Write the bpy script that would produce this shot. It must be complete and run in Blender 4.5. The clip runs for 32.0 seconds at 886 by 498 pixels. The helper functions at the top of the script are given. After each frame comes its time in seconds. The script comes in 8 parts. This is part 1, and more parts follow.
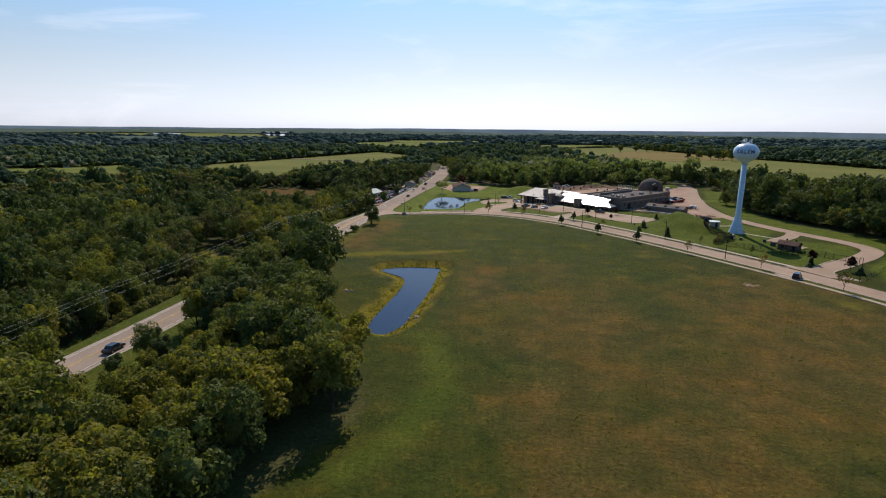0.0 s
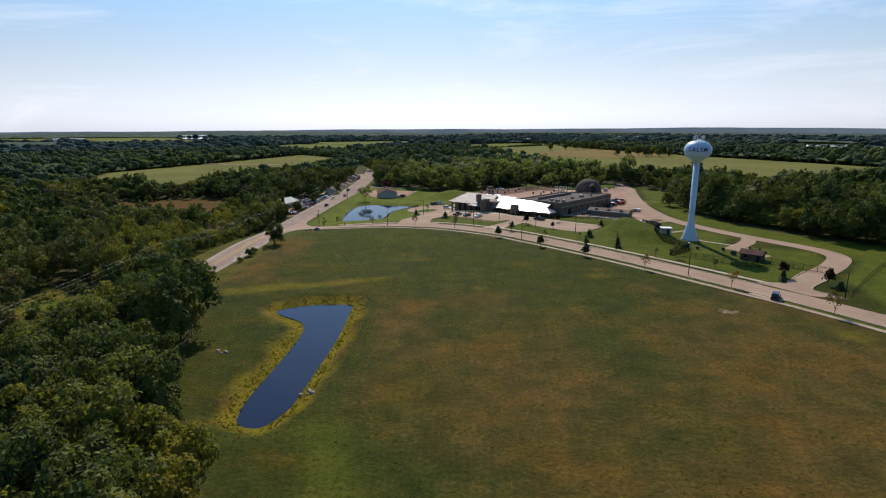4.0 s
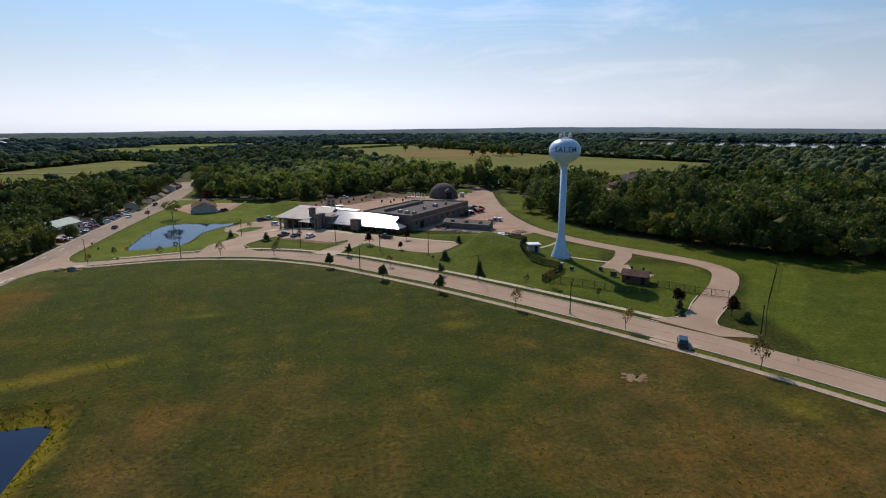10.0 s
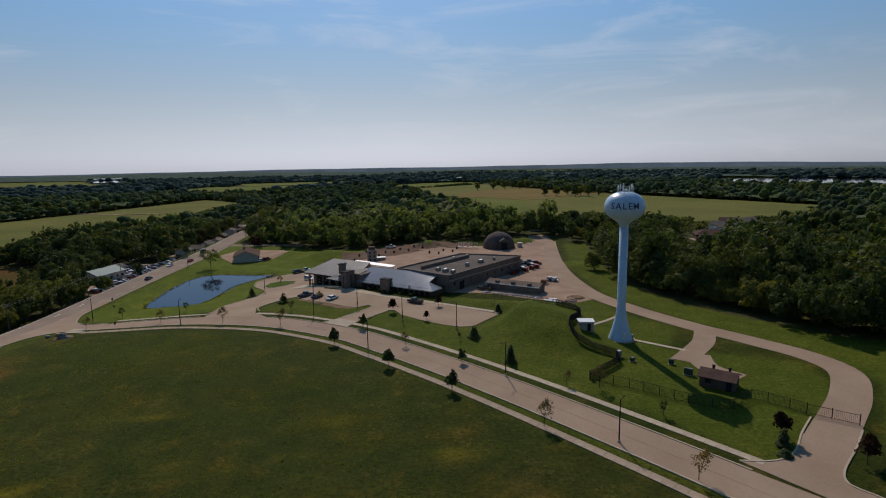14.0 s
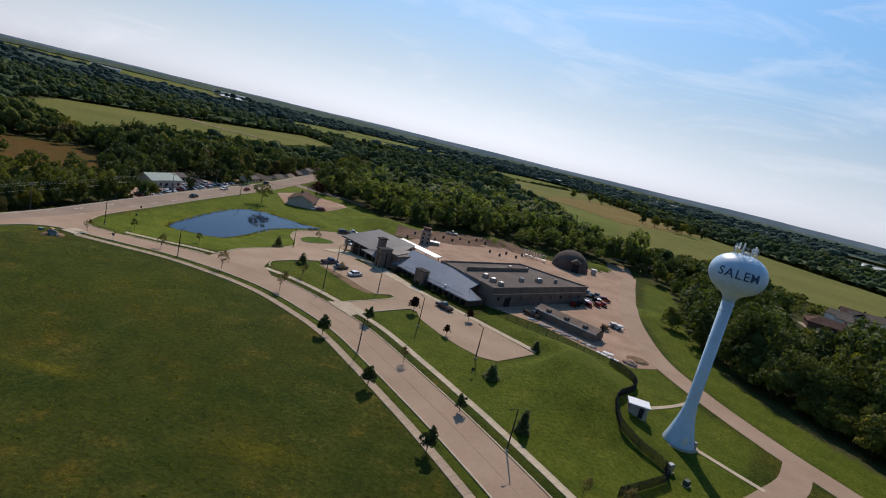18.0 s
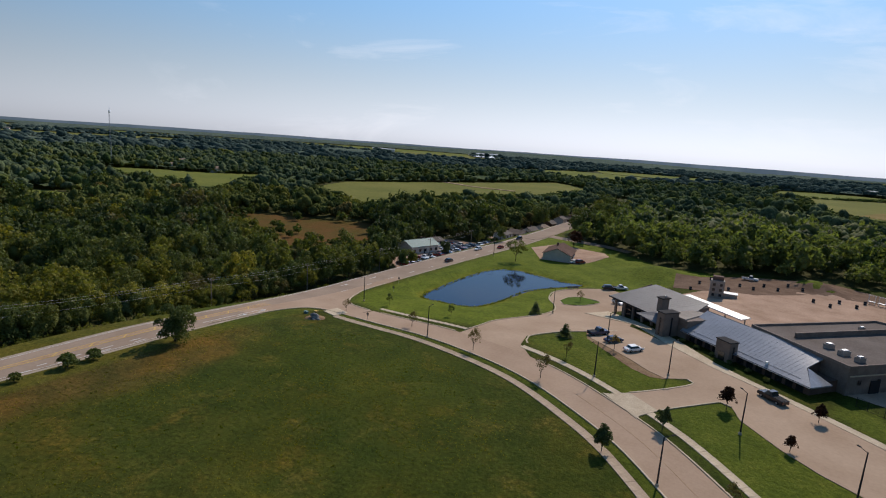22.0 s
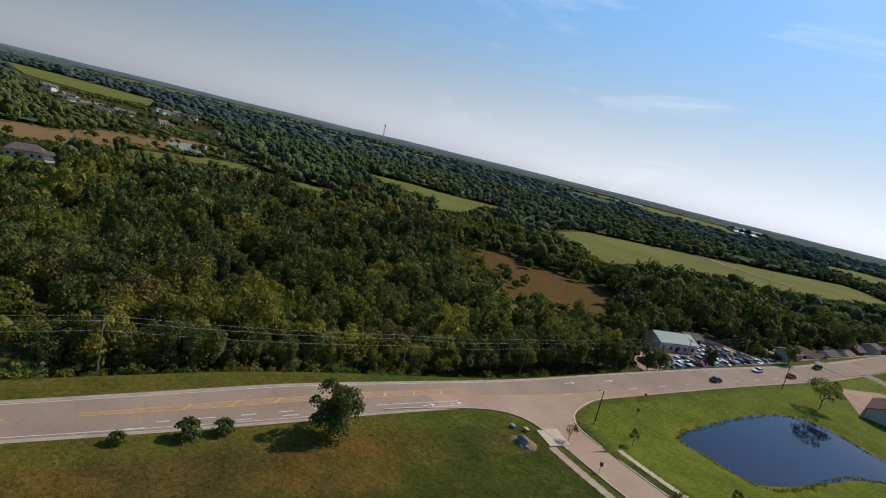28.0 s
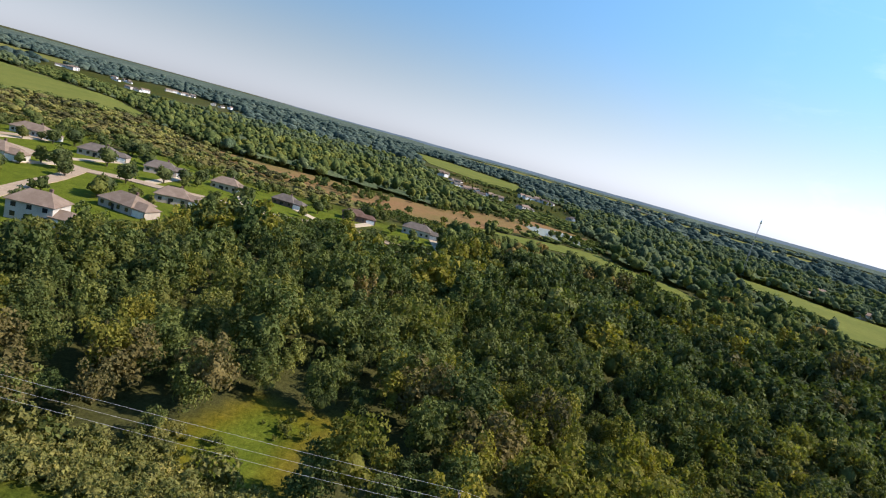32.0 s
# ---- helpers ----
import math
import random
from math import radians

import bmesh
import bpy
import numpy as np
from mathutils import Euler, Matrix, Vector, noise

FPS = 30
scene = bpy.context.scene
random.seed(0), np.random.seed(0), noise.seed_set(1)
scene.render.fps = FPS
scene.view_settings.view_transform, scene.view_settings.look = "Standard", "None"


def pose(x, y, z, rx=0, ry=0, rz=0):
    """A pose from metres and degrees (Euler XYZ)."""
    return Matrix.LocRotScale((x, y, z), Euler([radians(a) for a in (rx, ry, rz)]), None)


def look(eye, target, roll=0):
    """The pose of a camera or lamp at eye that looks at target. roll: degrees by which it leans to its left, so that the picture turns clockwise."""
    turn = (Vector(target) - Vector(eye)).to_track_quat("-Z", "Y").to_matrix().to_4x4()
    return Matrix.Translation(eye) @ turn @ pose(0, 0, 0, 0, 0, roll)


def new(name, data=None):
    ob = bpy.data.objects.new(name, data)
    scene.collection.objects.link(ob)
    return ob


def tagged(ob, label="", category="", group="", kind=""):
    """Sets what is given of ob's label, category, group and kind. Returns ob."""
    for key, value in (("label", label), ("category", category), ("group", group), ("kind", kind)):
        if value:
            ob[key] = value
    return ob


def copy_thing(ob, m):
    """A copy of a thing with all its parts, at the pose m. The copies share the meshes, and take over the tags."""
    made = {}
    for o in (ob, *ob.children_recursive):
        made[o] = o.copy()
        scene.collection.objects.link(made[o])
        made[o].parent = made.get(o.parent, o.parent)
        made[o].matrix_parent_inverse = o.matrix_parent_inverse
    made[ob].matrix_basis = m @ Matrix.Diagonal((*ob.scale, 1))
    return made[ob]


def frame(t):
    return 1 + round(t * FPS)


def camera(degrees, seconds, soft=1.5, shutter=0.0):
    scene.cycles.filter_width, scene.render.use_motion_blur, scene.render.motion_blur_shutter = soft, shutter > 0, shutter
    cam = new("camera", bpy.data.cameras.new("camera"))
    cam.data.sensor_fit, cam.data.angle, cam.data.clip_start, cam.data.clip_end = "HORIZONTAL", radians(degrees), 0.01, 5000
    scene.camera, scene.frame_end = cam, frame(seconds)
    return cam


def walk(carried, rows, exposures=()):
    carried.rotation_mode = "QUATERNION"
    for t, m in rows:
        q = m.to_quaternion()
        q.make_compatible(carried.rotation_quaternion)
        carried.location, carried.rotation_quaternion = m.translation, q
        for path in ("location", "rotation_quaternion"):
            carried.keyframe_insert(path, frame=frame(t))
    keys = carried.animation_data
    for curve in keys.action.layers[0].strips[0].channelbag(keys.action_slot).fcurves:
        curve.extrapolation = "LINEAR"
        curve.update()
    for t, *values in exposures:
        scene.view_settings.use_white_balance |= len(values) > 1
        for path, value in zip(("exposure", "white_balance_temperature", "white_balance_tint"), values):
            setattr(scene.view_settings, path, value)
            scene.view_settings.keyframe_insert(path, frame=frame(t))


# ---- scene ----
cam = camera(77.0, 32.0, soft=1.1)
METRES, EYE, TILT, LEAN, TURN = 271.0, 45.0, 0.0, 0.0, 8.9
ROWS = [
    (0.0, 0.0, 0.0, 0.0, 0.11, -12.91, -0.49),
    (0.5, 0.0004, 0.0189, 0.0021, 2.32, -13.01, 0.3),
    (1.0, 0.0014, 0.037, 0.0028, 1.11, -13.19, 10.15),
    (1.5, 0.0034, 0.0537, 0.0011, -2.4, -13.29, 12.29),
    (2.0, 0.0069, 0.0701, -0.0015, -4.8, -13.08, 5.66),
    (2.5, 0.0108, 0.0871, -0.0027, -6.29, -13.0, 1.82),
    (3.0, 0.0146, 0.1033, -0.0022, -6.62, -12.92, 0.06),
    (3.5, 0.0184, 0.1193, -0.0015, -6.76, -12.9, 0.15),
    (5.5, 0.0323, 0.1834, -0.0067, -9.3, -12.83, 1.98),
    (6.0, 0.0371, 0.199, -0.0066, -8.59, -12.71, 5.66),
    (6.5, 0.0426, 0.2135, -0.0075, -10.15, -12.74, 2.55),
    (7.0, 0.0477, 0.2264, -0.0084, -10.7, -12.74, 0.59),
    (7.5, 0.0536, 0.2405, -0.0089, -13.7, -12.86, 5.77),
    (8.0, 0.0605, 0.2548, -0.0094, -15.5, -12.95, 10.81),
    (8.5, 0.0694, 0.2694, -0.009, -19.87, -12.94, 9.02),
    (9.0, 0.0788, 0.2827, -0.0081, -21.79, -12.81, 3.58),
    (9.5, 0.0886, 0.2955, -0.0081, -21.53, -12.76, 1.49),
    (10.0, 0.0983, 0.3081, -0.009, -21.14, -12.89, 0.31),
    (10.5, 0.1088, 0.3204, -0.0102, -20.13, -12.85, 0.44),
    (11.0, 0.1197, 0.3331, -0.0108, -19.26, -12.73, 0.54),
    (11.5, 0.1311, 0.3451, -0.0098, -18.51, -7.92, 0.71),
    (12.0, 0.1431, 0.357, -0.0054, -17.46, 1.55, 0.84),
    (12.5, 0.1538, 0.3681, -0.0017, -16.29, -6.22, 0.74),
    (13.0, 0.1643, 0.3784, -0.0013, -15.19, -5.45, 0.79),
    (13.5, 0.176, 0.3902, -0.0, -14.0, 1.04, 0.95),
    (14.0, 0.1863, 0.402, 0.0031, -12.89, -9.16, 0.96),
    (14.5, 0.1964, 0.4137, 0.004, -11.8, -12.52, 0.56),
    (16.5, 0.2254, 0.4667, 0.0042, -7.43, -12.19, -3.39),
    (17.0, 0.2302, 0.4803, 0.0037, -4.91, -12.04, -4.16),
    (17.5, 0.2343, 0.4945, 0.003, -3.94, -12.01, -8.17),
    (18.0, 0.2378, 0.5088, 0.0021, -1.8, -11.86, -13.42),
    (18.5, 0.2393, 0.5233, 0.0017, 2.84, -11.61, -14.83),
    (19.0, 0.2389, 0.5371, 0.002, 7.12, -11.48, -15.09),
    (19.5, 0.2367, 0.5507, 0.0022, 12.22, -11.31, -12.42),
    (20.0, 0.2332, 0.5639, 0.0017, 17.73, -11.27, -8.96),
    (20.5, 0.2292, 0.5764, 0.0011, 20.98, -11.28, -4.96),
    (21.0, 0.2248, 0.5894, -0.0004, 23.5, -11.29, -2.03),
    (21.5, 0.22, 0.6022, -0.0018, 21.98, -11.25, -0.03),
    (22.0, 0.215, 0.615, -0.0027, 23.02, -11.17, -3.76),
    (22.5, 0.2089, 0.6274, -0.0023, 24.96, -11.05, -11.9),
    (23.0, 0.2015, 0.6396, -0.0022, 30.69, -11.0, -5.5),
    (23.5, 0.1939, 0.651, -0.0022, 31.13, -11.07, -2.46),
    (24.0, 0.1863, 0.6618, -0.0028, 32.18, -10.98, -3.0),
    (24.5, 0.1782, 0.6726, -0.0034, 33.36, -10.99, -7.86),
    (25.0, 0.169, 0.6834, -0.0036, 34.9, -10.91, -6.66),
    (25.5, 0.1589, 0.694, -0.0035, 38.01, -10.93, -2.73),
    (27.5, 0.1174, 0.7327, -0.0035, 43.03, -10.68, -13.72),
    (28.0, 0.1038, 0.7409, -0.0034, 48.03, -10.68, -13.18),
    (28.5, 0.0895, 0.7479, -0.0028, 51.53, -10.64, -11.81),
    (29.0, 0.0746, 0.7534, -0.0024, 54.59, -10.59, -12.84),
    (29.5, 0.0591, 0.7577, -0.0025, 58.8, -10.54, -15.52),
    (30.0, 0.0424, 0.7603, -0.0031, 63.97, -10.57, -16.17),
    (30.5, 0.0249, 0.7614, -0.0039, 68.92, -10.64, -16.28),
    (31.0, 0.0064, 0.7607, -0.0048, 73.69, -10.69, -15.51),
    (31.5, -0.0125, 0.7582, -0.0051, 78.71, -10.72, -15.11),
    (32.0, -0.0317, 0.7538, -0.0051, 83.22, -10.77, -14.79),
]
EXPOSURES = [(0, -0.04, 6500, 15), (6, -0.09, 6500, 16), (9.5, -0.17, 6500, 16), (11, -0.16, 6450, 15), (12, -0.48, 6420, 16), (13, -0.6, 6450, 15), (14, -0.8, 6500, 15), (15.5, -0.5, 6500, 15), (17, -0.3, 6500, 15), (19, -0.27, 6500, 15), (25, -0.2, 6500, 15), (26, -0.2, 6500, 15), (28, -0.18, 6500, 15), (29.5, 0.12, 6500, 15), (31, 0.5, 6500, 15), (32, 0.68, 6500, 15)]
walk(cam, [(t, pose(0, 0, EYE, TILT, LEAN, TURN) @ pose(METRES * x, METRES * y, METRES * z, 90 + pitch, roll, yaw)) for t, x, y, z, yaw, pitch, roll in ROWS],
     exposures=EXPOSURES)

# ---------------------------------------------------------------- light
SUN_EL, SUN_AZ = radians(40), radians(-4)
world = bpy.data.worlds.new("sky")
scene.world = world
world.use_nodes = True
wn, wl = world.node_tree.nodes, world.node_tree.links
wn.clear()
w_out, w_bg = wn.new("ShaderNodeOutputWorld"), wn.new("ShaderNodeBackground")
w_sky = wn.new("ShaderNodeTexSky")
w_sky.sky_type, w_sky.sun_disc = "NISHITA", False
w_sky.sun_elevation, w_sky.sun_rotation = SUN_EL, SUN_AZ
w_sky.altitude, w_sky.air_density, w_sky.dust_density, w_sky.ozone_density = 200, 0.9, 0.25, 3.0
w_co, w_map = wn.new("ShaderNodeTexCoord"), wn.new("ShaderNodeMapping")
w_map.inputs["Scale"].default_value = (1.2, 2.2, 7.0)
w_n = wn.new("ShaderNodeTexNoise")
w_n.inputs["Scale"].default_value, w_n.inputs["Detail"].default_value, w_n.inputs["Roughness"].default_value = 2.1, 7, 0.62
w_n.inputs["Distortion"].default_value = 0.7
w_r = wn.new("ShaderNodeMapRange")
w_r.inputs["From Min"].default_value, w_r.inputs["From Max"].default_value, w_r.inputs["To Max"].default_value = 0.54, 0.80, 0.42
w_mix = wn.new("ShaderNodeMix")
w_mix.data_type = "RGBA"
w_mix.inputs["B"].default_value = (9.0, 9.3, 9.8, 1)
wl.new(w_co.outputs["Generated"], w_map.inputs["Vector"])
wl.new(w_map.outputs["Vector"], w_n.inputs["Vector"])
wl.new(w_n.outputs["Fac"], w_r.inputs["Value"])
w_veil, w_side = wn.new("ShaderNodeMath"), wn.new("ShaderNodeMapRange")
w_veil.operation = "MULTIPLY"
w_side.inputs["From Min"].default_value, w_side.inputs["From Max"].default_value = 0.45, 0.85
wl.new(w_r.outputs["Result"], w_veil.inputs[0])
wl.new(w_side.outputs["Result"], w_veil.inputs[1])
wl.new(w_veil.outputs["Value"], w_mix.inputs["Factor"])
w_sep, w_haze, w_bw, w_tint = wn.new("ShaderNodeSeparateXYZ"), wn.new("ShaderNodeMapRange"), wn.new("ShaderNodeRGBToBW"), wn.new("ShaderNodeMix")
w_blend = wn.new("ShaderNodeMix")
w_tint.data_type = w_blend.data_type = "RGBA"
w_tint.blend_type = "MULTIPLY"
w_tint.inputs["Factor"].default_value, w_tint.inputs["B"].default_value = 1.0, (0.875, 0.945, 1.075, 1)
w_haze.interpolation_type = "SMOOTHERSTEP"
w_haze.inputs["From Min"].default_value, w_haze.inputs["From Max"].default_value = -0.03, 0.29
w_haze.inputs["To Min"].default_value, w_haze.inputs["To Max"].default_value = 0.88, 0.0
wl.new(w_co.outputs["Generated"], w_sep.inputs["Vector"])
wl.new(w_sep.outputs["Z"], w_haze.inputs["Value"])
wl.new(w_sky.outputs["Color"], w_bw.inputs["Color"])
wl.new(w_bw.outputs["Val"], w_tint.inputs["A"])
wl.new(w_haze.outputs["Result"], w_blend.inputs["Factor"])
wl.new(w_sky.outputs["Color"], w_blend.inputs["A"])
wl.new(w_tint.outputs["Result"], w_blend.inputs["B"])
w_sat = wn.new("ShaderNodeHueSaturation")
w_sat.inputs["Saturation"].default_value, w_sat.inputs["Hue"].default_value = 1.14, 0.489
w_gain = wn.new("ShaderNodeMapRange")
w_gain.interpolation_type = "SMOOTHSTEP"
w_gain.inputs["From Min"].default_value, w_gain.inputs["From Max"].default_value = 0.02, 0.55
w_gain.inputs["To Min"].default_value, w_gain.inputs["To Max"].default_value = 0.82, 1.55
wl.new(w_sep.outputs["Z"], w_gain.inputs["Value"])
# the haze is brighter towards the sun
w_dot, w_fwd, w_mul = wn.new("ShaderNodeVectorMath"), wn.new("ShaderNodeMapRange"), wn.new("ShaderNodeMath")
w_dot.operation, w_mul.operation, w_fwd.interpolation_type = "DOT_PRODUCT", "MULTIPLY", "SMOOTHSTEP"
w_dot.inputs[1].default_value = (math.sin(SUN_AZ), math.cos(SUN_AZ), 0)
w_fwd.inputs["From Min"].default_value, w_fwd.inputs["From Max"].default_value = -0.7, 0.75
w_fwd.inputs["To Min"].default_value, w_fwd.inputs["To Max"].default_value = 0.60, 1.0
wl.new(w_co.outputs["Generated"], w_dot.inputs[0])
wl.new(w_dot.outputs["Value"], w_fwd.inputs["Value"])
wl.new(w_dot.outputs["Value"], w_side.inputs["Value"])
wl.new(w_gain.outputs["Result"], w_mul.inputs[0])
wl.new(w_fwd.outputs["Result"], w_mul.inputs[1])
wl.new(w_mul.outputs["Value"], w_sat.inputs["Value"])
wl.new(w_blend.outputs["Result"], w_sat.inputs["Color"])
wl.new(w_sat.outputs["Color"], w_mix.inputs["A"])
wl.new(w_mix.outputs["Result"], w_bg.inputs["Color"])
w_bg.inputs["Strength"].default_value = 0.128
wl.new(w_bg.outputs["Background"], w_out.inputs["Surface"])

sun_data = bpy.data.lights.new("sun", "SUN")
sun_data.energy, sun_data.angle, sun_data.color = 4.6, radians(0.53), (1.0, 0.90, 0.76)
sun = new("sun", sun_data)
sun.matrix_world = look((0, 0, 300), Vector((0, 0, 300)) - Vector((math.sin(SUN_AZ) * math.cos(SUN_EL), math.cos(SUN_AZ) * math.cos(SUN_EL), math.sin(SUN_EL))))


# ---------------------------------------------------------------- materials
def nodes_of(name):
    m = bpy.data.materials.new(name)
    m.use_nodes = True
    n, l = m.node_tree.nodes, m.node_tree.links
    return m, n, l, n["Principled BSDF"]


def noise_node(n, l, scale, detail=4, rough=0.55, vec=None):
    t = n.new("ShaderNodeTexNoise")
    t.inputs["Scale"].default_value, t.inputs["Detail"].default_value, t.inputs["Roughness"].default_value = scale, detail, rough
    if vec is not None:
        l.new(vec, t.inputs["Vector"])
    return t.outputs["Fac"]


def ramp(n, l, fac, stops):
    r = n.new("ShaderNodeValToRGB")
    while len(r.color_ramp.elements) < len(stops):
        r.color_ramp.elements.new(0.5)
    for e, (p, c) in zip(r.color_ramp.elements, stops):
        e.position, e.color = p, (*c, 1)
    l.new(fac, r.inputs["Fac"])
    return r.outputs["Color"]


def blend(n, l, fac, a, b, kind="MIX"):
    m = n.new("ShaderNodeMix")
    m.data_type, m.blend_type = "RGBA", kind
    for key, v in (("Factor", fac), ("A", a), ("B", b)):
        if isinstance(v, (int, float)):
            m.inputs[key].default_value = v
        elif isinstance(v, tuple):
            m.inputs[key].default_value = (*v, 1)
        else:
            l.new(v, m.inputs[key])
    return m.outputs["Result"]


def bump(n, l, p, height, strength, dist):
    b = n.new("ShaderNodeBump")
    b.inputs["Strength"].default_value, b.inputs["Distance"].default_value = strength, dist
    l.new(height, b.inputs["Height"])
    l.new(b.outputs["Normal"], p.inputs["Normal"])


def surface(name, c1, c2, scale=0.5, fine=6.0, rough=0.8, metal=0.0, rel=0.3, relief=0.02, vary=0.0, grain=1.0):
    """A material of two colours in large stains, with a fine grain and relief on top."""
    m, n, l, p = nodes_of(name)
    co = n.new("ShaderNodeTexCoord").outputs["Object"]
    big, small = noise_node(n, l, scale, 4, 0.6, co), noise_node(n, l, fine, 5, 0.65, co)
    col = ramp(n, l, big, [(0.32, c1), (0.68, c2)])
    g = ramp(n, l, small, [(0.25, (1 - 0.28 * grain,) * 3), (0.75, (1 + 0.22 * grain,) * 3)])
    col = blend(n, l, 0.8, col, g, "MULTIPLY")
    if vary:
        o = n.new("ShaderNodeObjectInfo").outputs["Random"]
        col = blend(n, l, 1.0, col, ramp(n, l, o, [(0, (1 - vary,) * 3), (1, (1 + vary,) * 3)]), "MULTIPLY")
    l.new(col, p.inputs["Base Color"])
    p.inputs["Roughness"].default_value, p.inputs["Metallic"].default_value = rough, metal
    p.inputs["Specular IOR Level"].default_value = 0.02 if rough >= 0.95 else (0.06 if rough >= 0.85 else 0.5)
    bump(n, l, p, small, rel, relief)
    return m


def foliage(name, dark, mid, light, size=0.09, island=True, clump=0.0, glow=0.28):
    """Leaves. clump: the grain of a crown that is modelled as lobes, not leaf by leaf."""
    m, n, l, p = nodes_of(name)
    geo = n.new("ShaderNodeNewGeometry")
    big = noise_node(n, l, size, 2, 0.5, geo.outputs["Position"])
    col = ramp(n, l, big, [(0.3, dark), (0.5, mid), (0.72, light)])
    r = geo.outputs["Random Per Island"]
    col = blend(n, l, 1.0, col, ramp(n, l, r, [(0, (0.76, 0.78, 0.75)), (1, (1.24, 1.22, 1.2))]), "MULTIPLY")
    o = n.new("ShaderNodeObjectInfo").outputs["Random"]
    col = blend(n, l, 1.0, col, ramp(n, l, o, [(0, (0.8, 0.86, 0.85)), (0.7, (1.05, 1.05, 1.0)), (1, (1.45, 1.28, 0.95))]), "MULTIPLY")
    tree = n.new("ShaderNodeAttribute")
    tree.attribute_name = "tint"
    half = n.new("ShaderNodeMath")
    half.operation = "MULTIPLY_ADD"
    half.inputs[1].default_value = half.inputs[2].default_value = 0.5
    l.new(tree.outputs["Fac"], half.inputs[0])
    col = blend(n, l, 1.0, col, ramp(n, l, half.outputs["Value"], [(0, (0.56, 0.66, 0.70)), (0.5, (1, 1, 1)), (0.85, (1.22, 1.18, 1.1)), (1, (1.5, 1.36, 1.3))]), "MULTIPLY")
    fine = noise_node(n, l, clump or (2.6 if island else 0.25), 4 if clump else 3, 0.7, geo.outputs["Position"])
    col = blend(n, l, 0.8, col, ramp(n, l, fine, [(0.3, (0.6, 0.6, 0.6)), (0.7, (1.35, 1.35, 1.35))] if not clump else [(0.34, (0.42, 0.43, 0.45)), (0.5, (0.9, 0.9, 0.9)), (0.66, (1.5, 1.46, 1.4))]), "MULTIPLY")
    l.new(col, p.inputs["Base Color"])
    p.inputs["Roughness"].default_value = 0.62
    p.inputs["Specular IOR Level"].default_value = 0.05 if island and not clump else 0.0
    bump(n, l, p, fine, 0.9 if clump else 0.6, 0.8 / clump if clump else 0.35)
    tr = n.new("ShaderNodeBsdfTranslucent")
    l.new(blend(n, l, 1.0, col, (1.2, 1.3, 0.5), "MULTIPLY"), tr.inputs["Color"])
    mx = n.new("ShaderNodeMixShader")
    mx.inputs["Fac"].default_value = 0.18 if clump else (glow if island else 0.1)
    l.new(p.outputs["BSDF"], mx.inputs[1])
    l.new(tr.outputs["BSDF"], mx.inputs[2])
    l.new(mx.outputs["Shader"], n["Material Output"].inputs["Surface"])
    return m


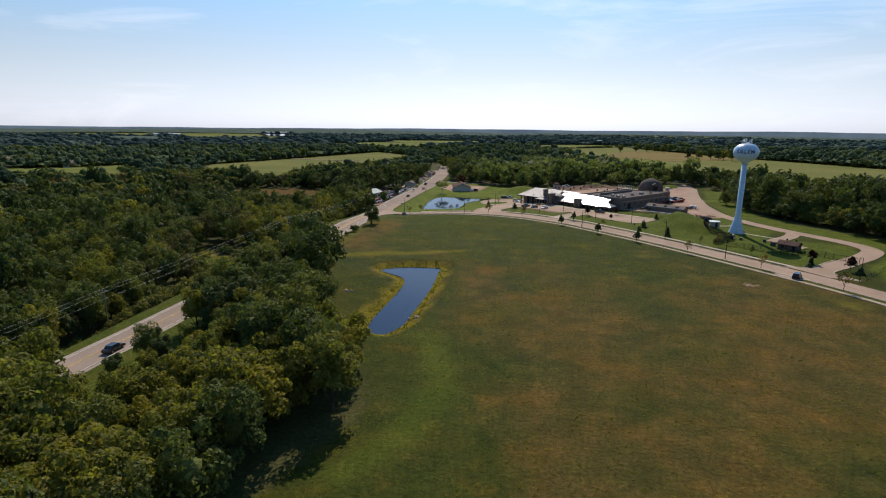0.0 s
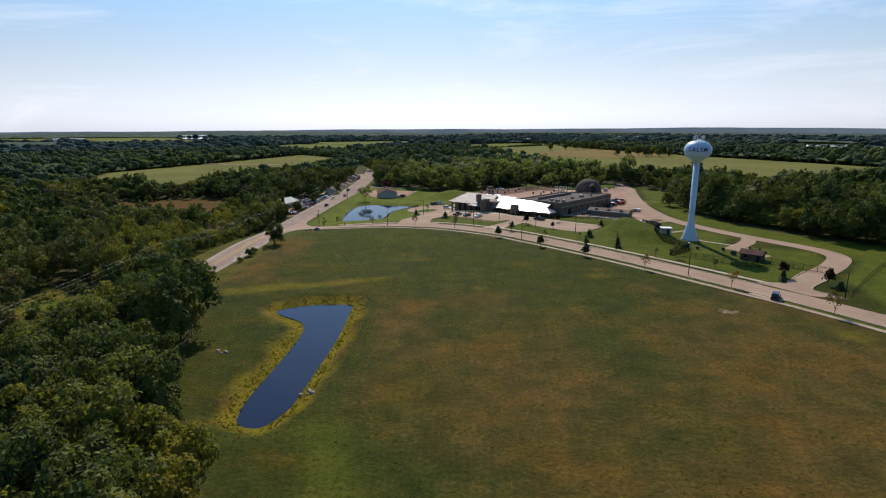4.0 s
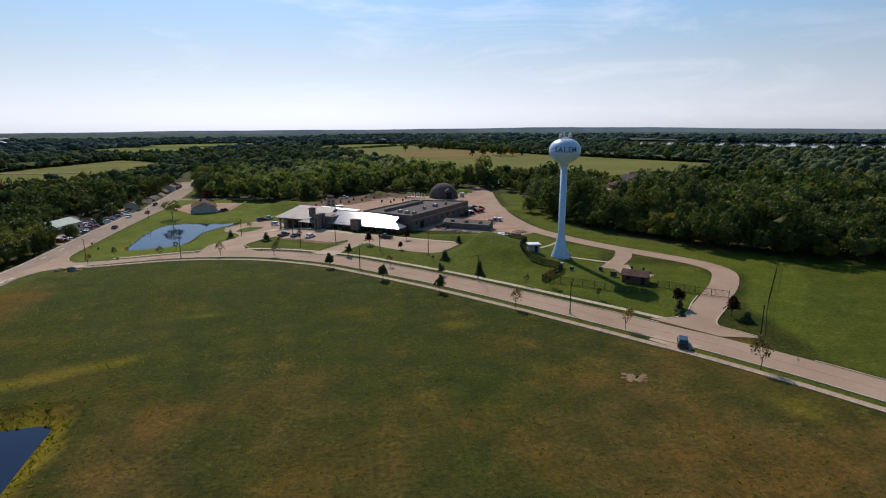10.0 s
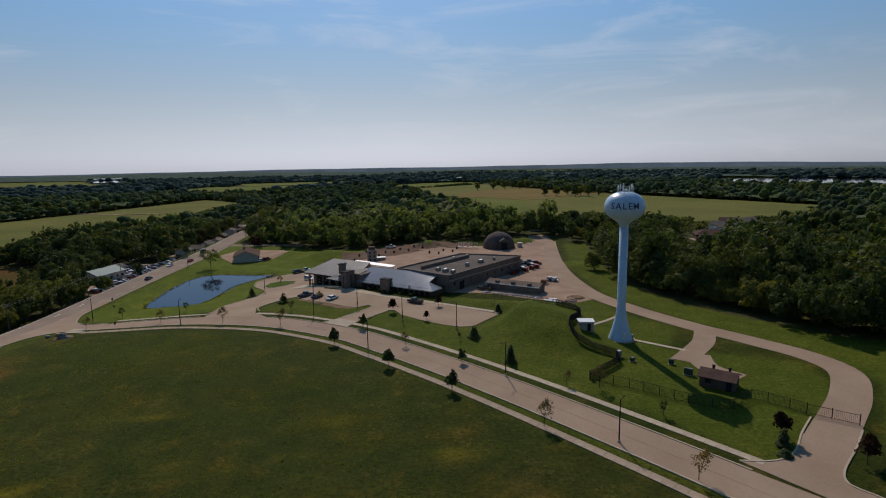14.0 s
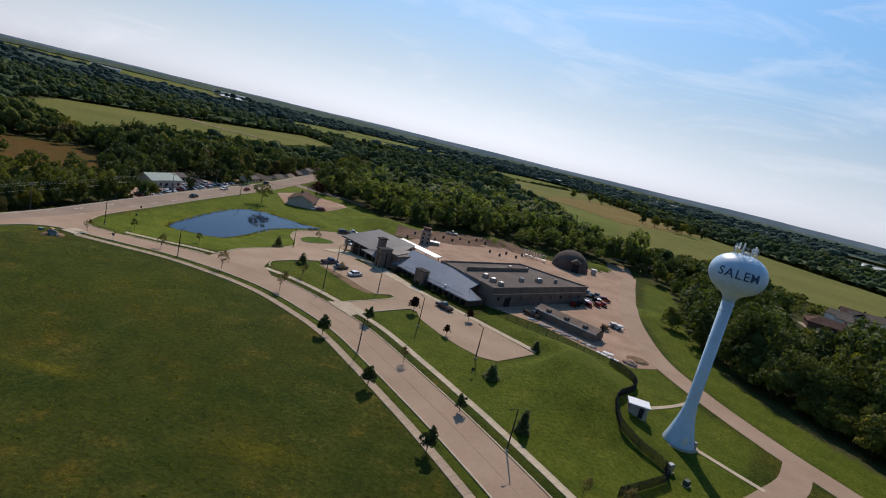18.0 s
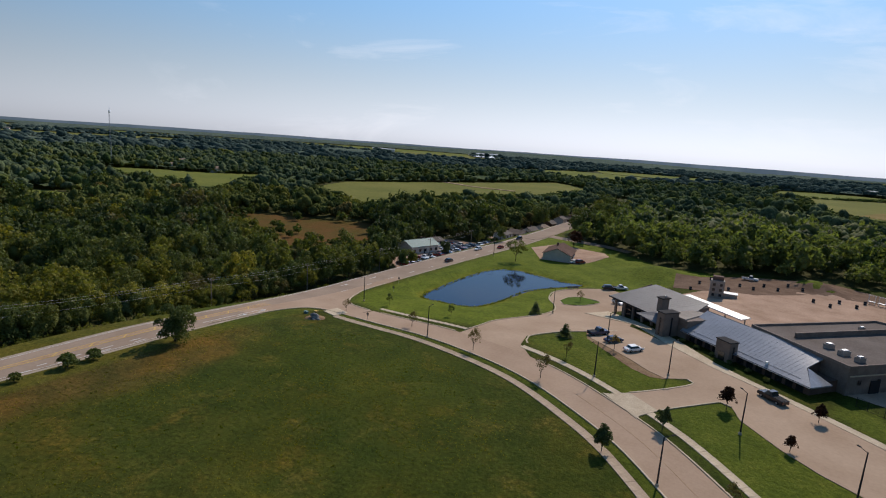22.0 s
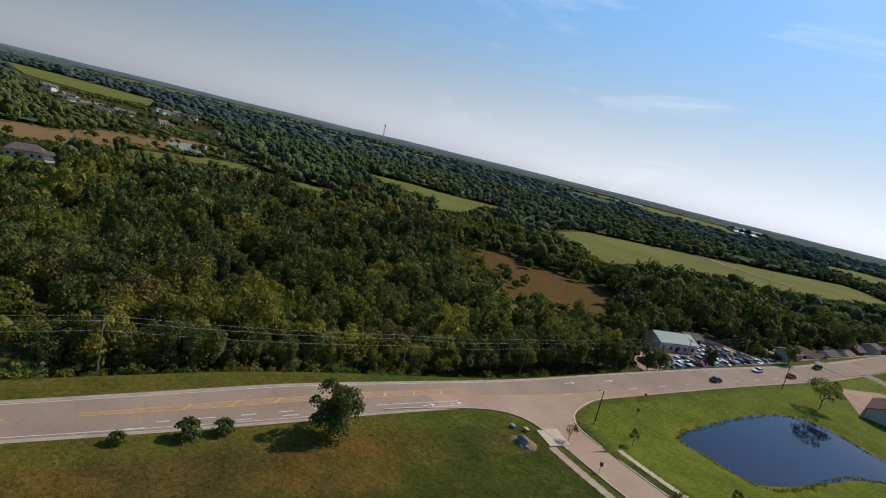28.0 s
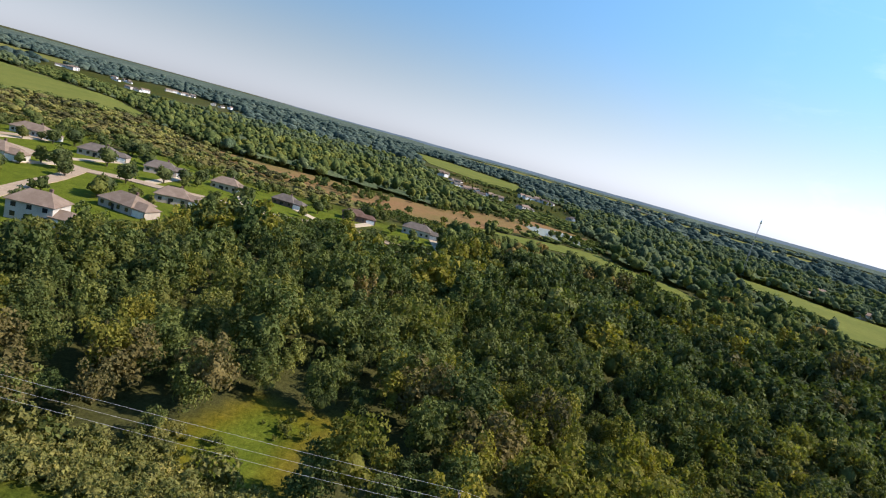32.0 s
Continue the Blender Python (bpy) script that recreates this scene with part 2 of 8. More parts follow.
def ground_material():
    m, n, l, p = nodes_of("grassland")
    co = n.new("ShaderNodeTexCoord").outputs["Object"]
    at = n.new("ShaderNodeAttribute")
    at.attribute_name = "cover"
    sep = n.new("ShaderNodeSeparateColor")
    l.new(at.outputs["Color"], sep.inputs["Color"])
    big, mid = noise_node(n, l, 0.022, 5, 0.6, co), noise_node(n, l, 0.16, 5, 0.65, co)
    fine, grain = noise_node(n, l, 1.3, 5, 0.75, co), noise_node(n, l, 5.0, 4, 0.7, co)
    green = ramp(n, l, mid, [(0.3, (0.031, 0.040, 0.008)), (0.52, (0.045, 0.054, 0.010)), (0.78, (0.074, 0.073, 0.015))])
    dry = ramp(n, l, mid, [(0.3, (0.054, 0.044, 0.012)), (0.5, (0.086, 0.063, 0.017)), (0.75, (0.140, 0.088, 0.026))])
    add = n.new("ShaderNodeMath")
    add.operation = "ADD"
    l.new(big, add.inputs[0])
    l.new(sep.outputs["Green"], add.inputs[1])
    fac = ramp(n, l, add.outputs["Value"], [(0.49, (0, 0, 0)), (0.70, (1, 1, 1))])
    col = blend(n, l, fac, green, dry)
    lush = n.new("ShaderNodeAttribute")
    lush.attribute_name = "lush"
    deep = ramp(n, l, mid, [(0.3, (0.023, 0.033, 0.005)), (0.55, (0.034, 0.045, 0.007)), (0.8, (0.058, 0.062, 0.012))])
    col = blend(n, l, lush.outputs["Fac"], col, deep)
    streak = noise_node(n, l, 0.085, 8, 0.78, co)
    tan = ramp(n, l, fine, [(0.35, (0.07, 0.058, 0.012)), (0.7, (0.20, 0.145, 0.035))])
    col = blend(n, l, ramp(n, l, streak, [(0.54, (0, 0, 0)), (0.66, (0.55, 0.55, 0.55))]), col, tan)
    patchy = noise_node(n, l, 0.055, 7, 0.7, co)
    col = blend(n, l, 1.0, col, ramp(n, l, patchy, [(0.34, (0.62, 0.80, 0.80)), (0.5, (0.97, 0.97, 0.97)), (0.66, (1.34, 1.06, 0.88))]), "MULTIPLY")
    spot = noise_node(n, l, 0.11, 6, 0.72, co)
    col = blend(n, l, ramp(n, l, spot, [(0.58, (0, 0, 0)), (0.68, (0.5, 0.5, 0.5))]), col, ramp(n, l, fine, [(0.35, (0.075, 0.055, 0.010)), (0.7, (0.175, 0.115, 0.022))]))
    lawn = ramp(n, l, mid, [(0.25, (0.068, 0.096, 0.011)), (0.5, (0.098, 0.126, 0.014)), (0.75, (0.136, 0.158, 0.021))])
    col = blend(n, l, sep.outputs["Red"], col, lawn)
    floor = ramp(n, l, mid, [(0.3, (0.045, 0.050, 0.018)), (0.7, (0.075, 0.074, 0.028))])
    col = blend(n, l, sep.outputs["Blue"], col, floor)
    col = blend(n, l, at.outputs["Alpha"], col, ramp(n, l, mid, [(0.3, (0.120, 0.105, 0.010)), (0.7, (0.215, 0.170, 0.014))]))
    col = blend(n, l, 0.85, col, ramp(n, l, fine, [(0.30, (0.42, 0.44, 0.38)), (0.70, (1.55, 1.5, 1.4))]), "MULTIPLY")
    col = blend(n, l, 0.6, col, ramp(n, l, grain, [(0.3, (0.6, 0.6, 0.6)), (0.7, (1.35, 1.35, 1.35))]), "MULTIPLY")
    l.new(col, p.inputs["Base Color"])
    p.inputs["Roughness"].default_value = 0.9
    p.inputs["Specular IOR Level"].default_value = 0.03
    bump(n, l, p, fine, 0.7, 0.35)
    return m


def water_material(name, ripple):
    m, n, l, p = nodes_of(name)
    co = n.new("ShaderNodeTexCoord").outputs["Object"]
    p.inputs["Base Color"].default_value = (0.003, 0.007, 0.026, 1)
    p.inputs["Roughness"].default_value, p.inputs["IOR"].default_value = 0.06, 1.33
    p.inputs["Specular IOR Level"].default_value = 0.34
    bump(n, l, p, noise_node(n, l, 1.6, 4, 0.6, co), ripple, 0.05)
    return m


def glass_material():
    m, n, l, p = nodes_of("dark_glass")
    p.inputs["Base Color"].default_value = (0.02, 0.025, 0.03, 1)
    p.inputs["Roughness"].default_value, p.inputs["Specular IOR Level"].default_value = 0.06, 0.8
    return m


def paint(name, c, rough=0.35, metal=0.0):
    return surface(name, tuple(v * 0.92 for v in c), tuple(v * 1.05 for v in c), 0.8, 9.0, rough, metal, 0.05, 0.01)


M_GROUND, M_WATER, M_RIPPLE, M_GLASS = ground_material(), water_material("still_water", 0.08), water_material("rippled_water", 0.28), glass_material()
M_HWY = surface("worn_highway_asphalt", (0.244, 0.181, 0.134), (0.308, 0.234, 0.175), 0.08, 1.6, 0.9, 0, 0.08, 0.02, grain=0.45)
M_MEDIAN = surface("tan_painted_median", (0.31, 0.205, 0.125), (0.38, 0.265, 0.17), 0.2, 2.0, 0.9, 0, 0.2, 0.02)
M_SHOULDER = surface("pale_gravel_shoulder", (0.30, 0.245, 0.185), (0.40, 0.335, 0.26), 0.25, 2.5, 0.95, 0, 0.5, 0.05)
M_STREET = surface("street_concrete", (0.306, 0.214, 0.147), (0.372, 0.268, 0.190), 0.09, 1.8, 0.9, 0, 0.08, 0.02, grain=0.45)
M_LOT = surface("lot_asphalt", (0.314, 0.221, 0.150), (0.394, 0.288, 0.203), 0.07, 1.5, 0.92, 0, 0.08, 0.02, grain=0.45)
M_GRAVEL = surface("gravel", (0.305, 0.202, 0.138), (0.435, 0.300, 0.216), 0.12, 2.0, 0.95, 0, 0.6, 0.08)
M_SOIL = surface("dark_turned_soil", (0.125, 0.080, 0.055), (0.185, 0.125, 0.088), 0.2, 2.0, 0.95, 0, 0.6, 0.1)
M_EARTH = surface("bare_soil", (0.16, 0.10, 0.06), (0.26, 0.18, 0.11), 0.25, 2.0, 0.95, 0, 0.6, 0.1)
M_WALK = surface("pale_concrete", (0.415, 0.335, 0.235), (0.505, 0.415, 0.300), 0.4, 4.0, 0.85, 0, 0.2, 0.01, 0.08)
M_PATH = surface("tan_path_concrete", (0.33, 0.25, 0.175), (0.40, 0.31, 0.225), 0.4, 4.0, 0.88, 0, 0.2, 0.01, 0.08)
M_LINE = surface("worn_white_line", (0.45, 0.44, 0.40), (0.66, 0.64, 0.60), 0.9, 4.0, 0.8)
M_YELLOW = surface("worn_yellow_line", (0.42, 0.26, 0.06), (0.58, 0.38, 0.09), 0.6, 4.0, 0.8)
M_WHITE = paint("white_paint", (0.78, 0.78, 0.76), 0.4)
M_TANK = paint("pale_blue_tank_paint", (0.50, 0.66, 0.80), 0.35)
M_LETTER = paint("navy_lettering", (0.02, 0.05, 0.14), 0.5)
M_METAL = surface("zinc_roof", (0.215, 0.22, 0.23), (0.27, 0.275, 0.285), 0.15, 3.0, 0.115, 0.10, 0.01, 0.01, 0.05)
M_METAL.node_tree.nodes["Principled BSDF"].inputs["Specular IOR Level"].default_value = 0.3
M_FLATMETAL = surface("dull_zinc_roof", (0.064, 0.066, 0.074), (0.088, 0.090, 0.099), 0.15, 3.0, 0.6, 0.0, 0.02, 0.01, 0.05)
M_FLATMETAL.node_tree.nodes["Principled BSDF"].inputs["Specular IOR Level"].default_value = 0.28
M_STONE = surface("split_block", (0.172, 0.134, 0.112), (0.240, 0.193, 0.160), 0.5, 5.0, 0.9, 0, 0.4, 0.03, 0.12)
M_PALEBLOCK = surface("pale_block", (0.27, 0.235, 0.20), (0.35, 0.31, 0.27), 0.5, 5.0, 0.9, 0, 0.4, 0.03, 0.1)
M_DARKWALL = surface("brown_brick", (0.110, 0.072, 0.058), (0.160, 0.108, 0.086), 0.5, 6.0, 0.9, 0, 0.4, 0.02, 0.1)
M_FLATROOF = surface("ballast_roof", (0.128, 0.106, 0.092), (0.176, 0.150, 0.132), 0.12, 2.5, 0.95, 0, 0.4, 0.03)
M_SHINGLE = surface("grey_shingle", (0.105, 0.088, 0.075), (0.155, 0.132, 0.115), 0.4, 4.0, 0.9, 0, 0.5, 0.03)
M_TANSHINGLE = surface("tan_shingle", (0.17, 0.125, 0.095), (0.235, 0.18, 0.14), 0.4, 4.0, 0.9, 0, 0.5, 0.03)
M_BROWNROOF = surface("red_brown_shingle", (0.10, 0.062, 0.048), (0.15, 0.098, 0.078), 0.4, 4.0, 0.95, 0, 0.5, 0.03)
M_SIDING = surface("pale_siding", (0.44, 0.41, 0.37), (0.54, 0.51, 0.46), 0.4, 4.0, 0.7)
M_TANSIDE = surface("tan_siding", (0.36, 0.30, 0.25), (0.46, 0.40, 0.34), 0.4, 4.0, 0.75)
M_GREENROOF = paint("green_metal_roof", (0.13, 0.22, 0.20), 0.7)
M_CABINET = paint("green_cabinet_paint", (0.045, 0.065, 0.045), 0.6)
M_DARK = paint("dark_paint", (0.03, 0.03, 0.032), 0.86)
M_STEEL = paint("galvanised_steel", (0.38, 0.39, 0.40), 0.45, 0.7)
M_WOODPOLE = surface("grey_timber", (0.16, 0.13, 0.10), (0.26, 0.22, 0.18), 1.5, 12.0, 0.9)
M_RUBBER = paint("rubber", (0.02, 0.02, 0.02), 0.85)
M_BARK = surface("bark", (0.06, 0.045, 0.03), (0.13, 0.10, 0.075), 1.0, 9.0, 0.95, 0, 0.8, 0.04)
M_ROCK = surface("field_stone", (0.16, 0.15, 0.14), (0.34, 0.31, 0.28), 0.7, 5.0, 0.9, 0, 0.7, 0.08)
M_DOME = surface("weathered_concrete_dome", (0.085, 0.068, 0.058), (0.14, 0.115, 0.10), 0.3, 3.0, 0.9, 0, 0.4, 0.03)
M_LEAF = foliage("leaves", (0.072, 0.090, 0.031), (0.108, 0.128, 0.041), (0.160, 0.168, 0.050))
M_LEAF_BANK = foliage("bank_leaves", (0.090, 0.106, 0.032), (0.140, 0.150, 0.042), (0.205, 0.196, 0.054), glow=0.42)
M_LEAF_GOLD = foliage("golden_bank_leaves", (0.128, 0.128, 0.030), (0.176, 0.166, 0.038), (0.235, 0.198, 0.050), glow=0.45)
M_THICKET = foliage("pale_olive_thicket", (0.150, 0.150, 0.048), (0.198, 0.185, 0.060), (0.255, 0.220, 0.074), 0.3)
M_LEAF_T = foliage("sparse_tan_leaves", (0.120, 0.095, 0.045), (0.165, 0.125, 0.060), (0.21, 0.155, 0.075))
M_LEAF_Y = foliage("yellowing_leaves", (0.104, 0.114, 0.032), (0.142, 0.148, 0.040), (0.190, 0.178, 0.052), glow=0.38)
M_LEAF_D = foliage("dark_leaves", (0.060, 0.076, 0.034), (0.088, 0.107, 0.042), (0.120, 0.136, 0.049))
M_LEAF_R = foliage("maroon_leaves", (0.030, 0.014, 0.012), (0.050, 0.022, 0.016), (0.085, 0.035, 0.020))
M_LEAF_B = foliage("thin_brown_leaves", (0.081, 0.076, 0.037), (0.115, 0.101, 0.046), (0.155, 0.127, 0.055))
# treetops beyond a kilometre: blue distance haze mixed into the leaf colour
M_FAR_HAZE = foliage("far_haze_leaves", (0.070, 0.100, 0.095), (0.093, 0.125, 0.111), (0.117, 0.149, 0.122), 0.006, clump=0.16)
# north wood leaves: haze veil and backlight raised into a paler base colour
M_LEAF_VEIL = foliage("haze_paled_leaves", (0.098, 0.122, 0.052), (0.142, 0.166, 0.066), (0.190, 0.206, 0.080), glow=0.48)
M_CROWN = foliage("massed_leaves", (0.068, 0.090, 0.034), (0.102, 0.127, 0.044), (0.152, 0.168, 0.054), clump=1.1)
M_CROWN_D = foliage("massed_dark_leaves", (0.053, 0.070, 0.034), (0.077, 0.098, 0.041), (0.110, 0.130, 0.050), clump=1.1)
M_CROWN_Y = foliage("massed_yellowing_leaves", (0.095, 0.103, 0.029), (0.132, 0.136, 0.035), (0.182, 0.171, 0.046), clump=1.1)
M_CROWN_B = foliage("massed_brown_leaves", (0.081, 0.076, 0.039), (0.115, 0.101, 0.048), (0.155, 0.129, 0.057), clump=1.1)
# crowns across the valley: paled and blued for haze in the leaf colour
M_CROWN_HAZE = foliage("massed_haze_leaves", (0.076, 0.102, 0.062), (0.103, 0.131, 0.073), (0.132, 0.157, 0.082), 0.012, clump=0.5)
M_SEAM = paint("matte_zinc_seam", (0.17, 0.173, 0.182), 0.4)
M_REED = foliage("yellow_bank_grass", (0.12, 0.115, 0.015), (0.19, 0.165, 0.022), (0.26, 0.20, 0.03), 0.3)
M_WEED = foliage("meadow_weeds", (0.110, 0.124, 0.022), (0.165, 0.165, 0.032), (0.24, 0.20, 0.045), 0.05, glow=0.42)
M_CROP = surface("crop_field", (0.118, 0.126, 0.032), (0.165, 0.158, 0.046), 0.012, 0.3, 0.95, 0, 0.5, 0.3)
M_CROPY = surface("ripe_field", (0.108, 0.128, 0.028), (0.150, 0.158, 0.038), 0.012, 0.3, 0.95, 0, 0.5, 0.3)
M_MARSH = surface("russet_marsh_grass", (0.072, 0.066, 0.016), (0.128, 0.062, 0.022), 0.030, 0.4, 0.95, 0, 0.8, 0.5)
M_SWAMP = surface("tawny_swamp_grass", (0.150, 0.120, 0.042), (0.235, 0.130, 0.062), 0.022, 0.35, 0.95, 0, 0.8, 0.5)
M_SCRUB = surface("marsh_scrub", (0.105, 0.102, 0.030), (0.175, 0.142, 0.050), 0.04, 0.5, 0.95, 0, 0.8, 0.5)
M_FALLOW = surface("stubble_field", (0.16, 0.12, 0.04), (0.21, 0.155, 0.055), 0.012, 0.3, 0.95, 0, 0.5, 0.3)
M_SHALLOW = surface("algae_water", (0.17, 0.19, 0.14), (0.24, 0.25, 0.19), 0.03, 0.5, 0.5)
M_YARD = surface("yard_grass", (0.070, 0.110, 0.018), (0.105, 0.145, 0.028), 0.03, 0.8, 0.95, 0, 0.4, 0.1)


# ---------------------------------------------------------------- tools
def obj(name, mesh, mat=None, parent=None, label=""):
    ob = new(name, mesh)
    if mat is not None and not mesh.materials:
        mesh.materials.append(mat)
    if parent is not None:
        ob.parent = parent
    if label:
        ob["label"] = label
    return ob


def part(name, bm, material, parent, label=""):
    """One bmesh as one mesh object under a thing or a part."""
    me = bpy.data.meshes.new(name)
    bm.to_mesh(me)
    bm.free()
    return obj(name, me, material, parent, label)


def thing(name, place, label, category, group="", turn=0.0, kind=""):
    e = new(name)
    e.matrix_basis = pose(*place, 0, 0, turn)
    return tagged(e, label, category, group, kind)


def arrays(name, verts, faces, mat):
    """A mesh of triangles or quads from numpy arrays."""
    v, f = np.asarray(verts, np.float32), np.asarray(faces, np.int32)
    me = bpy.data.meshes.new(name)
    me.vertices.add(len(v))
    me.vertices.foreach_set("co", v.ravel())
    k = f.shape[1]
    me.loops.add(f.size)
    me.loops.foreach_set("vertex_index", f.ravel())
    me.polygons.add(len(f))
    me.polygons.foreach_set("loop_start", np.arange(0, f.size, k, dtype=np.int32))
    me.update(calc_edges=True)
    me.materials.append(mat)
    return me


def box(bm, cx, cy, z0, sx, sy, sz, turn=0.0, bevel=0.0):
    m = pose(cx, cy, z0 + sz / 2, 0, 0, turn) @ Matrix.Diagonal((sx, sy, sz, 1))
    g = bmesh.ops.create_cube(bm, size=1, matrix=m)
    if bevel:
        es = list({e for v in g["verts"] for e in v.link_edges})
        bmesh.ops.bevel(bm, geom=es, offset=bevel, segments=1, affect="EDGES")
    return bm


def boxed(*a, **k):
    return box(bmesh.new(), *a, **k)


def tube(bm, a, b, r1, r2, seg=8):
    a, b = Vector(a), Vector(b)
    d = b - a
    m = Matrix.Translation((a + b) / 2) @ d.to_track_quat("Z", "Y").to_matrix().to_4x4()
    bmesh.ops.create_cone(bm, cap_ends=True, segments=seg, radius1=r1, radius2=r2, depth=d.length, matrix=m)
    return bm


def lathe(bm, profile, seg=32):
    rings = [[bm.verts.new((r * math.cos(2 * math.pi * i / seg), r * math.sin(2 * math.pi * i / seg), z)) for i in range(seg)] for r, z in profile]
    for a, b in zip(rings, rings[1:]):
        for i in range(seg):
            f = bm.faces.new((a[i], a[(i + 1) % seg], b[(i + 1) % seg], b[i]))
            f.smooth = True
    bm.faces.new(rings[0][::-1])
    bm.faces.new(rings[-1])
    return bm


def slab(bm, pts, z0, z1):
    """An upright prism on an outline."""
    lo, hi = [bm.verts.new((x, y, z0)) for x, y in pts], [bm.verts.new((x, y, z1)) for x, y in pts]
    n = len(pts)
    bm.faces.new(hi)
    bm.faces.new(lo[::-1])
    for i in range(n):
        bm.faces.new((lo[i], lo[(i + 1) % n], hi[(i + 1) % n], hi[i]))
    bmesh.ops.recalc_face_normals(bm, faces=bm.faces)
    bmesh.ops.triangulate(bm, faces=[f for f in bm.faces if len(f.verts) > 4])
    return bm


def smooth_line(pts, step=2.0, closed=False):
    """A Catmull-Rom curve through points, as a polyline."""
    p = [Vector(q).to_2d() for q in pts]
    n = len(p)
    out = []
    for i in range(n if closed else n - 1):
        g = (lambda k: p[k % n]) if closed else (lambda k: p[max(0, min(n - 1, k))])
        a, b, c, d = g(i - 1), g(i), g(i + 1), g(i + 2)
        m = max(1, int((c - b).length / step))
        for j in range(m):
            t = j / m
            out.append(0.5 * ((2 * b) + (c - a) * t + (2 * a - 5 * b + 4 * c - d) * t * t + (3 * b - a - 3 * c + d) * t ** 3))
    if not closed:
        out.append(p[-1])
    return out


def sides(line, off):
    """A polyline set off to its right; off: metres, or a function of y."""
    out = []
    for i, q in enumerate(line):
        d = (line[min(i + 1, len(line) - 1)] - line[max(i - 1, 0)]).normalized()
        out.append(q + Vector((d.y, -d.x)) * (off(q.y) if callable(off) else off))
    return out


def ribbon(line, left, right, z0, z1, height=None):
    """A strip of thickness z1 - z0 along a polyline, between two offsets."""
    bm = bmesh.new()
    lo, hi = (f if callable(f) else (lambda y, f=f: f) for f in (left, right))
    n = max(1, math.ceil(max(abs(hi(q.y) - lo(q.y)) for q in line) / 2.2))
    cols = [sides(line, lambda y, k=k: lo(y) + (hi(y) - lo(y)) * k / n) for k in range(n + 1)]
    rows = []
    for i in range(len(line)):
        ps = [c[i] for c in cols]
        hs = [height(q.x, q.y) if height else 0.0 for q in ps]
        row = [bm.verts.new((q.x, q.y, h + z1)) for q, h in zip(ps, hs)]
        rows.append([bm.verts.new((ps[0].x, ps[0].y, hs[0] + z0)), *row, bm.verts.new((ps[-1].x, ps[-1].y, hs[-1] + z0))])
    for r, s in zip(rows, rows[1:]):
        for k in range(n + 2):
            bm.faces.new((r[k], r[k + 1], s[k + 1], s[k]))
    bmesh.ops.recalc_face_normals(bm, faces=bm.faces)
    return bm


def inside(poly, x, y):
    """Which of the points lie in an outline (numpy)."""
    x, y = np.asarray(x, float), np.asarray(y, float)
    c = np.zeros(x.shape, bool)
    n = len(poly)
    for i in range(n):
        (x1, y1), (x2, y2) = poly[i], poly[(i + 1) % n]
        if y1 != y2:
            c ^= ((y1 > y) != (y2 > y)) & (x < (x2 - x1) * (y - y1) / (y2 - y1) + x1)
    return c


def gap(poly, x, y):
    """Signed distance from an outline, below nought inside it (numpy)."""
    x, y = np.asarray(x, float), np.asarray(y, float)
    d = np.full(x.shape, 1e9)
    n = len(poly)
    for i in range(n):
        (x1, y1), (x2, y2) = poly[i], poly[(i + 1) % n]
        dx, dy = x2 - x1, y2 - y1
        t = np.clip(((x - x1) * dx + (y - y1) * dy) / (dx * dx + dy * dy + 1e-9), 0, 1)
        d = np.minimum(d, np.hypot(x - x1 - t * dx, y - y1 - t * dy))
    return np.where(inside(poly, x, y), -d, d)


def ease(a, b, x):
    t = np.clip((np.asarray(x, float) - a) / (b - a), 0, 1)
    return t * t * (3 - 2 * t)


# ---------------------------------------------------------------- the plan
POND_A = [(v.x, v.y) for v in smooth_line([(-46, 167), (-41, 171), (-33, 172.5), (-28, 172), (-27.5, 166), (-27, 150), (-27.5, 132), (-28.5, 119), (-31, 113.5), (-35, 115), (-36, 122), (-35.5, 136), (-35, 150), (-37, 158), (-43, 163)], 2, True)]
POND_B = [(v.x, v.y) for v in smooth_line([(-61.3, 317.4), (-63, 332), (-63.6, 348), (-62.4, 367), (-55.5, 374.5), (-44, 372.5), (-34.5, 370.5), (-27.5, 371.5), (-35, 360), (-40, 350), (-41, 341), (-41, 329), (-42.5, 318), (-48, 315.5), (-53.5, 316)], 2, True)]
WATER_A, WATER_B = -1.5, -5.5
OPEN = [(-34, -200), (-34, 50), (-28, 66), (-24, 80), (-36, 104), (-51, 122), (-57, 148), (-64, 165), (-70, 185), (-72, 240), (-75, 270), (-78, 300), (-76, 470), (-40, 455), (-10, 430), (10, 418), (70, 428), (116, 440), (129, 405), (116, 340), (114, 296), (121, 275), (129, 261), (137, 249), (145, 241), (155, 233), (187, 217), (270, 170), (330, 60), (300, -200)]
HWY = smooth_line([(-84, -500), (-84, -100), (-83.5, 60), (-82, 105), (-80.5, 150), (-79.5, 200), (-79.2, 220), (-79.3, 237), (-80.3, 256), (-82.4, 280), (-84.2, 308), (-83.8, 357), (-82.3, 400), (-81, 440), (-85, 530), (-95, 610), (-110, 720), (-120, 900)], 5)
STREET = smooth_line([(-78, 286), (-68, 284.5), (-58, 282.6), (-47, 281.2), (-34, 280.4), (-22, 278.5), (-12, 276.3), (-3, 273), (7, 267.3), (18.5, 259), (29.5, 247.5), (38, 238), (45.5, 229.3), (57, 214.8), (71, 196), (80.3, 183), (86.5, 174.5), (94.6, 161.5), (101.2, 149.5), (120, 115), (150, 62), (200, -20)], 2.5)
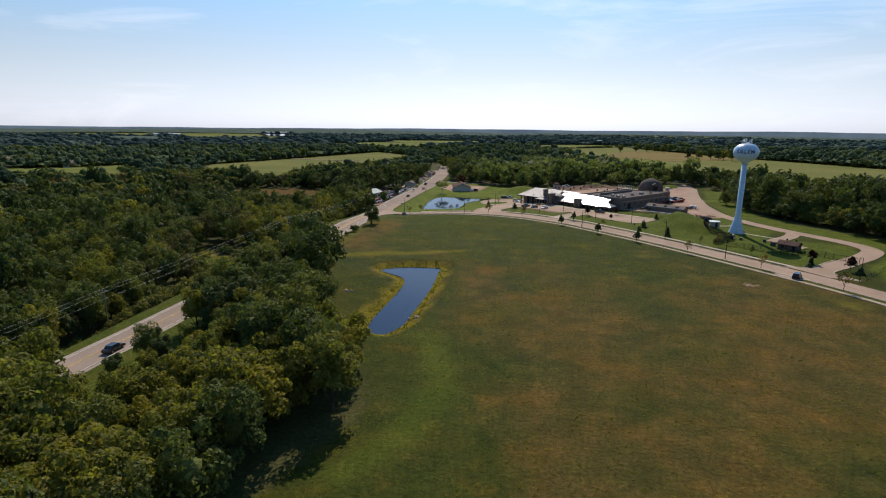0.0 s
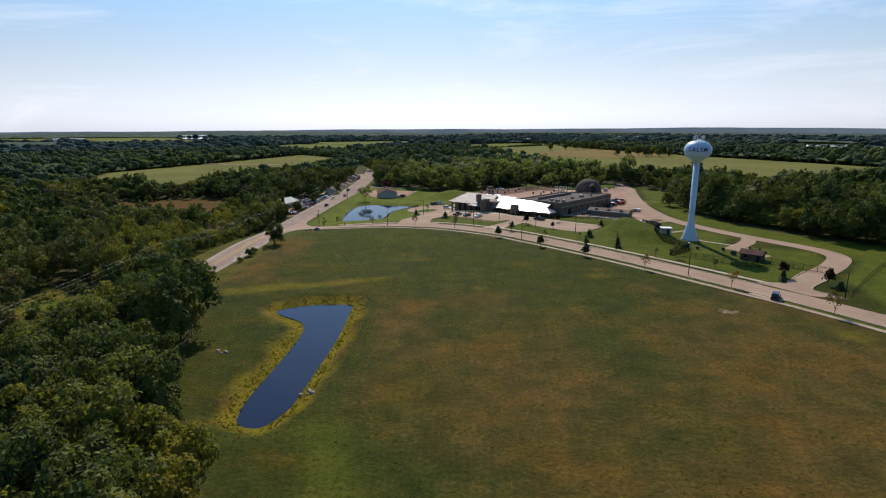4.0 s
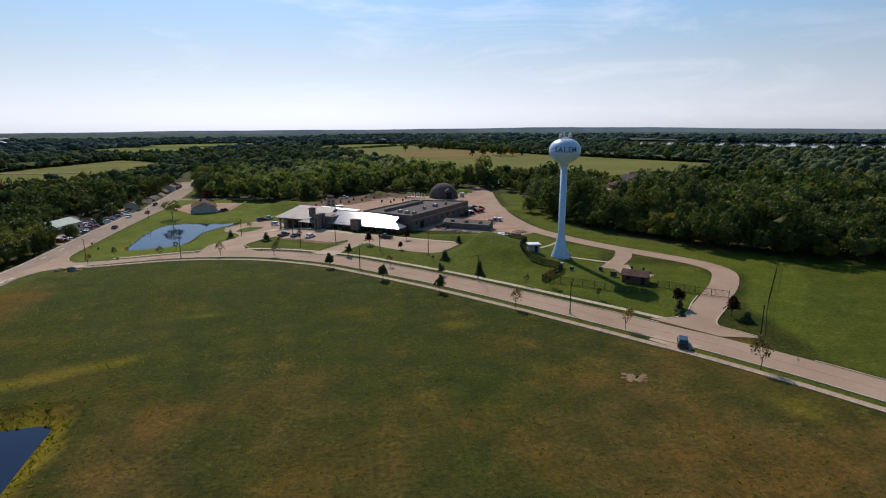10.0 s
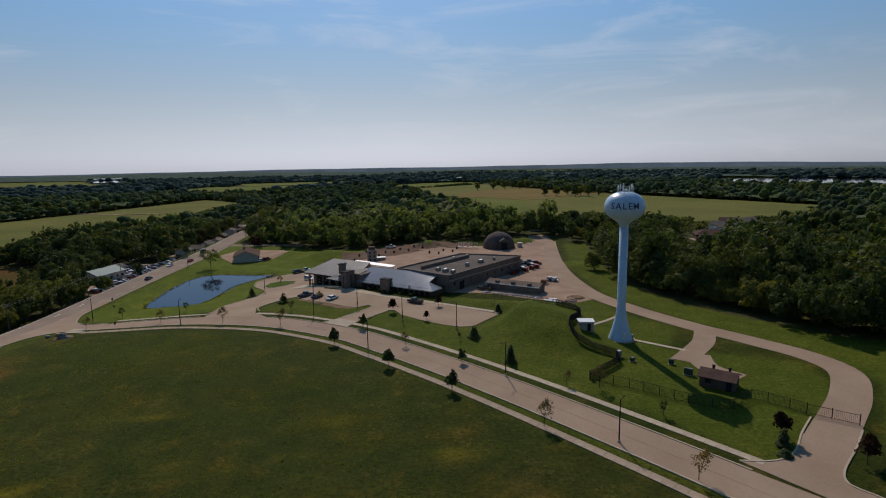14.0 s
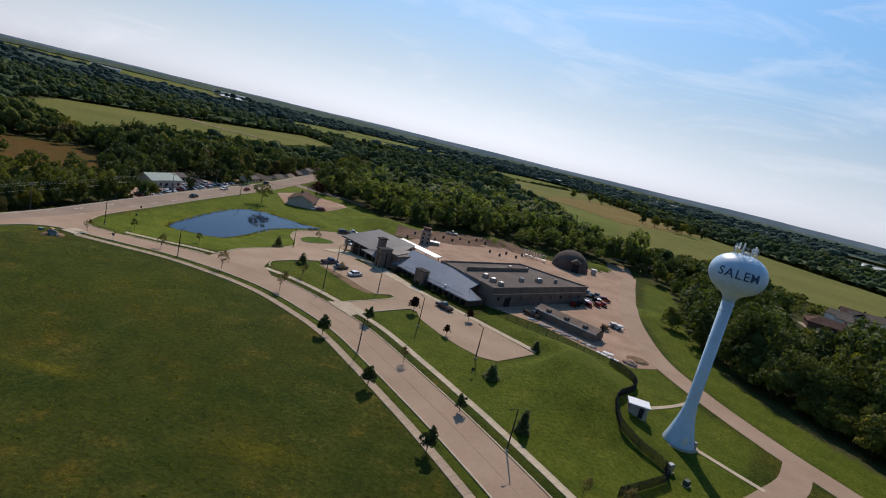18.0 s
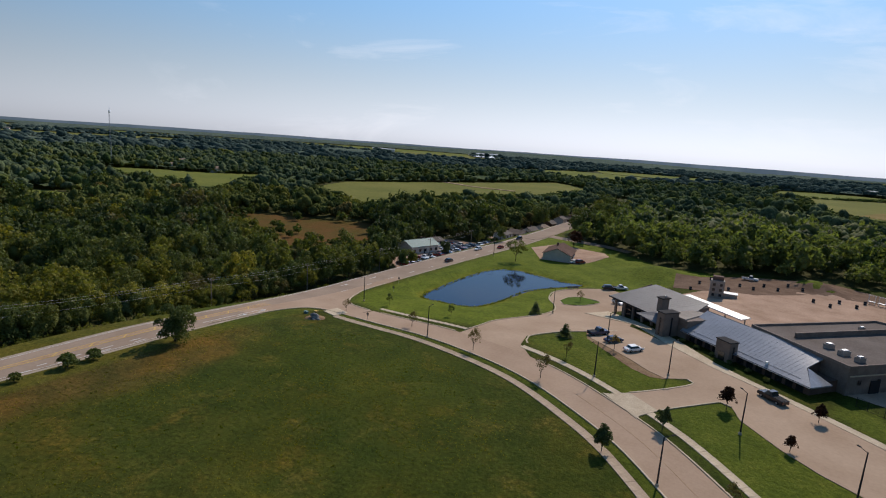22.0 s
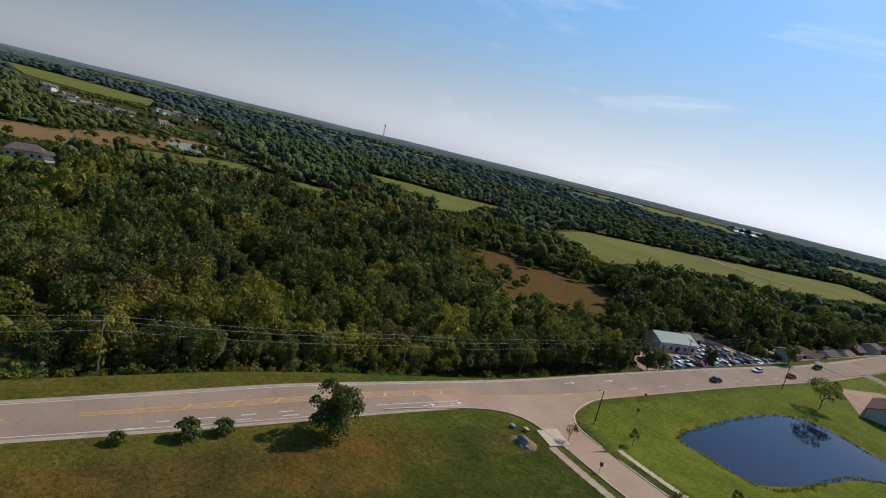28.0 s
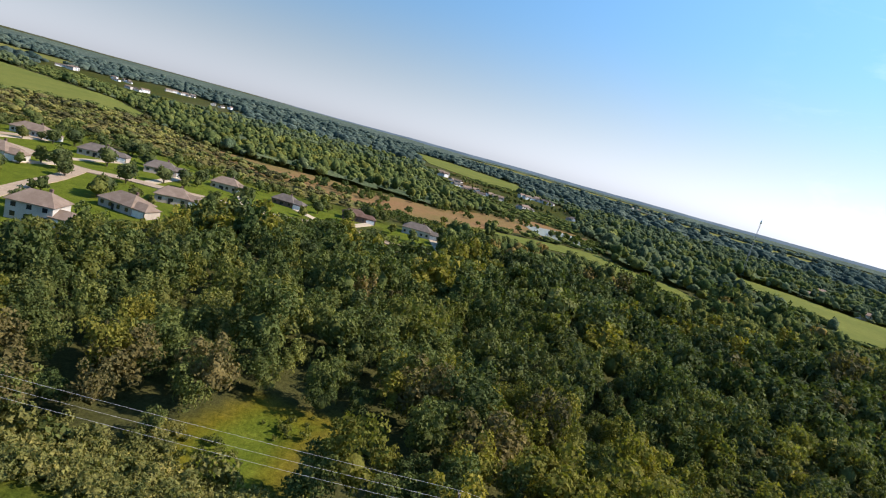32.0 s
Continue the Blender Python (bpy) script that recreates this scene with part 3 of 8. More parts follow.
FIELD_E = [(60, 900), (103, 740), (110, 560), (124, 535), (200, 560), (238, 470), (335, 516), (420, 600), (310, 840), (250, 1010), (200, 1300), (60, 1150)]
FIELD_W = [(-365, 566), (-311, 551), (-247, 514), (-262, 612), (-230, 700), (-205, 830), (-215, 980), (-300, 1080), (-350, 862), (-392, 728), (-410, 672)]
FIELD_V = [(-645, 500), (-625, 535), (-600, 560), (-541, 590), (-510, 640), (-470, 585), (-436, 546), (-402, 503), (-380, 460), (-420, 478), (-464, 512), (-516, 500), (-560, 490)]
FIELD_S = [(-900, -560), (-775, -300), (-765, -248), (-646, -129), (-580, -135), (-560, -185), (-508, -188), (-500, -260), (-620, -600)]
FIELD_K = [(-1398, 131), (-1955, 46), (-1840, 178), (-1669, 284), (-1518, 370), (-1205, 332), (-1212, 253)]
STRIP = [(-456, 222), (-468, 252), (-494, 302), (-490, 329), (-443, 346), (-419, 367), (-380, 371), (-359, 358), (-383, 349), (-401, 329), (-444, 312), (-448, 289), (-435, 249)]
SWAMP = [(-520, -11), (-513, 42), (-521, 84), (-514, 126), (-518, 155), (-520, 197), (-590, 240), (-640, 296), (-610, 345), (-579, 358), (-516, 336), (-520, 309), (-515, 284), (-490, 250), (-428, 200), (-422, 167), (-426, 134), (-430, 108), (-427, 72), (-437, 40), (-470, 0)]
MARSH = [(-276, 407), (-230, 421), (-186, 443), (-158, 421), (-146, 382), (-167, 355), (-204, 377), (-234, 387)]
SCRUB = [(-218, 354), (-182, 338), (-153, 326), (-146, 382), (-167, 355), (-204, 377), (-234, 387)]
CLEARING = [(-98, 180), (-104, 175), (-108, 172), (-114, 172), (-127, 178), (-125, 186), (-128, 198), (-124, 199), (-120, 190), (-115, 188), (-104, 188), (-98, 188)]
SUBURB = [(-200, 50), (-180, 62), (-166, 86), (-174, 95), (-190, 99), (-206, 102), (-209, 112), (-226, 111), (-243, 109), (-270, 112), (-282, 124), (-310, 140), (-326, 160), (-318, 178), (-309, 200), (-345, 205), (-378, 190), (-390, 151), (-376, 108), (-372, 76), (-360, 46), (-350, 8), (-365, -30), (-340, -55), (-290, -40), (-240, 10)]
JUNK = [(-122, 372), (-97, 356), (-91, 362), (-89, 425), (-100, 440), (-126, 436)]
TOWN = [(-112, 462), (-96, 447), (-76, 447), (-76, 470), (-78, 520), (-86, 620), (-94, 660), (-118, 640), (-106, 540)]
SUB_W = [(-755, 285), (-765, 325), (-770, 372), (-990, 395), (-1095, 400), (-1045, 295), (-1140, 205), (-1090, 155), (-830, 212), (-815, 262)]
SUB_F = [(-1000, -560), (-1180, -640), (-1370, -640), (-1690, -690), (-1510, -480), (-1390, -330), (-1330, -360), (-1250, -480), (-1110, -420)]
YARD_E = [(180, 392), (225, 395), (262, 440), (262, 480), (235, 470), (205, 428), (182, 414)]
HOME_R = [(218, 318), (240, 320), (250, 342), (228, 344)]
LAKE = [(690, 1210), (780, 1010), (900, 890), (1150, 790), (1450, 900), (1300, 1200), (1020, 1420), (820, 1490)]
SEEN_E = [(104, 851), (118, 610), (125, 549), (173, 557), (225, 573), (231, 520), (243, 467), (322, 513), (382, 583), (305, 671), (265, 746), (213, 812)]
FIELD_N = [(60, 1160), (120, 1240), (190, 1330), (230, 1420), (120, 1460), (20, 1380), (10, 1200)]
LOWSCRUB = [(-93, 138), (-101, 146), (-106, 158), (-108, 170), (-105, 175), (-98, 181), (-90, 186), (-88, 160), (-89, 140)]
BRUSHLAND = [(-471, -182), (-495, -175), (-544, -164), (-558, -121), (-600, -116), (-520, -11), (-473, 56), (-430, 108), (-424, 142), (-392, 148), (-383, 106), (-386, 72), (-374, 41), (-368, 0), (-380, -40), (-352, -55), (-334, -70)]
LOT_EDGE = [(20, 272), (34, 298), (61.5, 277.6), (60.6, 273), (51.5, 262), (46, 262)]
MOUNDS = [(56, 279, 12, 1.9), (65, 273, 15, 3.7), (70, 261, 15, 4.1), (70, 249, 12, 2.3), (-8, 405, 17, 4.4), (-32, 425, 12, 1.5), (106, 345, 10, 1.2), (97, 412, 11, 2.9), (45, 410, 10, 3.3)]


def terrain(x, y):
    x, y = np.asarray(x, float), np.asarray(y, float)
    west = np.clip(-x / 1500, 0, 1)
    z = -(0.0115 - 0.0062 * west - 0.005 * west * np.clip((300 - y) / 2000, 0, 1)) * np.maximum(0, np.hypot(x, y - 200) - 350)
    z = z - 5.4 * ease(-89, -101, x)
    z = z - 4.8 * ease(232, 300, -0.6 * x + 0.8 * y) * ease(30, -15, x)
    far, az = np.hypot(x, y - 130), np.degrees(np.arctan2(-x, y - 130 + 1e-6))
    z = z + 0.0075 * ease(38, 115, az) * np.maximum(0, far - 800)
    level = np.ones_like(x)
    by_lot = (x > 5) & (x < 75) & (y > 250) & (y < 312)
    level[by_lot] = ease(0.8, 8.0, gap(LOT_EDGE, x[by_lot], y[by_lot]))
    for mx, my, r, h in MOUNDS:
        z = z + (level if my < 300 else 1.0) * h * np.exp(-((x - mx) ** 2 + (y - my) ** 2) / (0.5 * r * r))
    near = (x > -90) & (x < 10) & (y > 90) & (y < 380)
    if near.any():
        for poly, level in ((POND_A, WATER_A), (POND_B, -0.9)):
            g = gap(poly, x[near], y[near]) if x.ndim else gap(poly, x, y)
            drop = level * ease(5.5, 0.0, g) - 1.3 * ease(0.5, -5.0, g)
            if x.ndim:
                z[near] = z[near] + drop
            else:
                z = z + drop
    return z


def height(x, y):
    return float(terrain(x, y))


# ---------------------------------------------------------------- ground
def graded(lo, hi, step, far):
    mid = list(np.arange(lo, hi + 0.1, step))
    out, s = [], step
    a = lo
    while a > -far:
        s *= 1.16
        a -= s
        out.append(a)
    b, s = hi, step
    up = []
    while b < far:
        s *= 1.16
        b += s
        up.append(b)
    return np.array(out[::-1] + mid + up)


LAWNS = [[(101, 165), (112, 183), (149, 227), (187, 212), (270, 169), (330, 60), (210, -20), (150, 66), (120, 118), (107, 146)],
         [(-70, 294), (-76, 304), (-75, 470), (-40, 454), (-10, 430), (14, 412), (-6, 372), (-25, 368), (-31, 354), (-21, 327), (-28, 293), (-58, 289)],
         [(-16, 290), (-10, 302), (2, 316), (0, 303), (13, 290), (21, 289), (28, 284), (38, 273), (52, 264), (61, 275), (44, 292), (48, 300), (64, 289), (78, 284), (93, 289), (97, 269), (105, 256), (96, 240), (120, 228), (118, 216), (107, 200), (90, 184), (74, 209), (45, 240), (20, 270), (-2, 282)],
         [(118, 408), (101, 338), (99, 296), (105, 276), (114, 254), (126, 236), (128, 215), (108, 192), (104, 165), (112, 180), (140, 205), (156, 234), (138, 250), (122, 276), (115, 296), (130, 405)],
         [(q.x, q.y) for q in sides(STREET, 3.0) if -62 < q.x < 190] + [(q.x, q.y) for q in sides(STREET, 6.6) if -62 < q.x < 190][::-1]]
xs, ys = graded(-136, 160, 1.9, 5000), graded(36, 430, 1.9, 5000)
gx, gy = np.meshgrid(xs, ys)
fx, fy = gx.ravel(), gy.ravel()
fz = terrain(fx, fy)
nx, ny = len(xs), len(ys)
idx = np.arange(nx * ny).reshape(ny, nx)
quads = np.stack([idx[:-1, :-1], idx[:-1, 1:], idx[1:, 1:], idx[1:, :-1]], -1).reshape(-1, 4)
ground_mesh = arrays("ground", np.stack([fx, fy, fz], 1), quads, M_GROUND)
cover = np.zeros((len(fx), 4), np.float32)
for lawn, lively in zip(LAWNS, (0.42, 1.0, 0.60, 0.66, 0.52)):
    cover[:, 0] = np.maximum(cover[:, 0], lively * ease(1.5, -1.5, gap(lawn, fx, fy)))
cover[:, 0] = np.maximum(cover[:, 0], 0.22 * ease(40, 0, np.hypot((fx + 30) / 1.6, fy - 255)) * inside(OPEN, fx, fy))
cover[:, 1] = 0.45 * ease(4.2, 2.2, gap(POND_A, fx, fy)) + 0.17 * ease(230, 90, fy) * ease(-40, 10, fx)
cover[:, 1] += 0.42 * ease(-46, -60, fx + 4 * np.sin(fy * 0.13)) * ease(180, 195, fy) * ease(262, 236, fy)
cover[:, 1] += 0.22 * np.exp(-(((fx + 14) / 9) ** 2 + ((fy - 150) / 28) ** 2)) + 0.25 * np.exp(-(((fx + 40) / 18) ** 2 + ((fy - 190) / 6) ** 2))
cover[:, 1] -= 0.22 * ease(6, -10, fx + 0.1 * fy + 5 * np.sin(fy * 0.07)) * ease(125, 100, fy)
north = ease(175, 235, fy) * inside(OPEN, fx, fy) * ease(-66, -50, fx)
cover[:, 0] = np.maximum(cover[:, 0], 0.10 * north)
cover[:, 1] += -0.27 * north + 0.02 * ease(190, 110, fy) - 0.09 * ease(14, -14, fx + 6 * np.sin(fy * 0.06))
open_all = inside(OPEN, fx, fy) | inside(CLEARING, fx, fy) | inside(SUBURB, fx, fy) | inside(SWAMP, fx, fy) | inside(SUB_W, fx, fy) | inside(SUB_F, fx, fy) | inside(FIELD_K, fx, fy) | inside(BRUSHLAND, fx, fy) | (np.abs(fx + 81) < 13) & (fy < 520)
cover[:, 2] = np.where(open_all, 0, 1)
cover[:, 0] = np.maximum(cover[:, 0], 0.34 * (np.abs(fx + 81.5) < 13) * (fy < 520))
cover[:, 3] = 0.85 * ease(3.9, 2.4, gap(POND_A, fx, fy) + 0.8 * np.sin(fx * 0.7 + fy * 0.4)) + 0.55 * ease(2.6, 1.4, gap(POND_B, fx, fy))
band = [(-64, 180), (-50, 186.5), (-41, 187), (-33, 191), (-22, 193.5), (-23, 191), (-33, 186), (-43, 182.5), (-62, 176)]
cover[:, 3] = np.maximum(cover[:, 3], 0.6 * ease(2.0, -1.5, gap(band, fx, fy)))
for px, py, ax, ay in ((82.2, 150.2, 2.2, 4.2), (39.6, 196.6, 3.0, 1.6), (20, 210, 4, 1.5), (-14, 215, 5, 1.2)):
    cover[:, 3] = np.maximum(cover[:, 3], 0.55 * np.exp(-(((fx - px) / ax) ** 2 + ((fy - py) / ay) ** 2)))
cover[:, 0] = np.maximum(cover[:, 0], 0.8 * ease(0, -4, gap(CLEARING, fx, fy)))
cover[:, 3] = np.maximum(cover[:, 3], 0.5 * ease(-5, -1, gap(CLEARING, fx, fy)) * ease(3, 1, gap(CLEARING, fx, fy)))
cover[:, 0] = np.maximum(cover[:, 0], 0.9 * ease(2, -3, gap(SUBURB, fx, fy)))
for px, py, pr in ((83, 163, 2.2), (60, 118, 2.0), (44, 205, 2.6), (-8, 140, 3), (104, 150, 3)):
    cover[:, 1] += 0.5 * np.exp(-((fx - px) ** 2 + (fy - py) ** 2) / pr ** 2)
swath = [(-24, 112), (-20, 100), (-17, 88), (-20, 72), (-26, 60), (-22, 58), (-14, 72), (-11, 88), (-14, 102), (-19, 114)]
cover[:, 0] = np.maximum(cover[:, 0], 0.38 * ease(2.5, -2.5, gap(swath, fx, fy)))
drain = [(-27, 96), (-22, 84), (-24, 70), (-23, 70), (-20.5, 84), (-25.5, 97)]
cover[:, 1] += 0.30 * ease(1.5, -0.5, gap(drain, fx, fy))
for mx, my, r, h in MOUNDS:
    cover[:, 0] = np.maximum(cover[:, 0], 0.9 * np.exp(-((fx - mx) ** 2 + (fy - my) ** 2) / (r * r)) * (my > 300))
lush = ground_mesh.attributes.new("lush", "FLOAT", "POINT")
lush.data.foreach_set("value", (0.92 * ease(190, 232, fy + 0.35 * fx) * inside(OPEN, fx, fy) * ease(-62, -50, fx + 6 * np.sin(fy * 0.1))).astype(np.float32))
attr = ground_mesh.color_attributes.new("cover", "FLOAT_COLOR", "POINT")
attr.data.foreach_set("color", cover.ravel())
for p in ground_mesh.polygons:
    p.use_smooth = True
ground = tagged(obj("ground", ground_mesh), "green and dry yellow meadow and lawn rolling to the horizon", "ground", kind="structure")


def drape(bm, step):
    """Cuts a sheet on a grid and lays it on the ground."""
    lo = [min(v.co[k] for v in bm.verts) for k in (0, 1)]
    hi = [max(v.co[k] for v in bm.verts) for k in (0, 1)]
    for k in (0, 1):
        c = lo[k] + step
        while c < hi[k]:
            bmesh.ops.bisect_plane(bm, geom=bm.verts[:] + bm.edges[:] + bm.faces[:], plane_co=(c, c, 0), plane_no=(1 - k, k, 0))
            c += step
    z = terrain(np.array([v.co.x for v in bm.verts]), np.array([v.co.y for v in bm.verts]))
    for v, h in zip(bm.verts, z):
        v.co.z += float(h)
    return bm


def flat(name, pts, z, mat, label, category, thick=0.25, step=4.0):
    """A sheet of the setting on an outline; its sides go down into the ground."""
    bm = slab(bmesh.new(), pts, z - thick, z)
    if step:
        drape(bm, step)
    me = bpy.data.meshes.new(name)
    bm.to_mesh(me)
    bm.free()
    return tagged(obj(name, me, mat), label, category, kind="structure")


def water_sheet(name, poly, z, label, mat):
    cx, cy = np.mean([p[0] for p in poly]), np.mean([p[1] for p in poly])
    return flat(name, [(x + 1.6 * (x - cx) / math.hypot(x - cx, y - cy), y + 1.6 * (y - cy) / math.hypot(x - cx, y - cy)) for x, y in poly], z, mat, label, "water", 0.05, 0)


water_sheet("water_pond_long", POND_A, WATER_A, "dark blue still water of a narrow pond in the meadow", M_RIPPLE)
water_sheet("water_pond_wide", POND_B, WATER_B, "dark blue pond water mirroring a tree", M_WATER)
flat("water_lake", LAKE, 1.2, M_WATER, "pale distant lake beyond the woods", "lake", 1.0, 60)
flat("water_lake_small", [(-1260, 2480), (-1110, 2260), (-1010, 2265), (-1090, 2420), (-1180, 2600)], 5.0, M_WATER, "small pale lake among far woods", "lake", 1.0, 80)
FAR_WATER = [[(-1260, 2480), (-1110, 2260), (-1010, 2265), (-1090, 2420), (-1180, 2600)]]
flat("field_east", FIELD_E, 0.8, M_CROP, "pale green crop field between woods", "field", 0.8, 30)
flat("field_east_ripe", [(87, 737), (101, 603), (120, 555), (140, 594), (168, 726), (139, 781), (92, 828)], 1.0, M_CROPY, "yellow ripe crop field", "field", 0.8, 30)
flat("field_east_fallow", [(93, 842), (141, 794), (170, 738), (221, 777), (311, 862), (305, 905), (274, 930), (242, 1072), (185, 1069), (119, 926)], 1.0, M_FALLOW, "tan harvested strip in the crop field", "field", 0.8, 40)
flat("field_north", FIELD_N, 1.0, M_CROPY, "pale green field beyond the crop field", "field", 0.8, 40)
flat("field_west", FIELD_W, 0.8, M_CROP, "pale green crop field in the valley", "field", 0.8, 30)
flat("field_valley", FIELD_V, 0.8, M_CROPY, "bright mown field among woods", "field", 0.8, 30)
flat("field_south", FIELD_S, 0.8, M_CROPY, "bright yellow-green field behind houses", "field", 0.8, 30)
flat("field_ridge", FIELD_K, 1.0, M_CROPY, "long pale green field behind the far houses", "field", 1.2, 60)
flat("field_strip", STRIP, 0.5, M_CROPY, "narrow bright grass strip in the woods", "field", 0.8, 30)
flat("water_swamp", [(-579, 275), (-603, 314), (-584, 342), (-571, 355), (-512, 330), (-518, 307), (-525, 283)], 0.7, M_SHALLOW, "pale green shallow water in the swamp", "water", 0.8, 30)
flat("swamp", SWAMP, 0.5, M_SWAMP, "brown reed swamp beyond the houses", "marsh", 0.8, 30)
flat("brushland", BRUSHLAND, 0.45, M_SCRUB, "olive grass under the brush behind the houses", "scrubland", 0.8, 30)
flat("marsh", MARSH, 0.3, M_MARSH, "russet marsh grass clearing in the woods", "marsh", 0.8, 30)
flat("marsh_scrub", SCRUB, 0.25, M_SCRUB, "yellow-green scrub beside the marsh", "marsh", 0.8, 30)

# ---------------------------------------------------------------- roads
def strip(name, line, left, right, z0, z1, mat, label, category, drape=False):
    me = bpy.data.meshes.new(name)
    bm = ribbon(line, left, right, z0, z1, height if drape else None)
    bm.to_mesh(me)
    bm.free()
    return tagged(obj(name, me, mat), label, category, kind="structure")


def stretch(line, a, b):
    """The piece of a polyline between two running lengths."""
    out, run = [], 0.0
    for p, q in zip(line, line[1:]):
        if a <= run <= b:
            out.append(p)
        run += (q - p).length
    return out


def half(y):
    return float(np.interp(y, [188, 238, 300], [3.9, 5.3, 5.4]))


road = strip("road", HWY, lambda y: -half(y), half, -0.4, 0.06, M_HWY, "worn pinkish concrete highway with turning lanes", "road", True)
shoulder = strip("road_shoulder", HWY, lambda y: -half(y) - 0.8, lambda y: half(y) + 0.8, -0.4, 0.03, M_SHOULDER, "pale gravel shoulder of the highway", "road shoulder", True)
flat("road_junction", [(-75.5, 262), (-74.5, 274), (-71, 278.4), (-66, 279.2), (-58, 278.2), (-58, 287.2), (-67, 289.5), (-73, 295.5), (-78, 308), (-78, 330), (-82, 330), (-81, 262)], 0.075, M_STREET, "flared concrete junction of street and highway", "road", 0.4)
street = strip("street", [q for q in STREET if q.x > -60], -4.5, 4.5, -0.4, 0.07, M_STREET, "pinkish concrete street curving past the lawn", "road", True)


def kerb(line, off, name="kerb"):
    strip(name, line, off - 0.1, off + 0.2, -0.3, 0.19, M_WALK, "pale concrete kerb", "kerb", True)


near_street = [q for q in STREET if -58 < q.x < 190]
kerb(near_street, 4.5)
kerb([q for q in STREET if -58 < q.x < -30], -4.7)
kerb([q for q in STREET if -10 < q.x < 79], -4.7)
kerb([q for q in STREET if 94 < q.x < 190], -4.7)
kerb(smooth_line([(82.4, 190.3), (88, 189.8), (92.4, 192), (97.6, 197.5), (103, 202.6)], 1.2), 0.0)
kerb(smooth_line([(97.5, 175.4), (95.3, 180.1), (93.8, 182.8), (95.7, 186.1), (102.6, 192.1), (108, 197.2)], 1.2), 0.0)


def pavement(name, line, off, wide, label, every=1.8, mat=M_WALK):
    """A walk of separate slabs with open joints."""
    top = thing(name, (0, 0, 0), label, "pavement", kind="structure")
    line = sides(line, off)
    run, pts = 0.0, []
    for p, q in zip(line, line[1:]):
        d = (q - p).length
        while run < d:
            pts.append((p + (q - p) * run / d, (q - p).normalized()))
            run += every
        run -= d
    me = None
    for c, d in pts:
        if me is None:
            bm = boxed(0, 0, -0.3, every - 0.02, wide, 0.42, bevel=0.008)
            me = bpy.data.meshes.new("slab")
            bm.to_mesh(me)
            bm.free()
        ob = obj("slab", me, mat, top)
        ob.matrix_basis = pose(c.x, c.y, height(c.x, c.y) + random.uniform(-0.012, 0.012), 0, 0, math.degrees(math.atan2(d.y, d.x)))
    return top


pavement("pavement_meadow", [q for q in STREET if -60 < q.x < 185], 7.6, 1.7, "tan concrete slab footpath along the meadow", 1.9, M_PATH)
pavement("pavement_pond", [q for q in STREET if -60 < q.x < -28], -8.2, 1.25, "pale concrete slab footpath beside the pond lawn")
pavement("pavement_station", [q for q in STREET if -16 < q.x < 79], -8.0, 1.6, "pale concrete slab footpath beside the station lawn")
flat("pavement_landing", [(-66, 277.2), (-66.4, 283), (-60.5, 280.4), (-60.5, 275.2)], 0.16, M_WALK, "pale concrete landing at the street corner", "pavement")

# yard, lots and drives of the station
flat("drive_mouth", [(-29, 282), (-28.5, 293), (-28, 302), (-22.5, 316), (-21, 326), (-23.5, 334), (-29, 343), (-31, 353), (-27, 363), (-17, 372), (-8, 366), (-3, 342), (-8, 336), (2, 327), (2, 317), (-5, 308), (-11, 302), (-15.5, 293), (-14, 286), (-9, 280)], 0.05, M_LOT, "worn tan asphalt drive in front of the station", "drive", 0.3)
flat("drive_island", [(-25, 343), (-24.5, 349), (-21, 353), (-14, 350), (-17, 341), (-22, 338)], 0.2, M_YARD, "small grass island in the drive", "lawn", 0.3)
flat("lot_front", [(1.2, 320.6), (-5.6, 307.4), (-2.6, 301.8), (3.7, 297), (8, 294), (13.2, 289.6), (16.8, 287.8), (20.6, 290.6), (21.8, 289.4), (20.9, 286.8), (16, 280.2), (12.4, 275.4), (18.2, 271), (20, 274), (25, 280.4), (27.4, 283.2), (29.3, 282.4), (31, 277.6), (37, 270.8), (42.3, 266.2), (47.2, 263.3), (51, 263.5), (60, 274.5), (47, 285.6), (33.5, 295), (19, 305)], 0.1, M_LOT, "tan asphalt parking lot before the station", "parking lot", 0.4, 1.9)
flat("apron", [(-13, 330), (2.5, 322.6), (13, 310), (24, 301), (33.4, 295.2), (43.5, 287.8), (60, 275.3), (61, 277), (43.5, 290.2), (31.7, 298.4), (24.6, 304), (15.8, 313.4), (2.5, 326.6), (-8, 337)], 0.16, M_WALK, "pale concrete walk along the station front", "pavement", 0.3)
flat("gravel_yard", [(48, 304), (62, 300), (74, 290.5), (85.5, 283.5), (93, 288), (98, 292), (97.5, 338), (106, 380), (114, 412), (117, 440), (106, 442), (100, 405), (60, 405), (22, 396), (4, 372), (-6, 370), (-3, 344), (6, 336)], 0.045, M_GRAVEL, "pale gravel yard behind the station", "yard", 0.3)
flat("training_ground", [(2, 386), (0, 402), (14, 409), (52, 426), (70, 414), (66, 402), (46, 400), (28, 383), (12, 383)], 0.075, M_SOIL, "brown bare soil training ground", "yard", 0.3)
LOOP = smooth_line([(112, 415), (104, 380), (96.5, 340), (94.8, 300), (100, 278), (108.5, 258.5), (117.5, 243.5), (124, 231.5), (124.6, 221), (117, 210.5), (108.6, 202.4), (100.5, 195), (91, 186)], 2.5)
strip("service_drive", LOOP, -3.4, 3.4, -0.3, 0.08, M_STREET, "tan concrete service drive looping past the water tower", "drive", True)
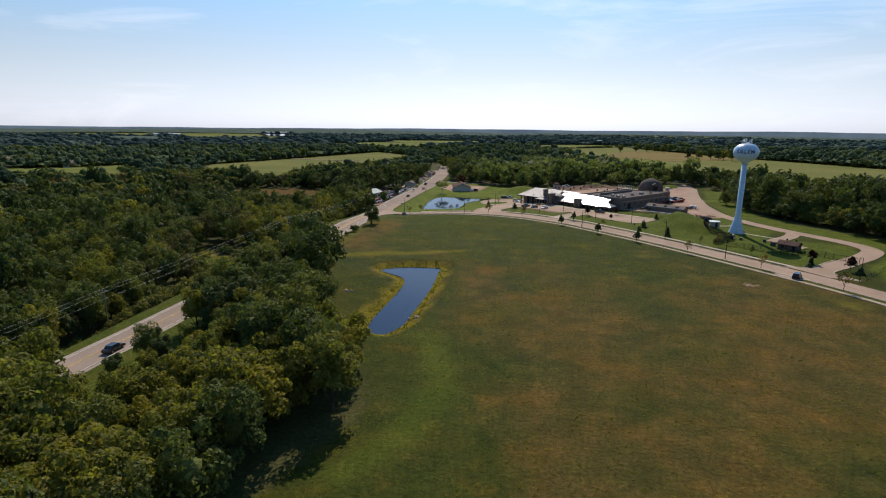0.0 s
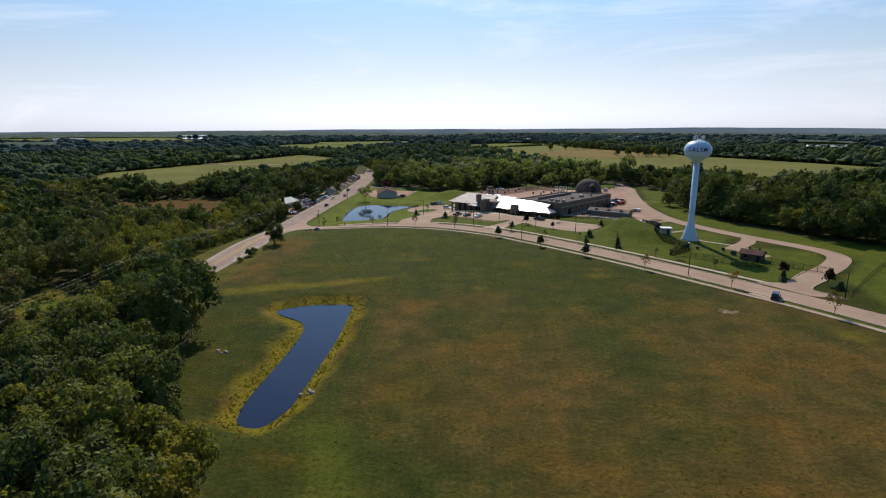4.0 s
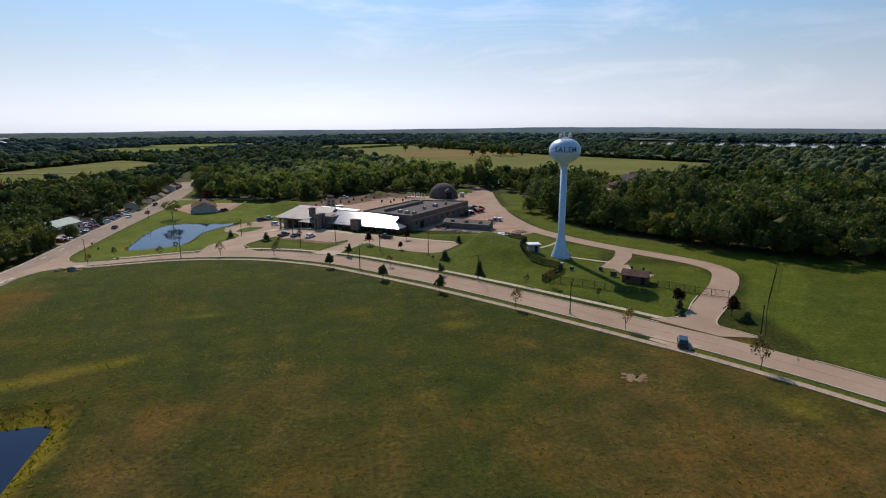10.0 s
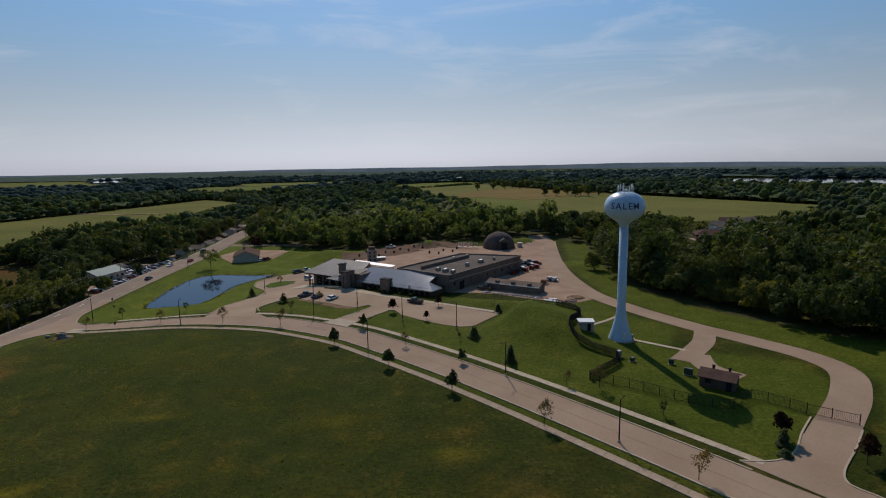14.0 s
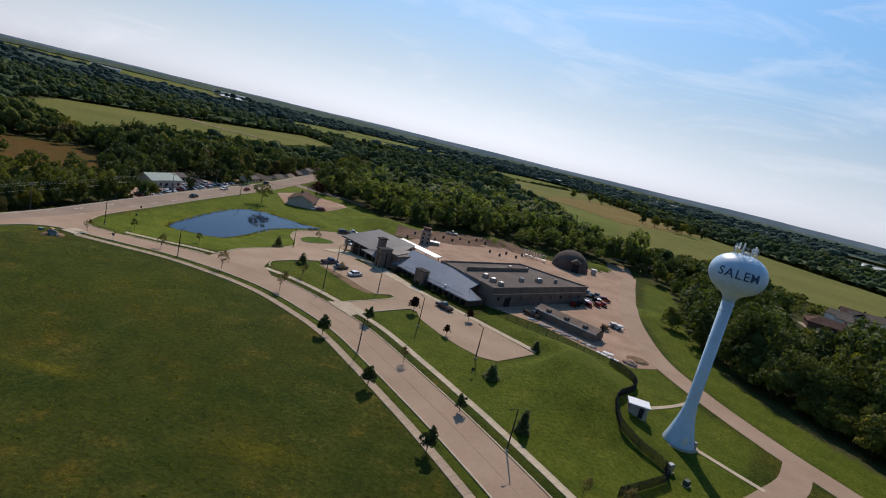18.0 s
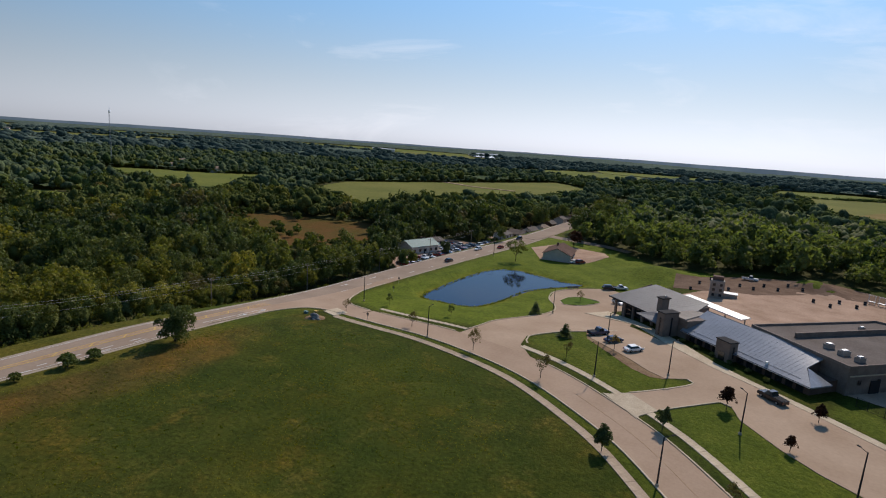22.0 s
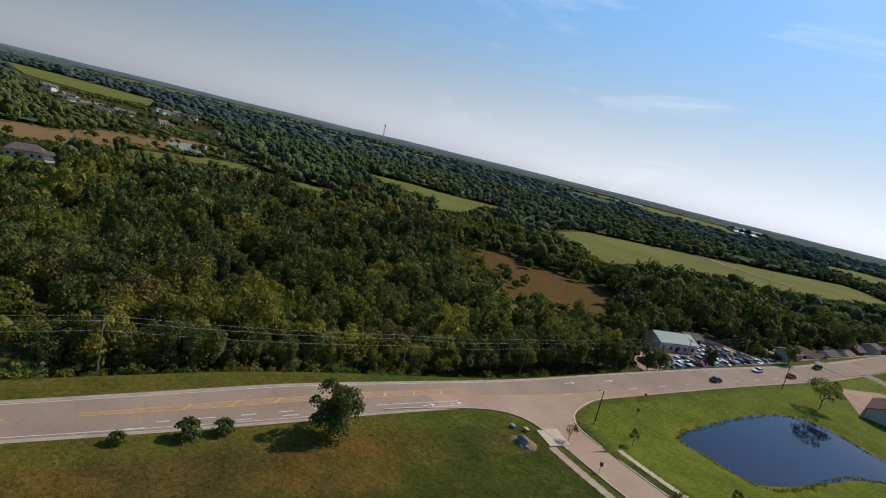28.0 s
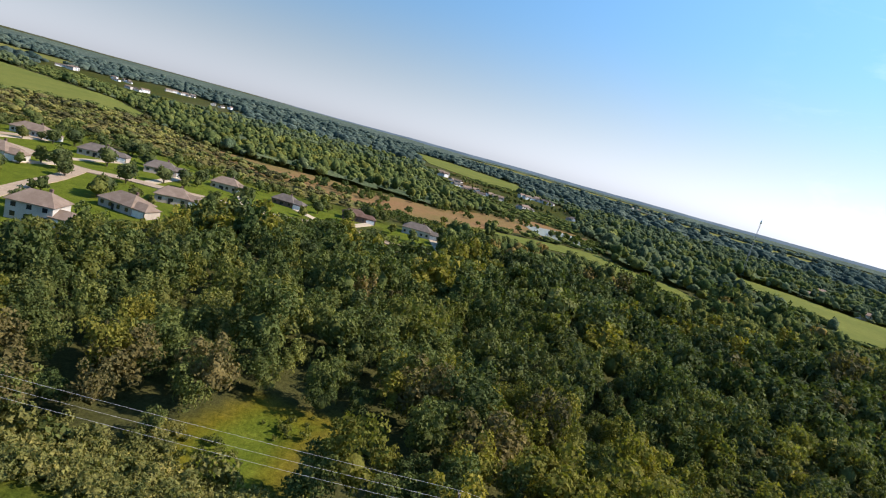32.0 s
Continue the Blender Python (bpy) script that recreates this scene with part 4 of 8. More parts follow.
strip("tower_spur", smooth_line([(111, 252), (106, 243.5), (99, 236), (94.5, 231.5)], 2), -2.6, 2.6, -0.3, 0.085, M_STREET, "tan concrete spur drive below the tower", "drive", True)
strip("house_apron", smooth_line([(100, 235), (98, 227), (101.5, 220.5)], 2), -2.6, 2.6, -0.3, 0.09, M_STREET, "tan concrete apron beside the pump house", "drive", True)
strip("tower_path", smooth_line([(89, 247.5), (94, 242.5), (98.5, 238)], 2), -0.6, 0.6, -0.2, 0.1, M_WALK, "narrow concrete path to the water tower", "pavement", True)
strip("shed_path", smooth_line([(80.5, 255.4), (82.4, 257.4), (85.5, 260.6), (88.9, 263.7), (92.7, 267.2), (96.5, 271)], 2), -0.5, 0.5, -0.2, 0.1, M_WALK, "narrow concrete path to the equipment shed", "pavement", True)
flat("gate_apron", [(q.x, q.y) for q in smooth_line([(97.6, 197.4), (92.4, 191.9), (88, 189.7), (82.4, 190.2)], 1.0)] + [(90, 177.8), (97.4, 175.2)] + [(q.x, q.y) for q in smooth_line([(95.2, 180), (93.7, 182.8), (95.6, 186.2), (102.6, 192.2)], 1.0)], 0.105, M_STREET, "tan concrete mouth of the service drive", "drive")
flat("crossing_slab", [(75.2, 179.6), (79, 173), (83.4, 174.4), (78, 181.4)], 0.1, M_PATH, "pale concrete pad beside the street", "pavement")
flat("crossing_drive", [(8.6, 272.6), (9.7, 273), (12.6, 276), (18.6, 271.8), (16.3, 267.6), (16.2, 266.2)], 0.15, M_WALK, "pale concrete drive crossing", "pavement")
flat("lot_neighbour", [(-64, 445), (-38, 440), (-32, 425), (-40, 404), (-56, 402), (-70, 425)], 0.06, M_GRAVEL, "pale gravel yard round the hall", "yard")
flat("road_side_lane", [(-78, 462), (-44, 457), (-30, 451), (-29, 457), (-44, 464), (-78, 470)], 0.06, M_HWY, "side lane behind the hall", "road")
flat("yard_farmhouse", [(188, 394), (222, 397), (246, 430), (236, 440), (212, 420), (190, 412)], 0.12, M_SHOULDER, "pale gravel yard round the farmhouse", "yard", 0.5)
flat("junk_lot", JUNK, 0.1, M_GRAVEL, "gravel lot crowded with cars", "yard", 0.6)
flat("town_ground", TOWN, 0.2, M_HWY, "pale paved yards of the village", "yard", 0.6, 8)
sub_road = smooth_line([(-300, -60), (-289, -18), (-281, 3), (-279, 14), (-269, 46), (-274, 66), (-275, 85), (-282, 100), (-298, 126), (-318, 146), (-312, 168), (-308, 186), (-314, 204)], 5)
strip("suburb_road", sub_road, -3.6, 3.6, -0.5, 0.35, M_PATH, "pale concrete road between the houses", "road", True)
strip("suburb_close", smooth_line([(-192, 70), (-207, 66), (-226, 61), (-244, 57), (-266, 50)], 5), -3.0, 3.0, -0.5, 0.36, M_PATH, "pale concrete close between the houses", "road", True)
strip("suburb_drive", smooth_line([(-284, -14), (-298, -16), (-318, -9)], 4), -2.6, 2.6, -0.5, 0.36, M_PATH, "pale concrete drive to a house", "road", True)
strip("track_west", smooth_line([(-398, 816), (-380, 826), (-340, 812), (-304, 797), (-250, 798)], 12), -3, 3, -0.5, 1.3, M_GRAVEL, "pale farm track across the crop field", "road", True)


def dash(name, line, off, wide, a, b, mat, on=0.0, pause=0.0):
    pts = sides(line, off)
    top = thing(name, (0, 0, 0), "worn painted line on the road", "road marking", kind="structure")
    run, seg, k = 0.0, [], 0
    for p, q in zip(pts, pts[1:]):
        if a <= run <= b:
            seg.append(p)
        run += (q - p).length
    fine = smooth_line(seg, 1.0)
    if not on:
        part("line", ribbon(fine, -wide / 2, wide / 2, 0.0, 0.09, height), mat, top)
        return
    i = 0
    while i + int(on) < len(fine):
        part("line", ribbon(fine[i:i + int(on) + 1], -wide / 2, wide / 2, 0.0, 0.09, height), mat, top)
        i += int(on + pause)


def median_w(y):
    return float(np.interp(y, [203, 220, 275], [-0.35, -1.0, -2.2]))


def median_e(y):
    return float(np.interp(y, [203, 220, 275], [0.15, 0.3, 0.15]))


strip("road_median", stretch(HWY, 703, 777), median_w, median_e, -0.2, 0.075, M_MEDIAN, "tan flush median between the lanes", "road", True)
dash("median_line", HWY, median_w, 0.16, 703, 777, M_YELLOW)
dash("median_line", HWY, median_e, 0.16, 703, 777, M_YELLOW)
dash("median_line", HWY, -0.28, 0.14, 430, 705, M_YELLOW)
dash("median_line", HWY, 0.08, 0.14, 430, 705, M_YELLOW)
dash("edge_line", HWY, lambda y: 0.35 - half(y), 0.12, 420, 1000, M_LINE)
dash("edge_line", HWY, lambda y: half(y) - 0.35, 0.12, 420, 748, M_LINE)
dash("turn_lane_line", HWY, 3.1, 0.16, 748, 774, M_LINE)
dash("turn_lane_line", HWY, 4.9, 0.14, 753, 773, M_LINE)
dash("turn_lane_line", HWY, 2.9, 0.2, 715, 746, M_LINE, 2, 3)
dash("lane_dashes", HWY, 2.7, 0.18, 800, 1000, M_LINE, 3, 8)
dash("lane_dashes", HWY, 4.1, 0.2, 712, 740, M_LINE, 2, 4)
dash("centre_line", near_street, 0.0, 0.12, 60, 330, M_MEDIAN)
chev = thing("hatching", (0, 0, 0), "worn yellow hatched median on the highway", "road marking", kind="structure")
for k in range(8):
    y = 220 + k * 6.6
    x = float(np.interp(y, [q.y for q in HWY], [q.x for q in HWY]))
    part("bar", ribbon([Vector((x + median_w(y), y + 0.9)), Vector((x + median_e(y), y - 0.6))], -0.13, 0.13, 0.0, 0.095, height), M_YELLOW, chev)
kerb(smooth_line([(-75.3, 250), (-75.4, 262), (-74.4, 273.4), (-71, 278.2), (-66, 279.1), (-59, 278.2)], 1.2), 0.0)
kerb(smooth_line([(-59, 287.4), (-67, 289.7), (-72.9, 295.6), (-77.6, 307), (-78.3, 320)], 1.2), 0.0)
kerb(smooth_line([(-29.3, 287), (-28.6, 293), (-28, 302), (-22.7, 316), (-21.2, 326), (-23.6, 334), (-29, 343), (-31, 353), (-27.4, 362)], 2.0), 0.0)
kerb(smooth_line([(-13, 287.5), (-15, 293), (-10.6, 302), (-4.6, 308), (0.6, 313)], 2.0), 0.0)
kerb(smooth_line([(-25, 343), (-24.5, 349), (-21, 353), (-14, 350), (-17, 341), (-22, 338)], 1.5, True), 0.0)
kerb(smooth_line([(20.7, 290.4), (21.9, 289.3), (20.9, 286.6), (16, 280), (12.6, 276)], 1.2), 0.0)
kerb(smooth_line([(18.6, 271.8), (20, 274), (25, 280.4), (27.4, 283.2), (29.3, 282.4)], 1.2), 0.0)
for k, (x, y) in enumerate(((-76.3, 259), (-77.0, 265.5), (-86.6, 308), (-86.2, 322))):
    a = thing("turn_arrow", (x, y, height(x, y)), "worn white turn arrow painted on the lane", "road marking", "lane arrows", kind="structure")
    part("shaft", boxed(0, 0, 0.0, 0.22, 2.4, 0.09), M_LINE, a)
    part("head", slab(bmesh.new(), [(-0.5, 1.2), (0.5, 1.2), (0, 2.4)], 0, 0.09), M_LINE, a)

# ---------------------------------------------------------------- trees
LOBES = 24


def crown_cloud(rng, rx, rz, n, size, quad=True, lobes=LOBES, droop=0.0):
    """Leaf clumps on the lobes of a crown, centred on nought: triangles or quads."""
    a = rng.uniform(0, 2 * np.pi, lobes)
    u = rng.uniform(-0.75, 1.0, lobes)
    rr = rng.uniform(0.45, 0.86, lobes)
    c = np.stack([np.cos(a) * np.sqrt(1 - u * u * 0.8) * rr * rx, np.sin(a) * np.sqrt(1 - u * u * 0.8) * rr * rx, u * rr * rz], 1)
    s = rng.uniform(0.20, 0.42, lobes)
    k = rng.integers(0, lobes, n)
    d = rng.normal(size=(n, 3))
    d /= np.linalg.norm(d, axis=1)[:, None]
    d[:, 2] = np.where(d[:, 2] < -0.35, -d[:, 2], d[:, 2])
    pos = c[k] + d * (s[k] * rng.uniform(0.72, 1.08, n))[:, None] * np.array([rx, rx, rz])
    nor = d + rng.normal(size=(n, 3)) * 0.45
    nor /= np.linalg.norm(nor, axis=1)[:, None]
    t1 = np.cross(nor, rng.normal(size=(n, 3)))
    t1 /= np.linalg.norm(t1, axis=1)[:, None]
    t2 = np.cross(nor, t1)
    sz = (size * rng.uniform(0.6, 1.35, n))[:, None]
    if quad:
        v = np.stack([pos - t1 * sz - t2 * sz * 0.7, pos + t1 * sz * 0.8 - t2 * sz, pos + t1 * sz + t2 * sz * 0.8 + nor * sz * 0.3, pos - t1 * sz * 0.7 + t2 * sz], 1)
        f = np.arange(n * 4).reshape(n, 4)
        f = np.concatenate([f[:, [0, 1, 2]], f[:, [0, 2, 3]]])
    else:
        v = np.stack([pos - t1 * sz - t2 * sz * 0.6, pos + t1 * sz - t2 * sz * 0.6, pos + t2 * sz * 1.1 + nor * sz * 0.25], 1)
        f = np.arange(n * 3).reshape(n, 3)
    return v.reshape(-1, 3), f


def lump(rng, rx, rz, sub, rough=0.22):
    """A small uneven solid: the dense heart of a crown or a far treetop."""
    bm = bmesh.new()
    bmesh.ops.create_icosphere(bm, subdivisions=sub, radius=1)
    v = np.array([q.co[:] for q in bm.verts])
    f = np.array([[q.index for q in g.verts] for g in bm.faces])
    bm.free()
    v = v * (1 + rng.uniform(-rough, rough, len(v)))[:, None] * np.array([rx, rx, rz])
    return v, f


def join(sets):
    vs, fs, k = [], [], 0
    for v, f in sets:
        vs.append(v)
        fs.append(f + k)
        k += len(v)
    return np.concatenate(vs), np.concatenate(fs)


def tree_kind(seed, h, rx, mat, n=1000, size=0.44, low=0.06, trunk=0.22, heart=0.46, cone=0.0):
    """Meshes of a broadleaf tree: trunk with limbs, crown of leaf clumps."""
    rng = np.random.default_rng(seed)
    rz = h * (1 - low) / 2
    cz = h * low + rz
    cv, cf = join([crown_cloud(rng, rx, rz, n, size, quad=False), lump(rng, rx * heart, rz * heart * 1.1, 2, 0.10)])
    cv[:, :2] *= (1 - cone * cv[:, 2:3] / rz).clip(0.3, 1.5)
    cv[:, 2] += cz
    crown = arrays("crown", cv, cf, mat)
    bm = bmesh.new()
    tube(bm, (0, 0, -0.3), (0.1, 0, cz * 0.75), trunk, trunk * 0.6, 7)
    for k in range(5):
        a = k * 1.3 + seed
        tube(bm, (0.05, 0, h * low * (0.8 + 0.12 * k)), (math.cos(a) * rx * 0.6, math.sin(a) * rx * 0.6, cz + rz * (0.1 * k - 0.1)), trunk * 0.4, trunk * 0.12, 5)
    me = bpy.data.meshes.new("trunk")
    bm.to_mesh(me)
    bm.free()
    me.materials.append(M_BARK)
    return me, crown


def plant(name, kind, x, y, label, category="tree", group="", scale=1.0, turn=0.0, tall=1.0):
    t = thing(name, (x, y, height(x, y)), label, category, group, turn)
    t.scale = (scale, scale, scale * tall)
    obj("trunk", kind[0], None, t)
    obj("crown", kind[1], None, t)
    return t


KINDS = [tree_kind(q, h, r, m, 3000, 0.265) for q, h, r, m in ((11, 12, 4.6, M_LEAF_BANK), (12, 13, 5.2, M_LEAF), (13, 10, 4.4, M_LEAF_GOLD), (14, 11, 4.0, M_LEAF_D), (15, 12, 5.0, M_LEAF_GOLD))]
WORDS = ["full green broadleaf tree", "wide dark green broadleaf tree", "yellowing broadleaf tree", "dense dark tree", "yellow-green rounded tree"]
rng = np.random.default_rng(5)


def scatter(poly, step, jitter=0.42):
    x0, x1 = min(p[0] for p in poly), max(p[0] for p in poly)
    y0, y1 = min(p[1] for p in poly), max(p[1] for p in poly)
    gx_, gy_ = np.meshgrid(np.arange(x0, x1, step), np.arange(y0, y1, step))
    x = gx_.ravel() + rng.uniform(-jitter, jitter, gx_.size) * step
    y = gy_.ravel() + rng.uniform(-jitter, jitter, gx_.size) * step
    k = inside(poly, x, y)
    return x[k], y[k]


# the wooded bank between highway and meadow
BANK = [(-71, -40), (-42, -40), (-41, 50), (-36, 64), (-29, 78), (-29, 92), (-41, 105), (-52, 121), (-59, 146), (-66, 164), (-71, 180)]
bx, by = scatter(BANK, 5.6)
for x, y in zip(bx, by):
    low = 0.52 if x < -57 and 70 < y < 95 else 0.8 if x < -48 and 55 < y < 100 else (0.75 if y > 150 else 1.0)
    # beyond y 98 shade and backlight are imitated by picking darker leaf kinds
    k = int(rng.choice(5, p=[0.10, 0.42, 0.07, 0.34, 0.07] if y > 98 else [0.28, 0.20, 0.22, 0.10, 0.20] if y > 75 else [0.15, 0.08, 0.36, 0.03, 0.38]))
    plant("tree", KINDS[k], x, y, WORDS[k] + " on the wooded bank", "tree", "trees on the bank", rng.uniform(0.85, 1.15) * low, rng.uniform(0, 360))
for x, y in ((-68, 61), (-66, 55), (-69, 50)):
    plant("tree", KINDS[0], x, y, "full green broadleaf tree beside the highway", "tree", "trees on the bank", 1.15, x * 17 % 360)
for k, y in enumerate(np.arange(108, 168, 4.6)):
    q = (1, 3, 0)[k % 3]
    plant("tree", KINDS[q], float(np.interp(y, [100, 170], [-69.5, -70.5])) + (k % 2) * 2.6, float(y), WORDS[q] + " beside the highway", "tree", "trees on the bank", 0.86 + 0.1 * (k % 3), k * 71 % 360)
# the front row of the woods across the highway, and of the wood behind the drive
for y in np.arange(-30, 345, 5.2):
    x = float(np.interp(y, [q.y for q in HWY], [q.x for q in HWY])) - 19.0 - rng.uniform(0, 4)
    if 158 < y < 192:
        continue
    k = int(rng.choice(5, p=[0.14, 0.42, 0.07, 0.30, 0.07]))
    if x < -84 and 128 < y < 203:
        continue
    plant("tree", KINDS[k], x, y, WORDS[k] + " at the edge of the woods", "tree", "trees along the highway", rng.uniform(0.62, 0.88), rng.uniform(0, 360))
edge = smooth_line([(140, 420), (135, 400), (123, 345), (120, 318), (121, 298), (128, 277), (135, 264), (143, 253), (151, 246), (160, 240), (190, 222), (270, 175)], 5.5)
for q in sides(edge, -4.5):
    k = int(rng.choice(5, p=[0.34, 0.22, 0.1, 0.26, 0.08]))
    plant("tree", KINDS[k], q.x, q.y, WORDS[k] + " at the edge of the wood", "tree", "trees behind the drive", rng.uniform(0.65, 1.0), rng.uniform(0, 360))

BUSHY = [tree_kind(76, 6.4, 4.4, M_LEAF_Y, 2300, 0.27, -0.06, 0.14, 0.5), tree_kind(77, 7.4, 4.8, M_LEAF_BANK, 2400, 0.28, -0.06, 0.14, 0.5), tree_kind(78, 9.6, 5.6, M_LEAF, 2600, 0.30, -0.04, 0.2, 0.5)]
BWORDS = ["low yellow-green rounded bush", "broad light green bush", "broad dark green bush"]
for k, (x, y) in enumerate(((110, 335), (116, 322), (118.5, 309), (119, 298), (123, 290), (127, 282), (131, 275), (134.8, 268), (139, 261), (143.6, 254.6), (148.6, 248.6), (154, 242.5), (160.6, 235), (167, 227.5), (174, 221), (182, 216), (191, 212), (201, 207))):
    q = (2, 0, 0, 1, 2, 0, 1, 0, 2, 0, 2, 2, 1, 0, 2, 0, 1, 2)[k]
    plant("bush", BUSHY[q], x, y, BWORDS[q] + " at the edge of the wood", "bush", "bushes behind the drive", 0.8 + 0.35 * ((k * 7) % 5) / 4, k * 67 % 360)
plant("tree", KINDS[0], -75, 67.5, "bright green tree between bank and highway", "tree", "trees on the bank", 1.15, 40)

for k, (x, y) in enumerate(((-66, 478), (-60, 486), (-68, 494), (-70, 508), (-63, 503), (-72, 522), (-65, 519), (-75, 538), (-68, 536), (-78, 553), (-71, 552), (-81, 570), (-74, 571), (-84, 588), (-77, 590), (-88, 608), (-92, 628), (-97, 650), (-101, 670), (-108, 690), (-112, 705), (-107, 712), (-52, 480), (-54, 496), (-44, 476), (-112, 500), (-104, 520), (-113, 548), (-109, 575))):
    q = (1, 3, 1, 0)[k % 4]
    plant("tree", KINDS[q], x, y, WORDS[q] + " along the village street", "tree", "trees along the village street", 0.95 + 0.12 * (k % 3), k * 59 % 360)

# the woods: leaf-clump trees near, plain treetops far off
PATH = [(0, 0), (2, 55), (9, 79), (28, 108), (41, 154), (27, 180), (-3, 203), (-40, 200)]
CLEAR = [OPEN, BANK, FIELD_E, FIELD_N, FIELD_W, FIELD_V, FIELD_S, FIELD_K, STRIP, SWAMP, BRUSHLAND, MARSH, SCRUB, CLEARING, SUBURB, JUNK, TOWN, LAKE, YARD_E, HOME_R, SUB_W, SUB_F]


def wooded(x, y, extra=0.0):
    ok = np.ones(len(x), bool)
    for c in CLEAR:
        ok &= ~inside(c, x, y)
    hx = np.interp(y, [q.y for q in HWY], [q.x for q in HWY])
    ok &= (np.abs(x - hx) > 19 + extra) | (y > 880)
    sx = np.interp(y, [0, 120, 300], [200, 120, 60])
    ok &= ~((y < 300) & (x > -36) & (x < sx + 60))
    return ok


def unhidden(x, y, h=9.0):
    """Keeps treetops from standing before the open ground that is seen over them."""
    ok = np.ones(len(x), bool)
    for cx, cy, polys in ((25, 130, (FIELD_E, FIELD_W, LAKE, YARD_E, HOME_R)), (-15, 200, (FIELD_V, FIELD_S, FIELD_K, STRIP, SWAMP, BRUSHLAND, SUBURB, MARSH, FIELD_W, TOWN, SUB_W, SUB_F))):
        for f in (0.06, 0.12, 0.18):
            for c in polys:
                ok &= ~inside(c, x + (x - cx) * f, y + (y - cy) * f)
    for f in (0.0, 0.06, 0.12, 0.18, 0.24):
        for c in (CLEARING, LOWSCRUB):
            ok &= ~inside(c, x + (x + 40) * f, y + (y - 200) * f)
    for f in (0.24, 0.30):
        for c in (SUB_W, SUB_F, FIELD_K):
            ok &= ~inside(c, x + (x + 30) * f, y + (y - 200) * f)
    for f in (0.06, 0.12, 0.18, 0.24, 0.30):
        ok &= ~inside(MARSH, x + (x + 30) * f, y + (y - 200) * f)
    for f in (0.06, 0.12, 0.18, 0.24):
        ok &= ~inside(SEEN_E, x + (x - 4) * f, y + (y - 62) * f)
        ok &= ~inside(FIELD_N, x + (x - 4) * f, y + (y - 62) * f)
    return ok


def away(x, y):
    return np.min([np.hypot(x - a, y - b) for a, b in PATH], axis=0)


def in_view(x, y):
    """The part of the country that the flight looks over."""
    a = np.degrees(np.arctan2(-x, y - 60))
    return (a > -62) & (a < 140)


def forest(name, protos, x, y, scale, label, mat, smooth=False):
    """Many trees joined in one mesh, from a few patterns."""
    z = terrain(x, y)
    vs, fs, tint, k = [], [], [], 0
    shade = np.clip(rng.normal(0, 0.42, len(x)) + 0.35 * np.sin(x * 0.043 + 2) * np.cos(y * 0.039), -1, 1)
    pick = rng.integers(0, len(protos), len(x))
    turn = rng.uniform(0, 2 * np.pi, len(x))
    for i, (pv, pf) in enumerate(protos):
        m = np.where(pick == i)[0]
        if not len(m):
            continue
        c, s = np.cos(turn[m])[:, None], np.sin(turn[m])[:, None]
        sc = scale[m][:, None]
        tall = rng.uniform(0.85, 1.2, (len(m), 1))
        X = (pv[None, :, 0] * c - pv[None, :, 1] * s) * sc + x[m][:, None]
        Y = (pv[None, :, 0] * s + pv[None, :, 1] * c) * sc + y[m][:, None]
        Z = pv[None, :, 2] * sc * tall + z[m][:, None]
        vs.append(np.stack([X, Y, Z], -1).reshape(-1, 3))
        f = pf[None] + (np.arange(len(m)) * len(pv))[:, None, None] + k
        fs.append(f.reshape(-1, 3))
        tint.append(np.repeat(shade[m], len(pv)))
        k += len(m) * len(pv)
    me = arrays(name, np.concatenate(vs), np.concatenate(fs), mat)
    me.attributes.new("tint", "FLOAT", "POINT").data.foreach_set("value", np.concatenate(tint).astype(np.float32))
    if smooth:
        me.polygons.foreach_set("use_smooth", np.ones(len(me.polygons), bool))
    return tagged(obj(name, me), label, "woods", kind="stuff")


def proto(seed, h, rx, n, size, low=0.12, core=1):
    """A crown of leaf triangles round a small dense heart."""
    r = np.random.default_rng(seed)
    rz = h * (1 - low) / 2
    hv, hf = lump(r, rx * 0.42, rz * 0.44, core, 0.2)
    hv[:, 2] -= rz * 0.18
    v, f = join([crown_cloud(r, rx, rz, n, size, quad=False, lobes=19), (hv, hf)])
    v[:, 2] += h * low + rz
    return v, f


def massed(seed, h, rx, lobes, fine, leaves, size, low=0.05):
    """A crown of rounded lobes round a core, with loose leaf sprays on its outline."""
    r = np.random.default_rng(seed)
    rz = h * (1 - low) / 2
    sets = [lump(r, rx * 0.66, rz * 0.74, fine, 0.13)]
    for k in range(lobes):
        a, u = k * 2.4 + r.uniform(-0.5, 0.5), r.uniform(-0.35, 0.8)
        q = r.uniform(0.34, 0.52)
        v, f = lump(r, rx * q, rz * q * r.uniform(0.75, 1.05), 1, 0.16)
        e = math.sqrt(1 - u * u * 0.8) * r.uniform(0.48, 0.62)
        sets.append((v + np.array([[math.cos(a) * e * rx, math.sin(a) * e * rx, u * rz * 0.62]]), f))
    if leaves:
        sets.append(crown_cloud(r, rx, rz, leaves, size, quad=False, lobes=9))
    v, f = join(sets)
    v[:, 2] += h * low + rz
    return v, f


def treetop(seed, h, rx, sub, rough=0.12):
    r = np.random.default_rng(seed)
    v, f = lump(r, rx, h * 0.5, sub, rough)
    v[:, 2] = np.maximum(v[:, 2], -h * 0.3) + h * 0.5
    keep = (v[f][:, :, 2].mean(1) > h * 0.25)
    return v, f[keep]


def lattice(x0, x1, y0, y1, step):
    return scatter([(x0, y0), (x1, y0), (x1, y1), (x0, y1)], step)


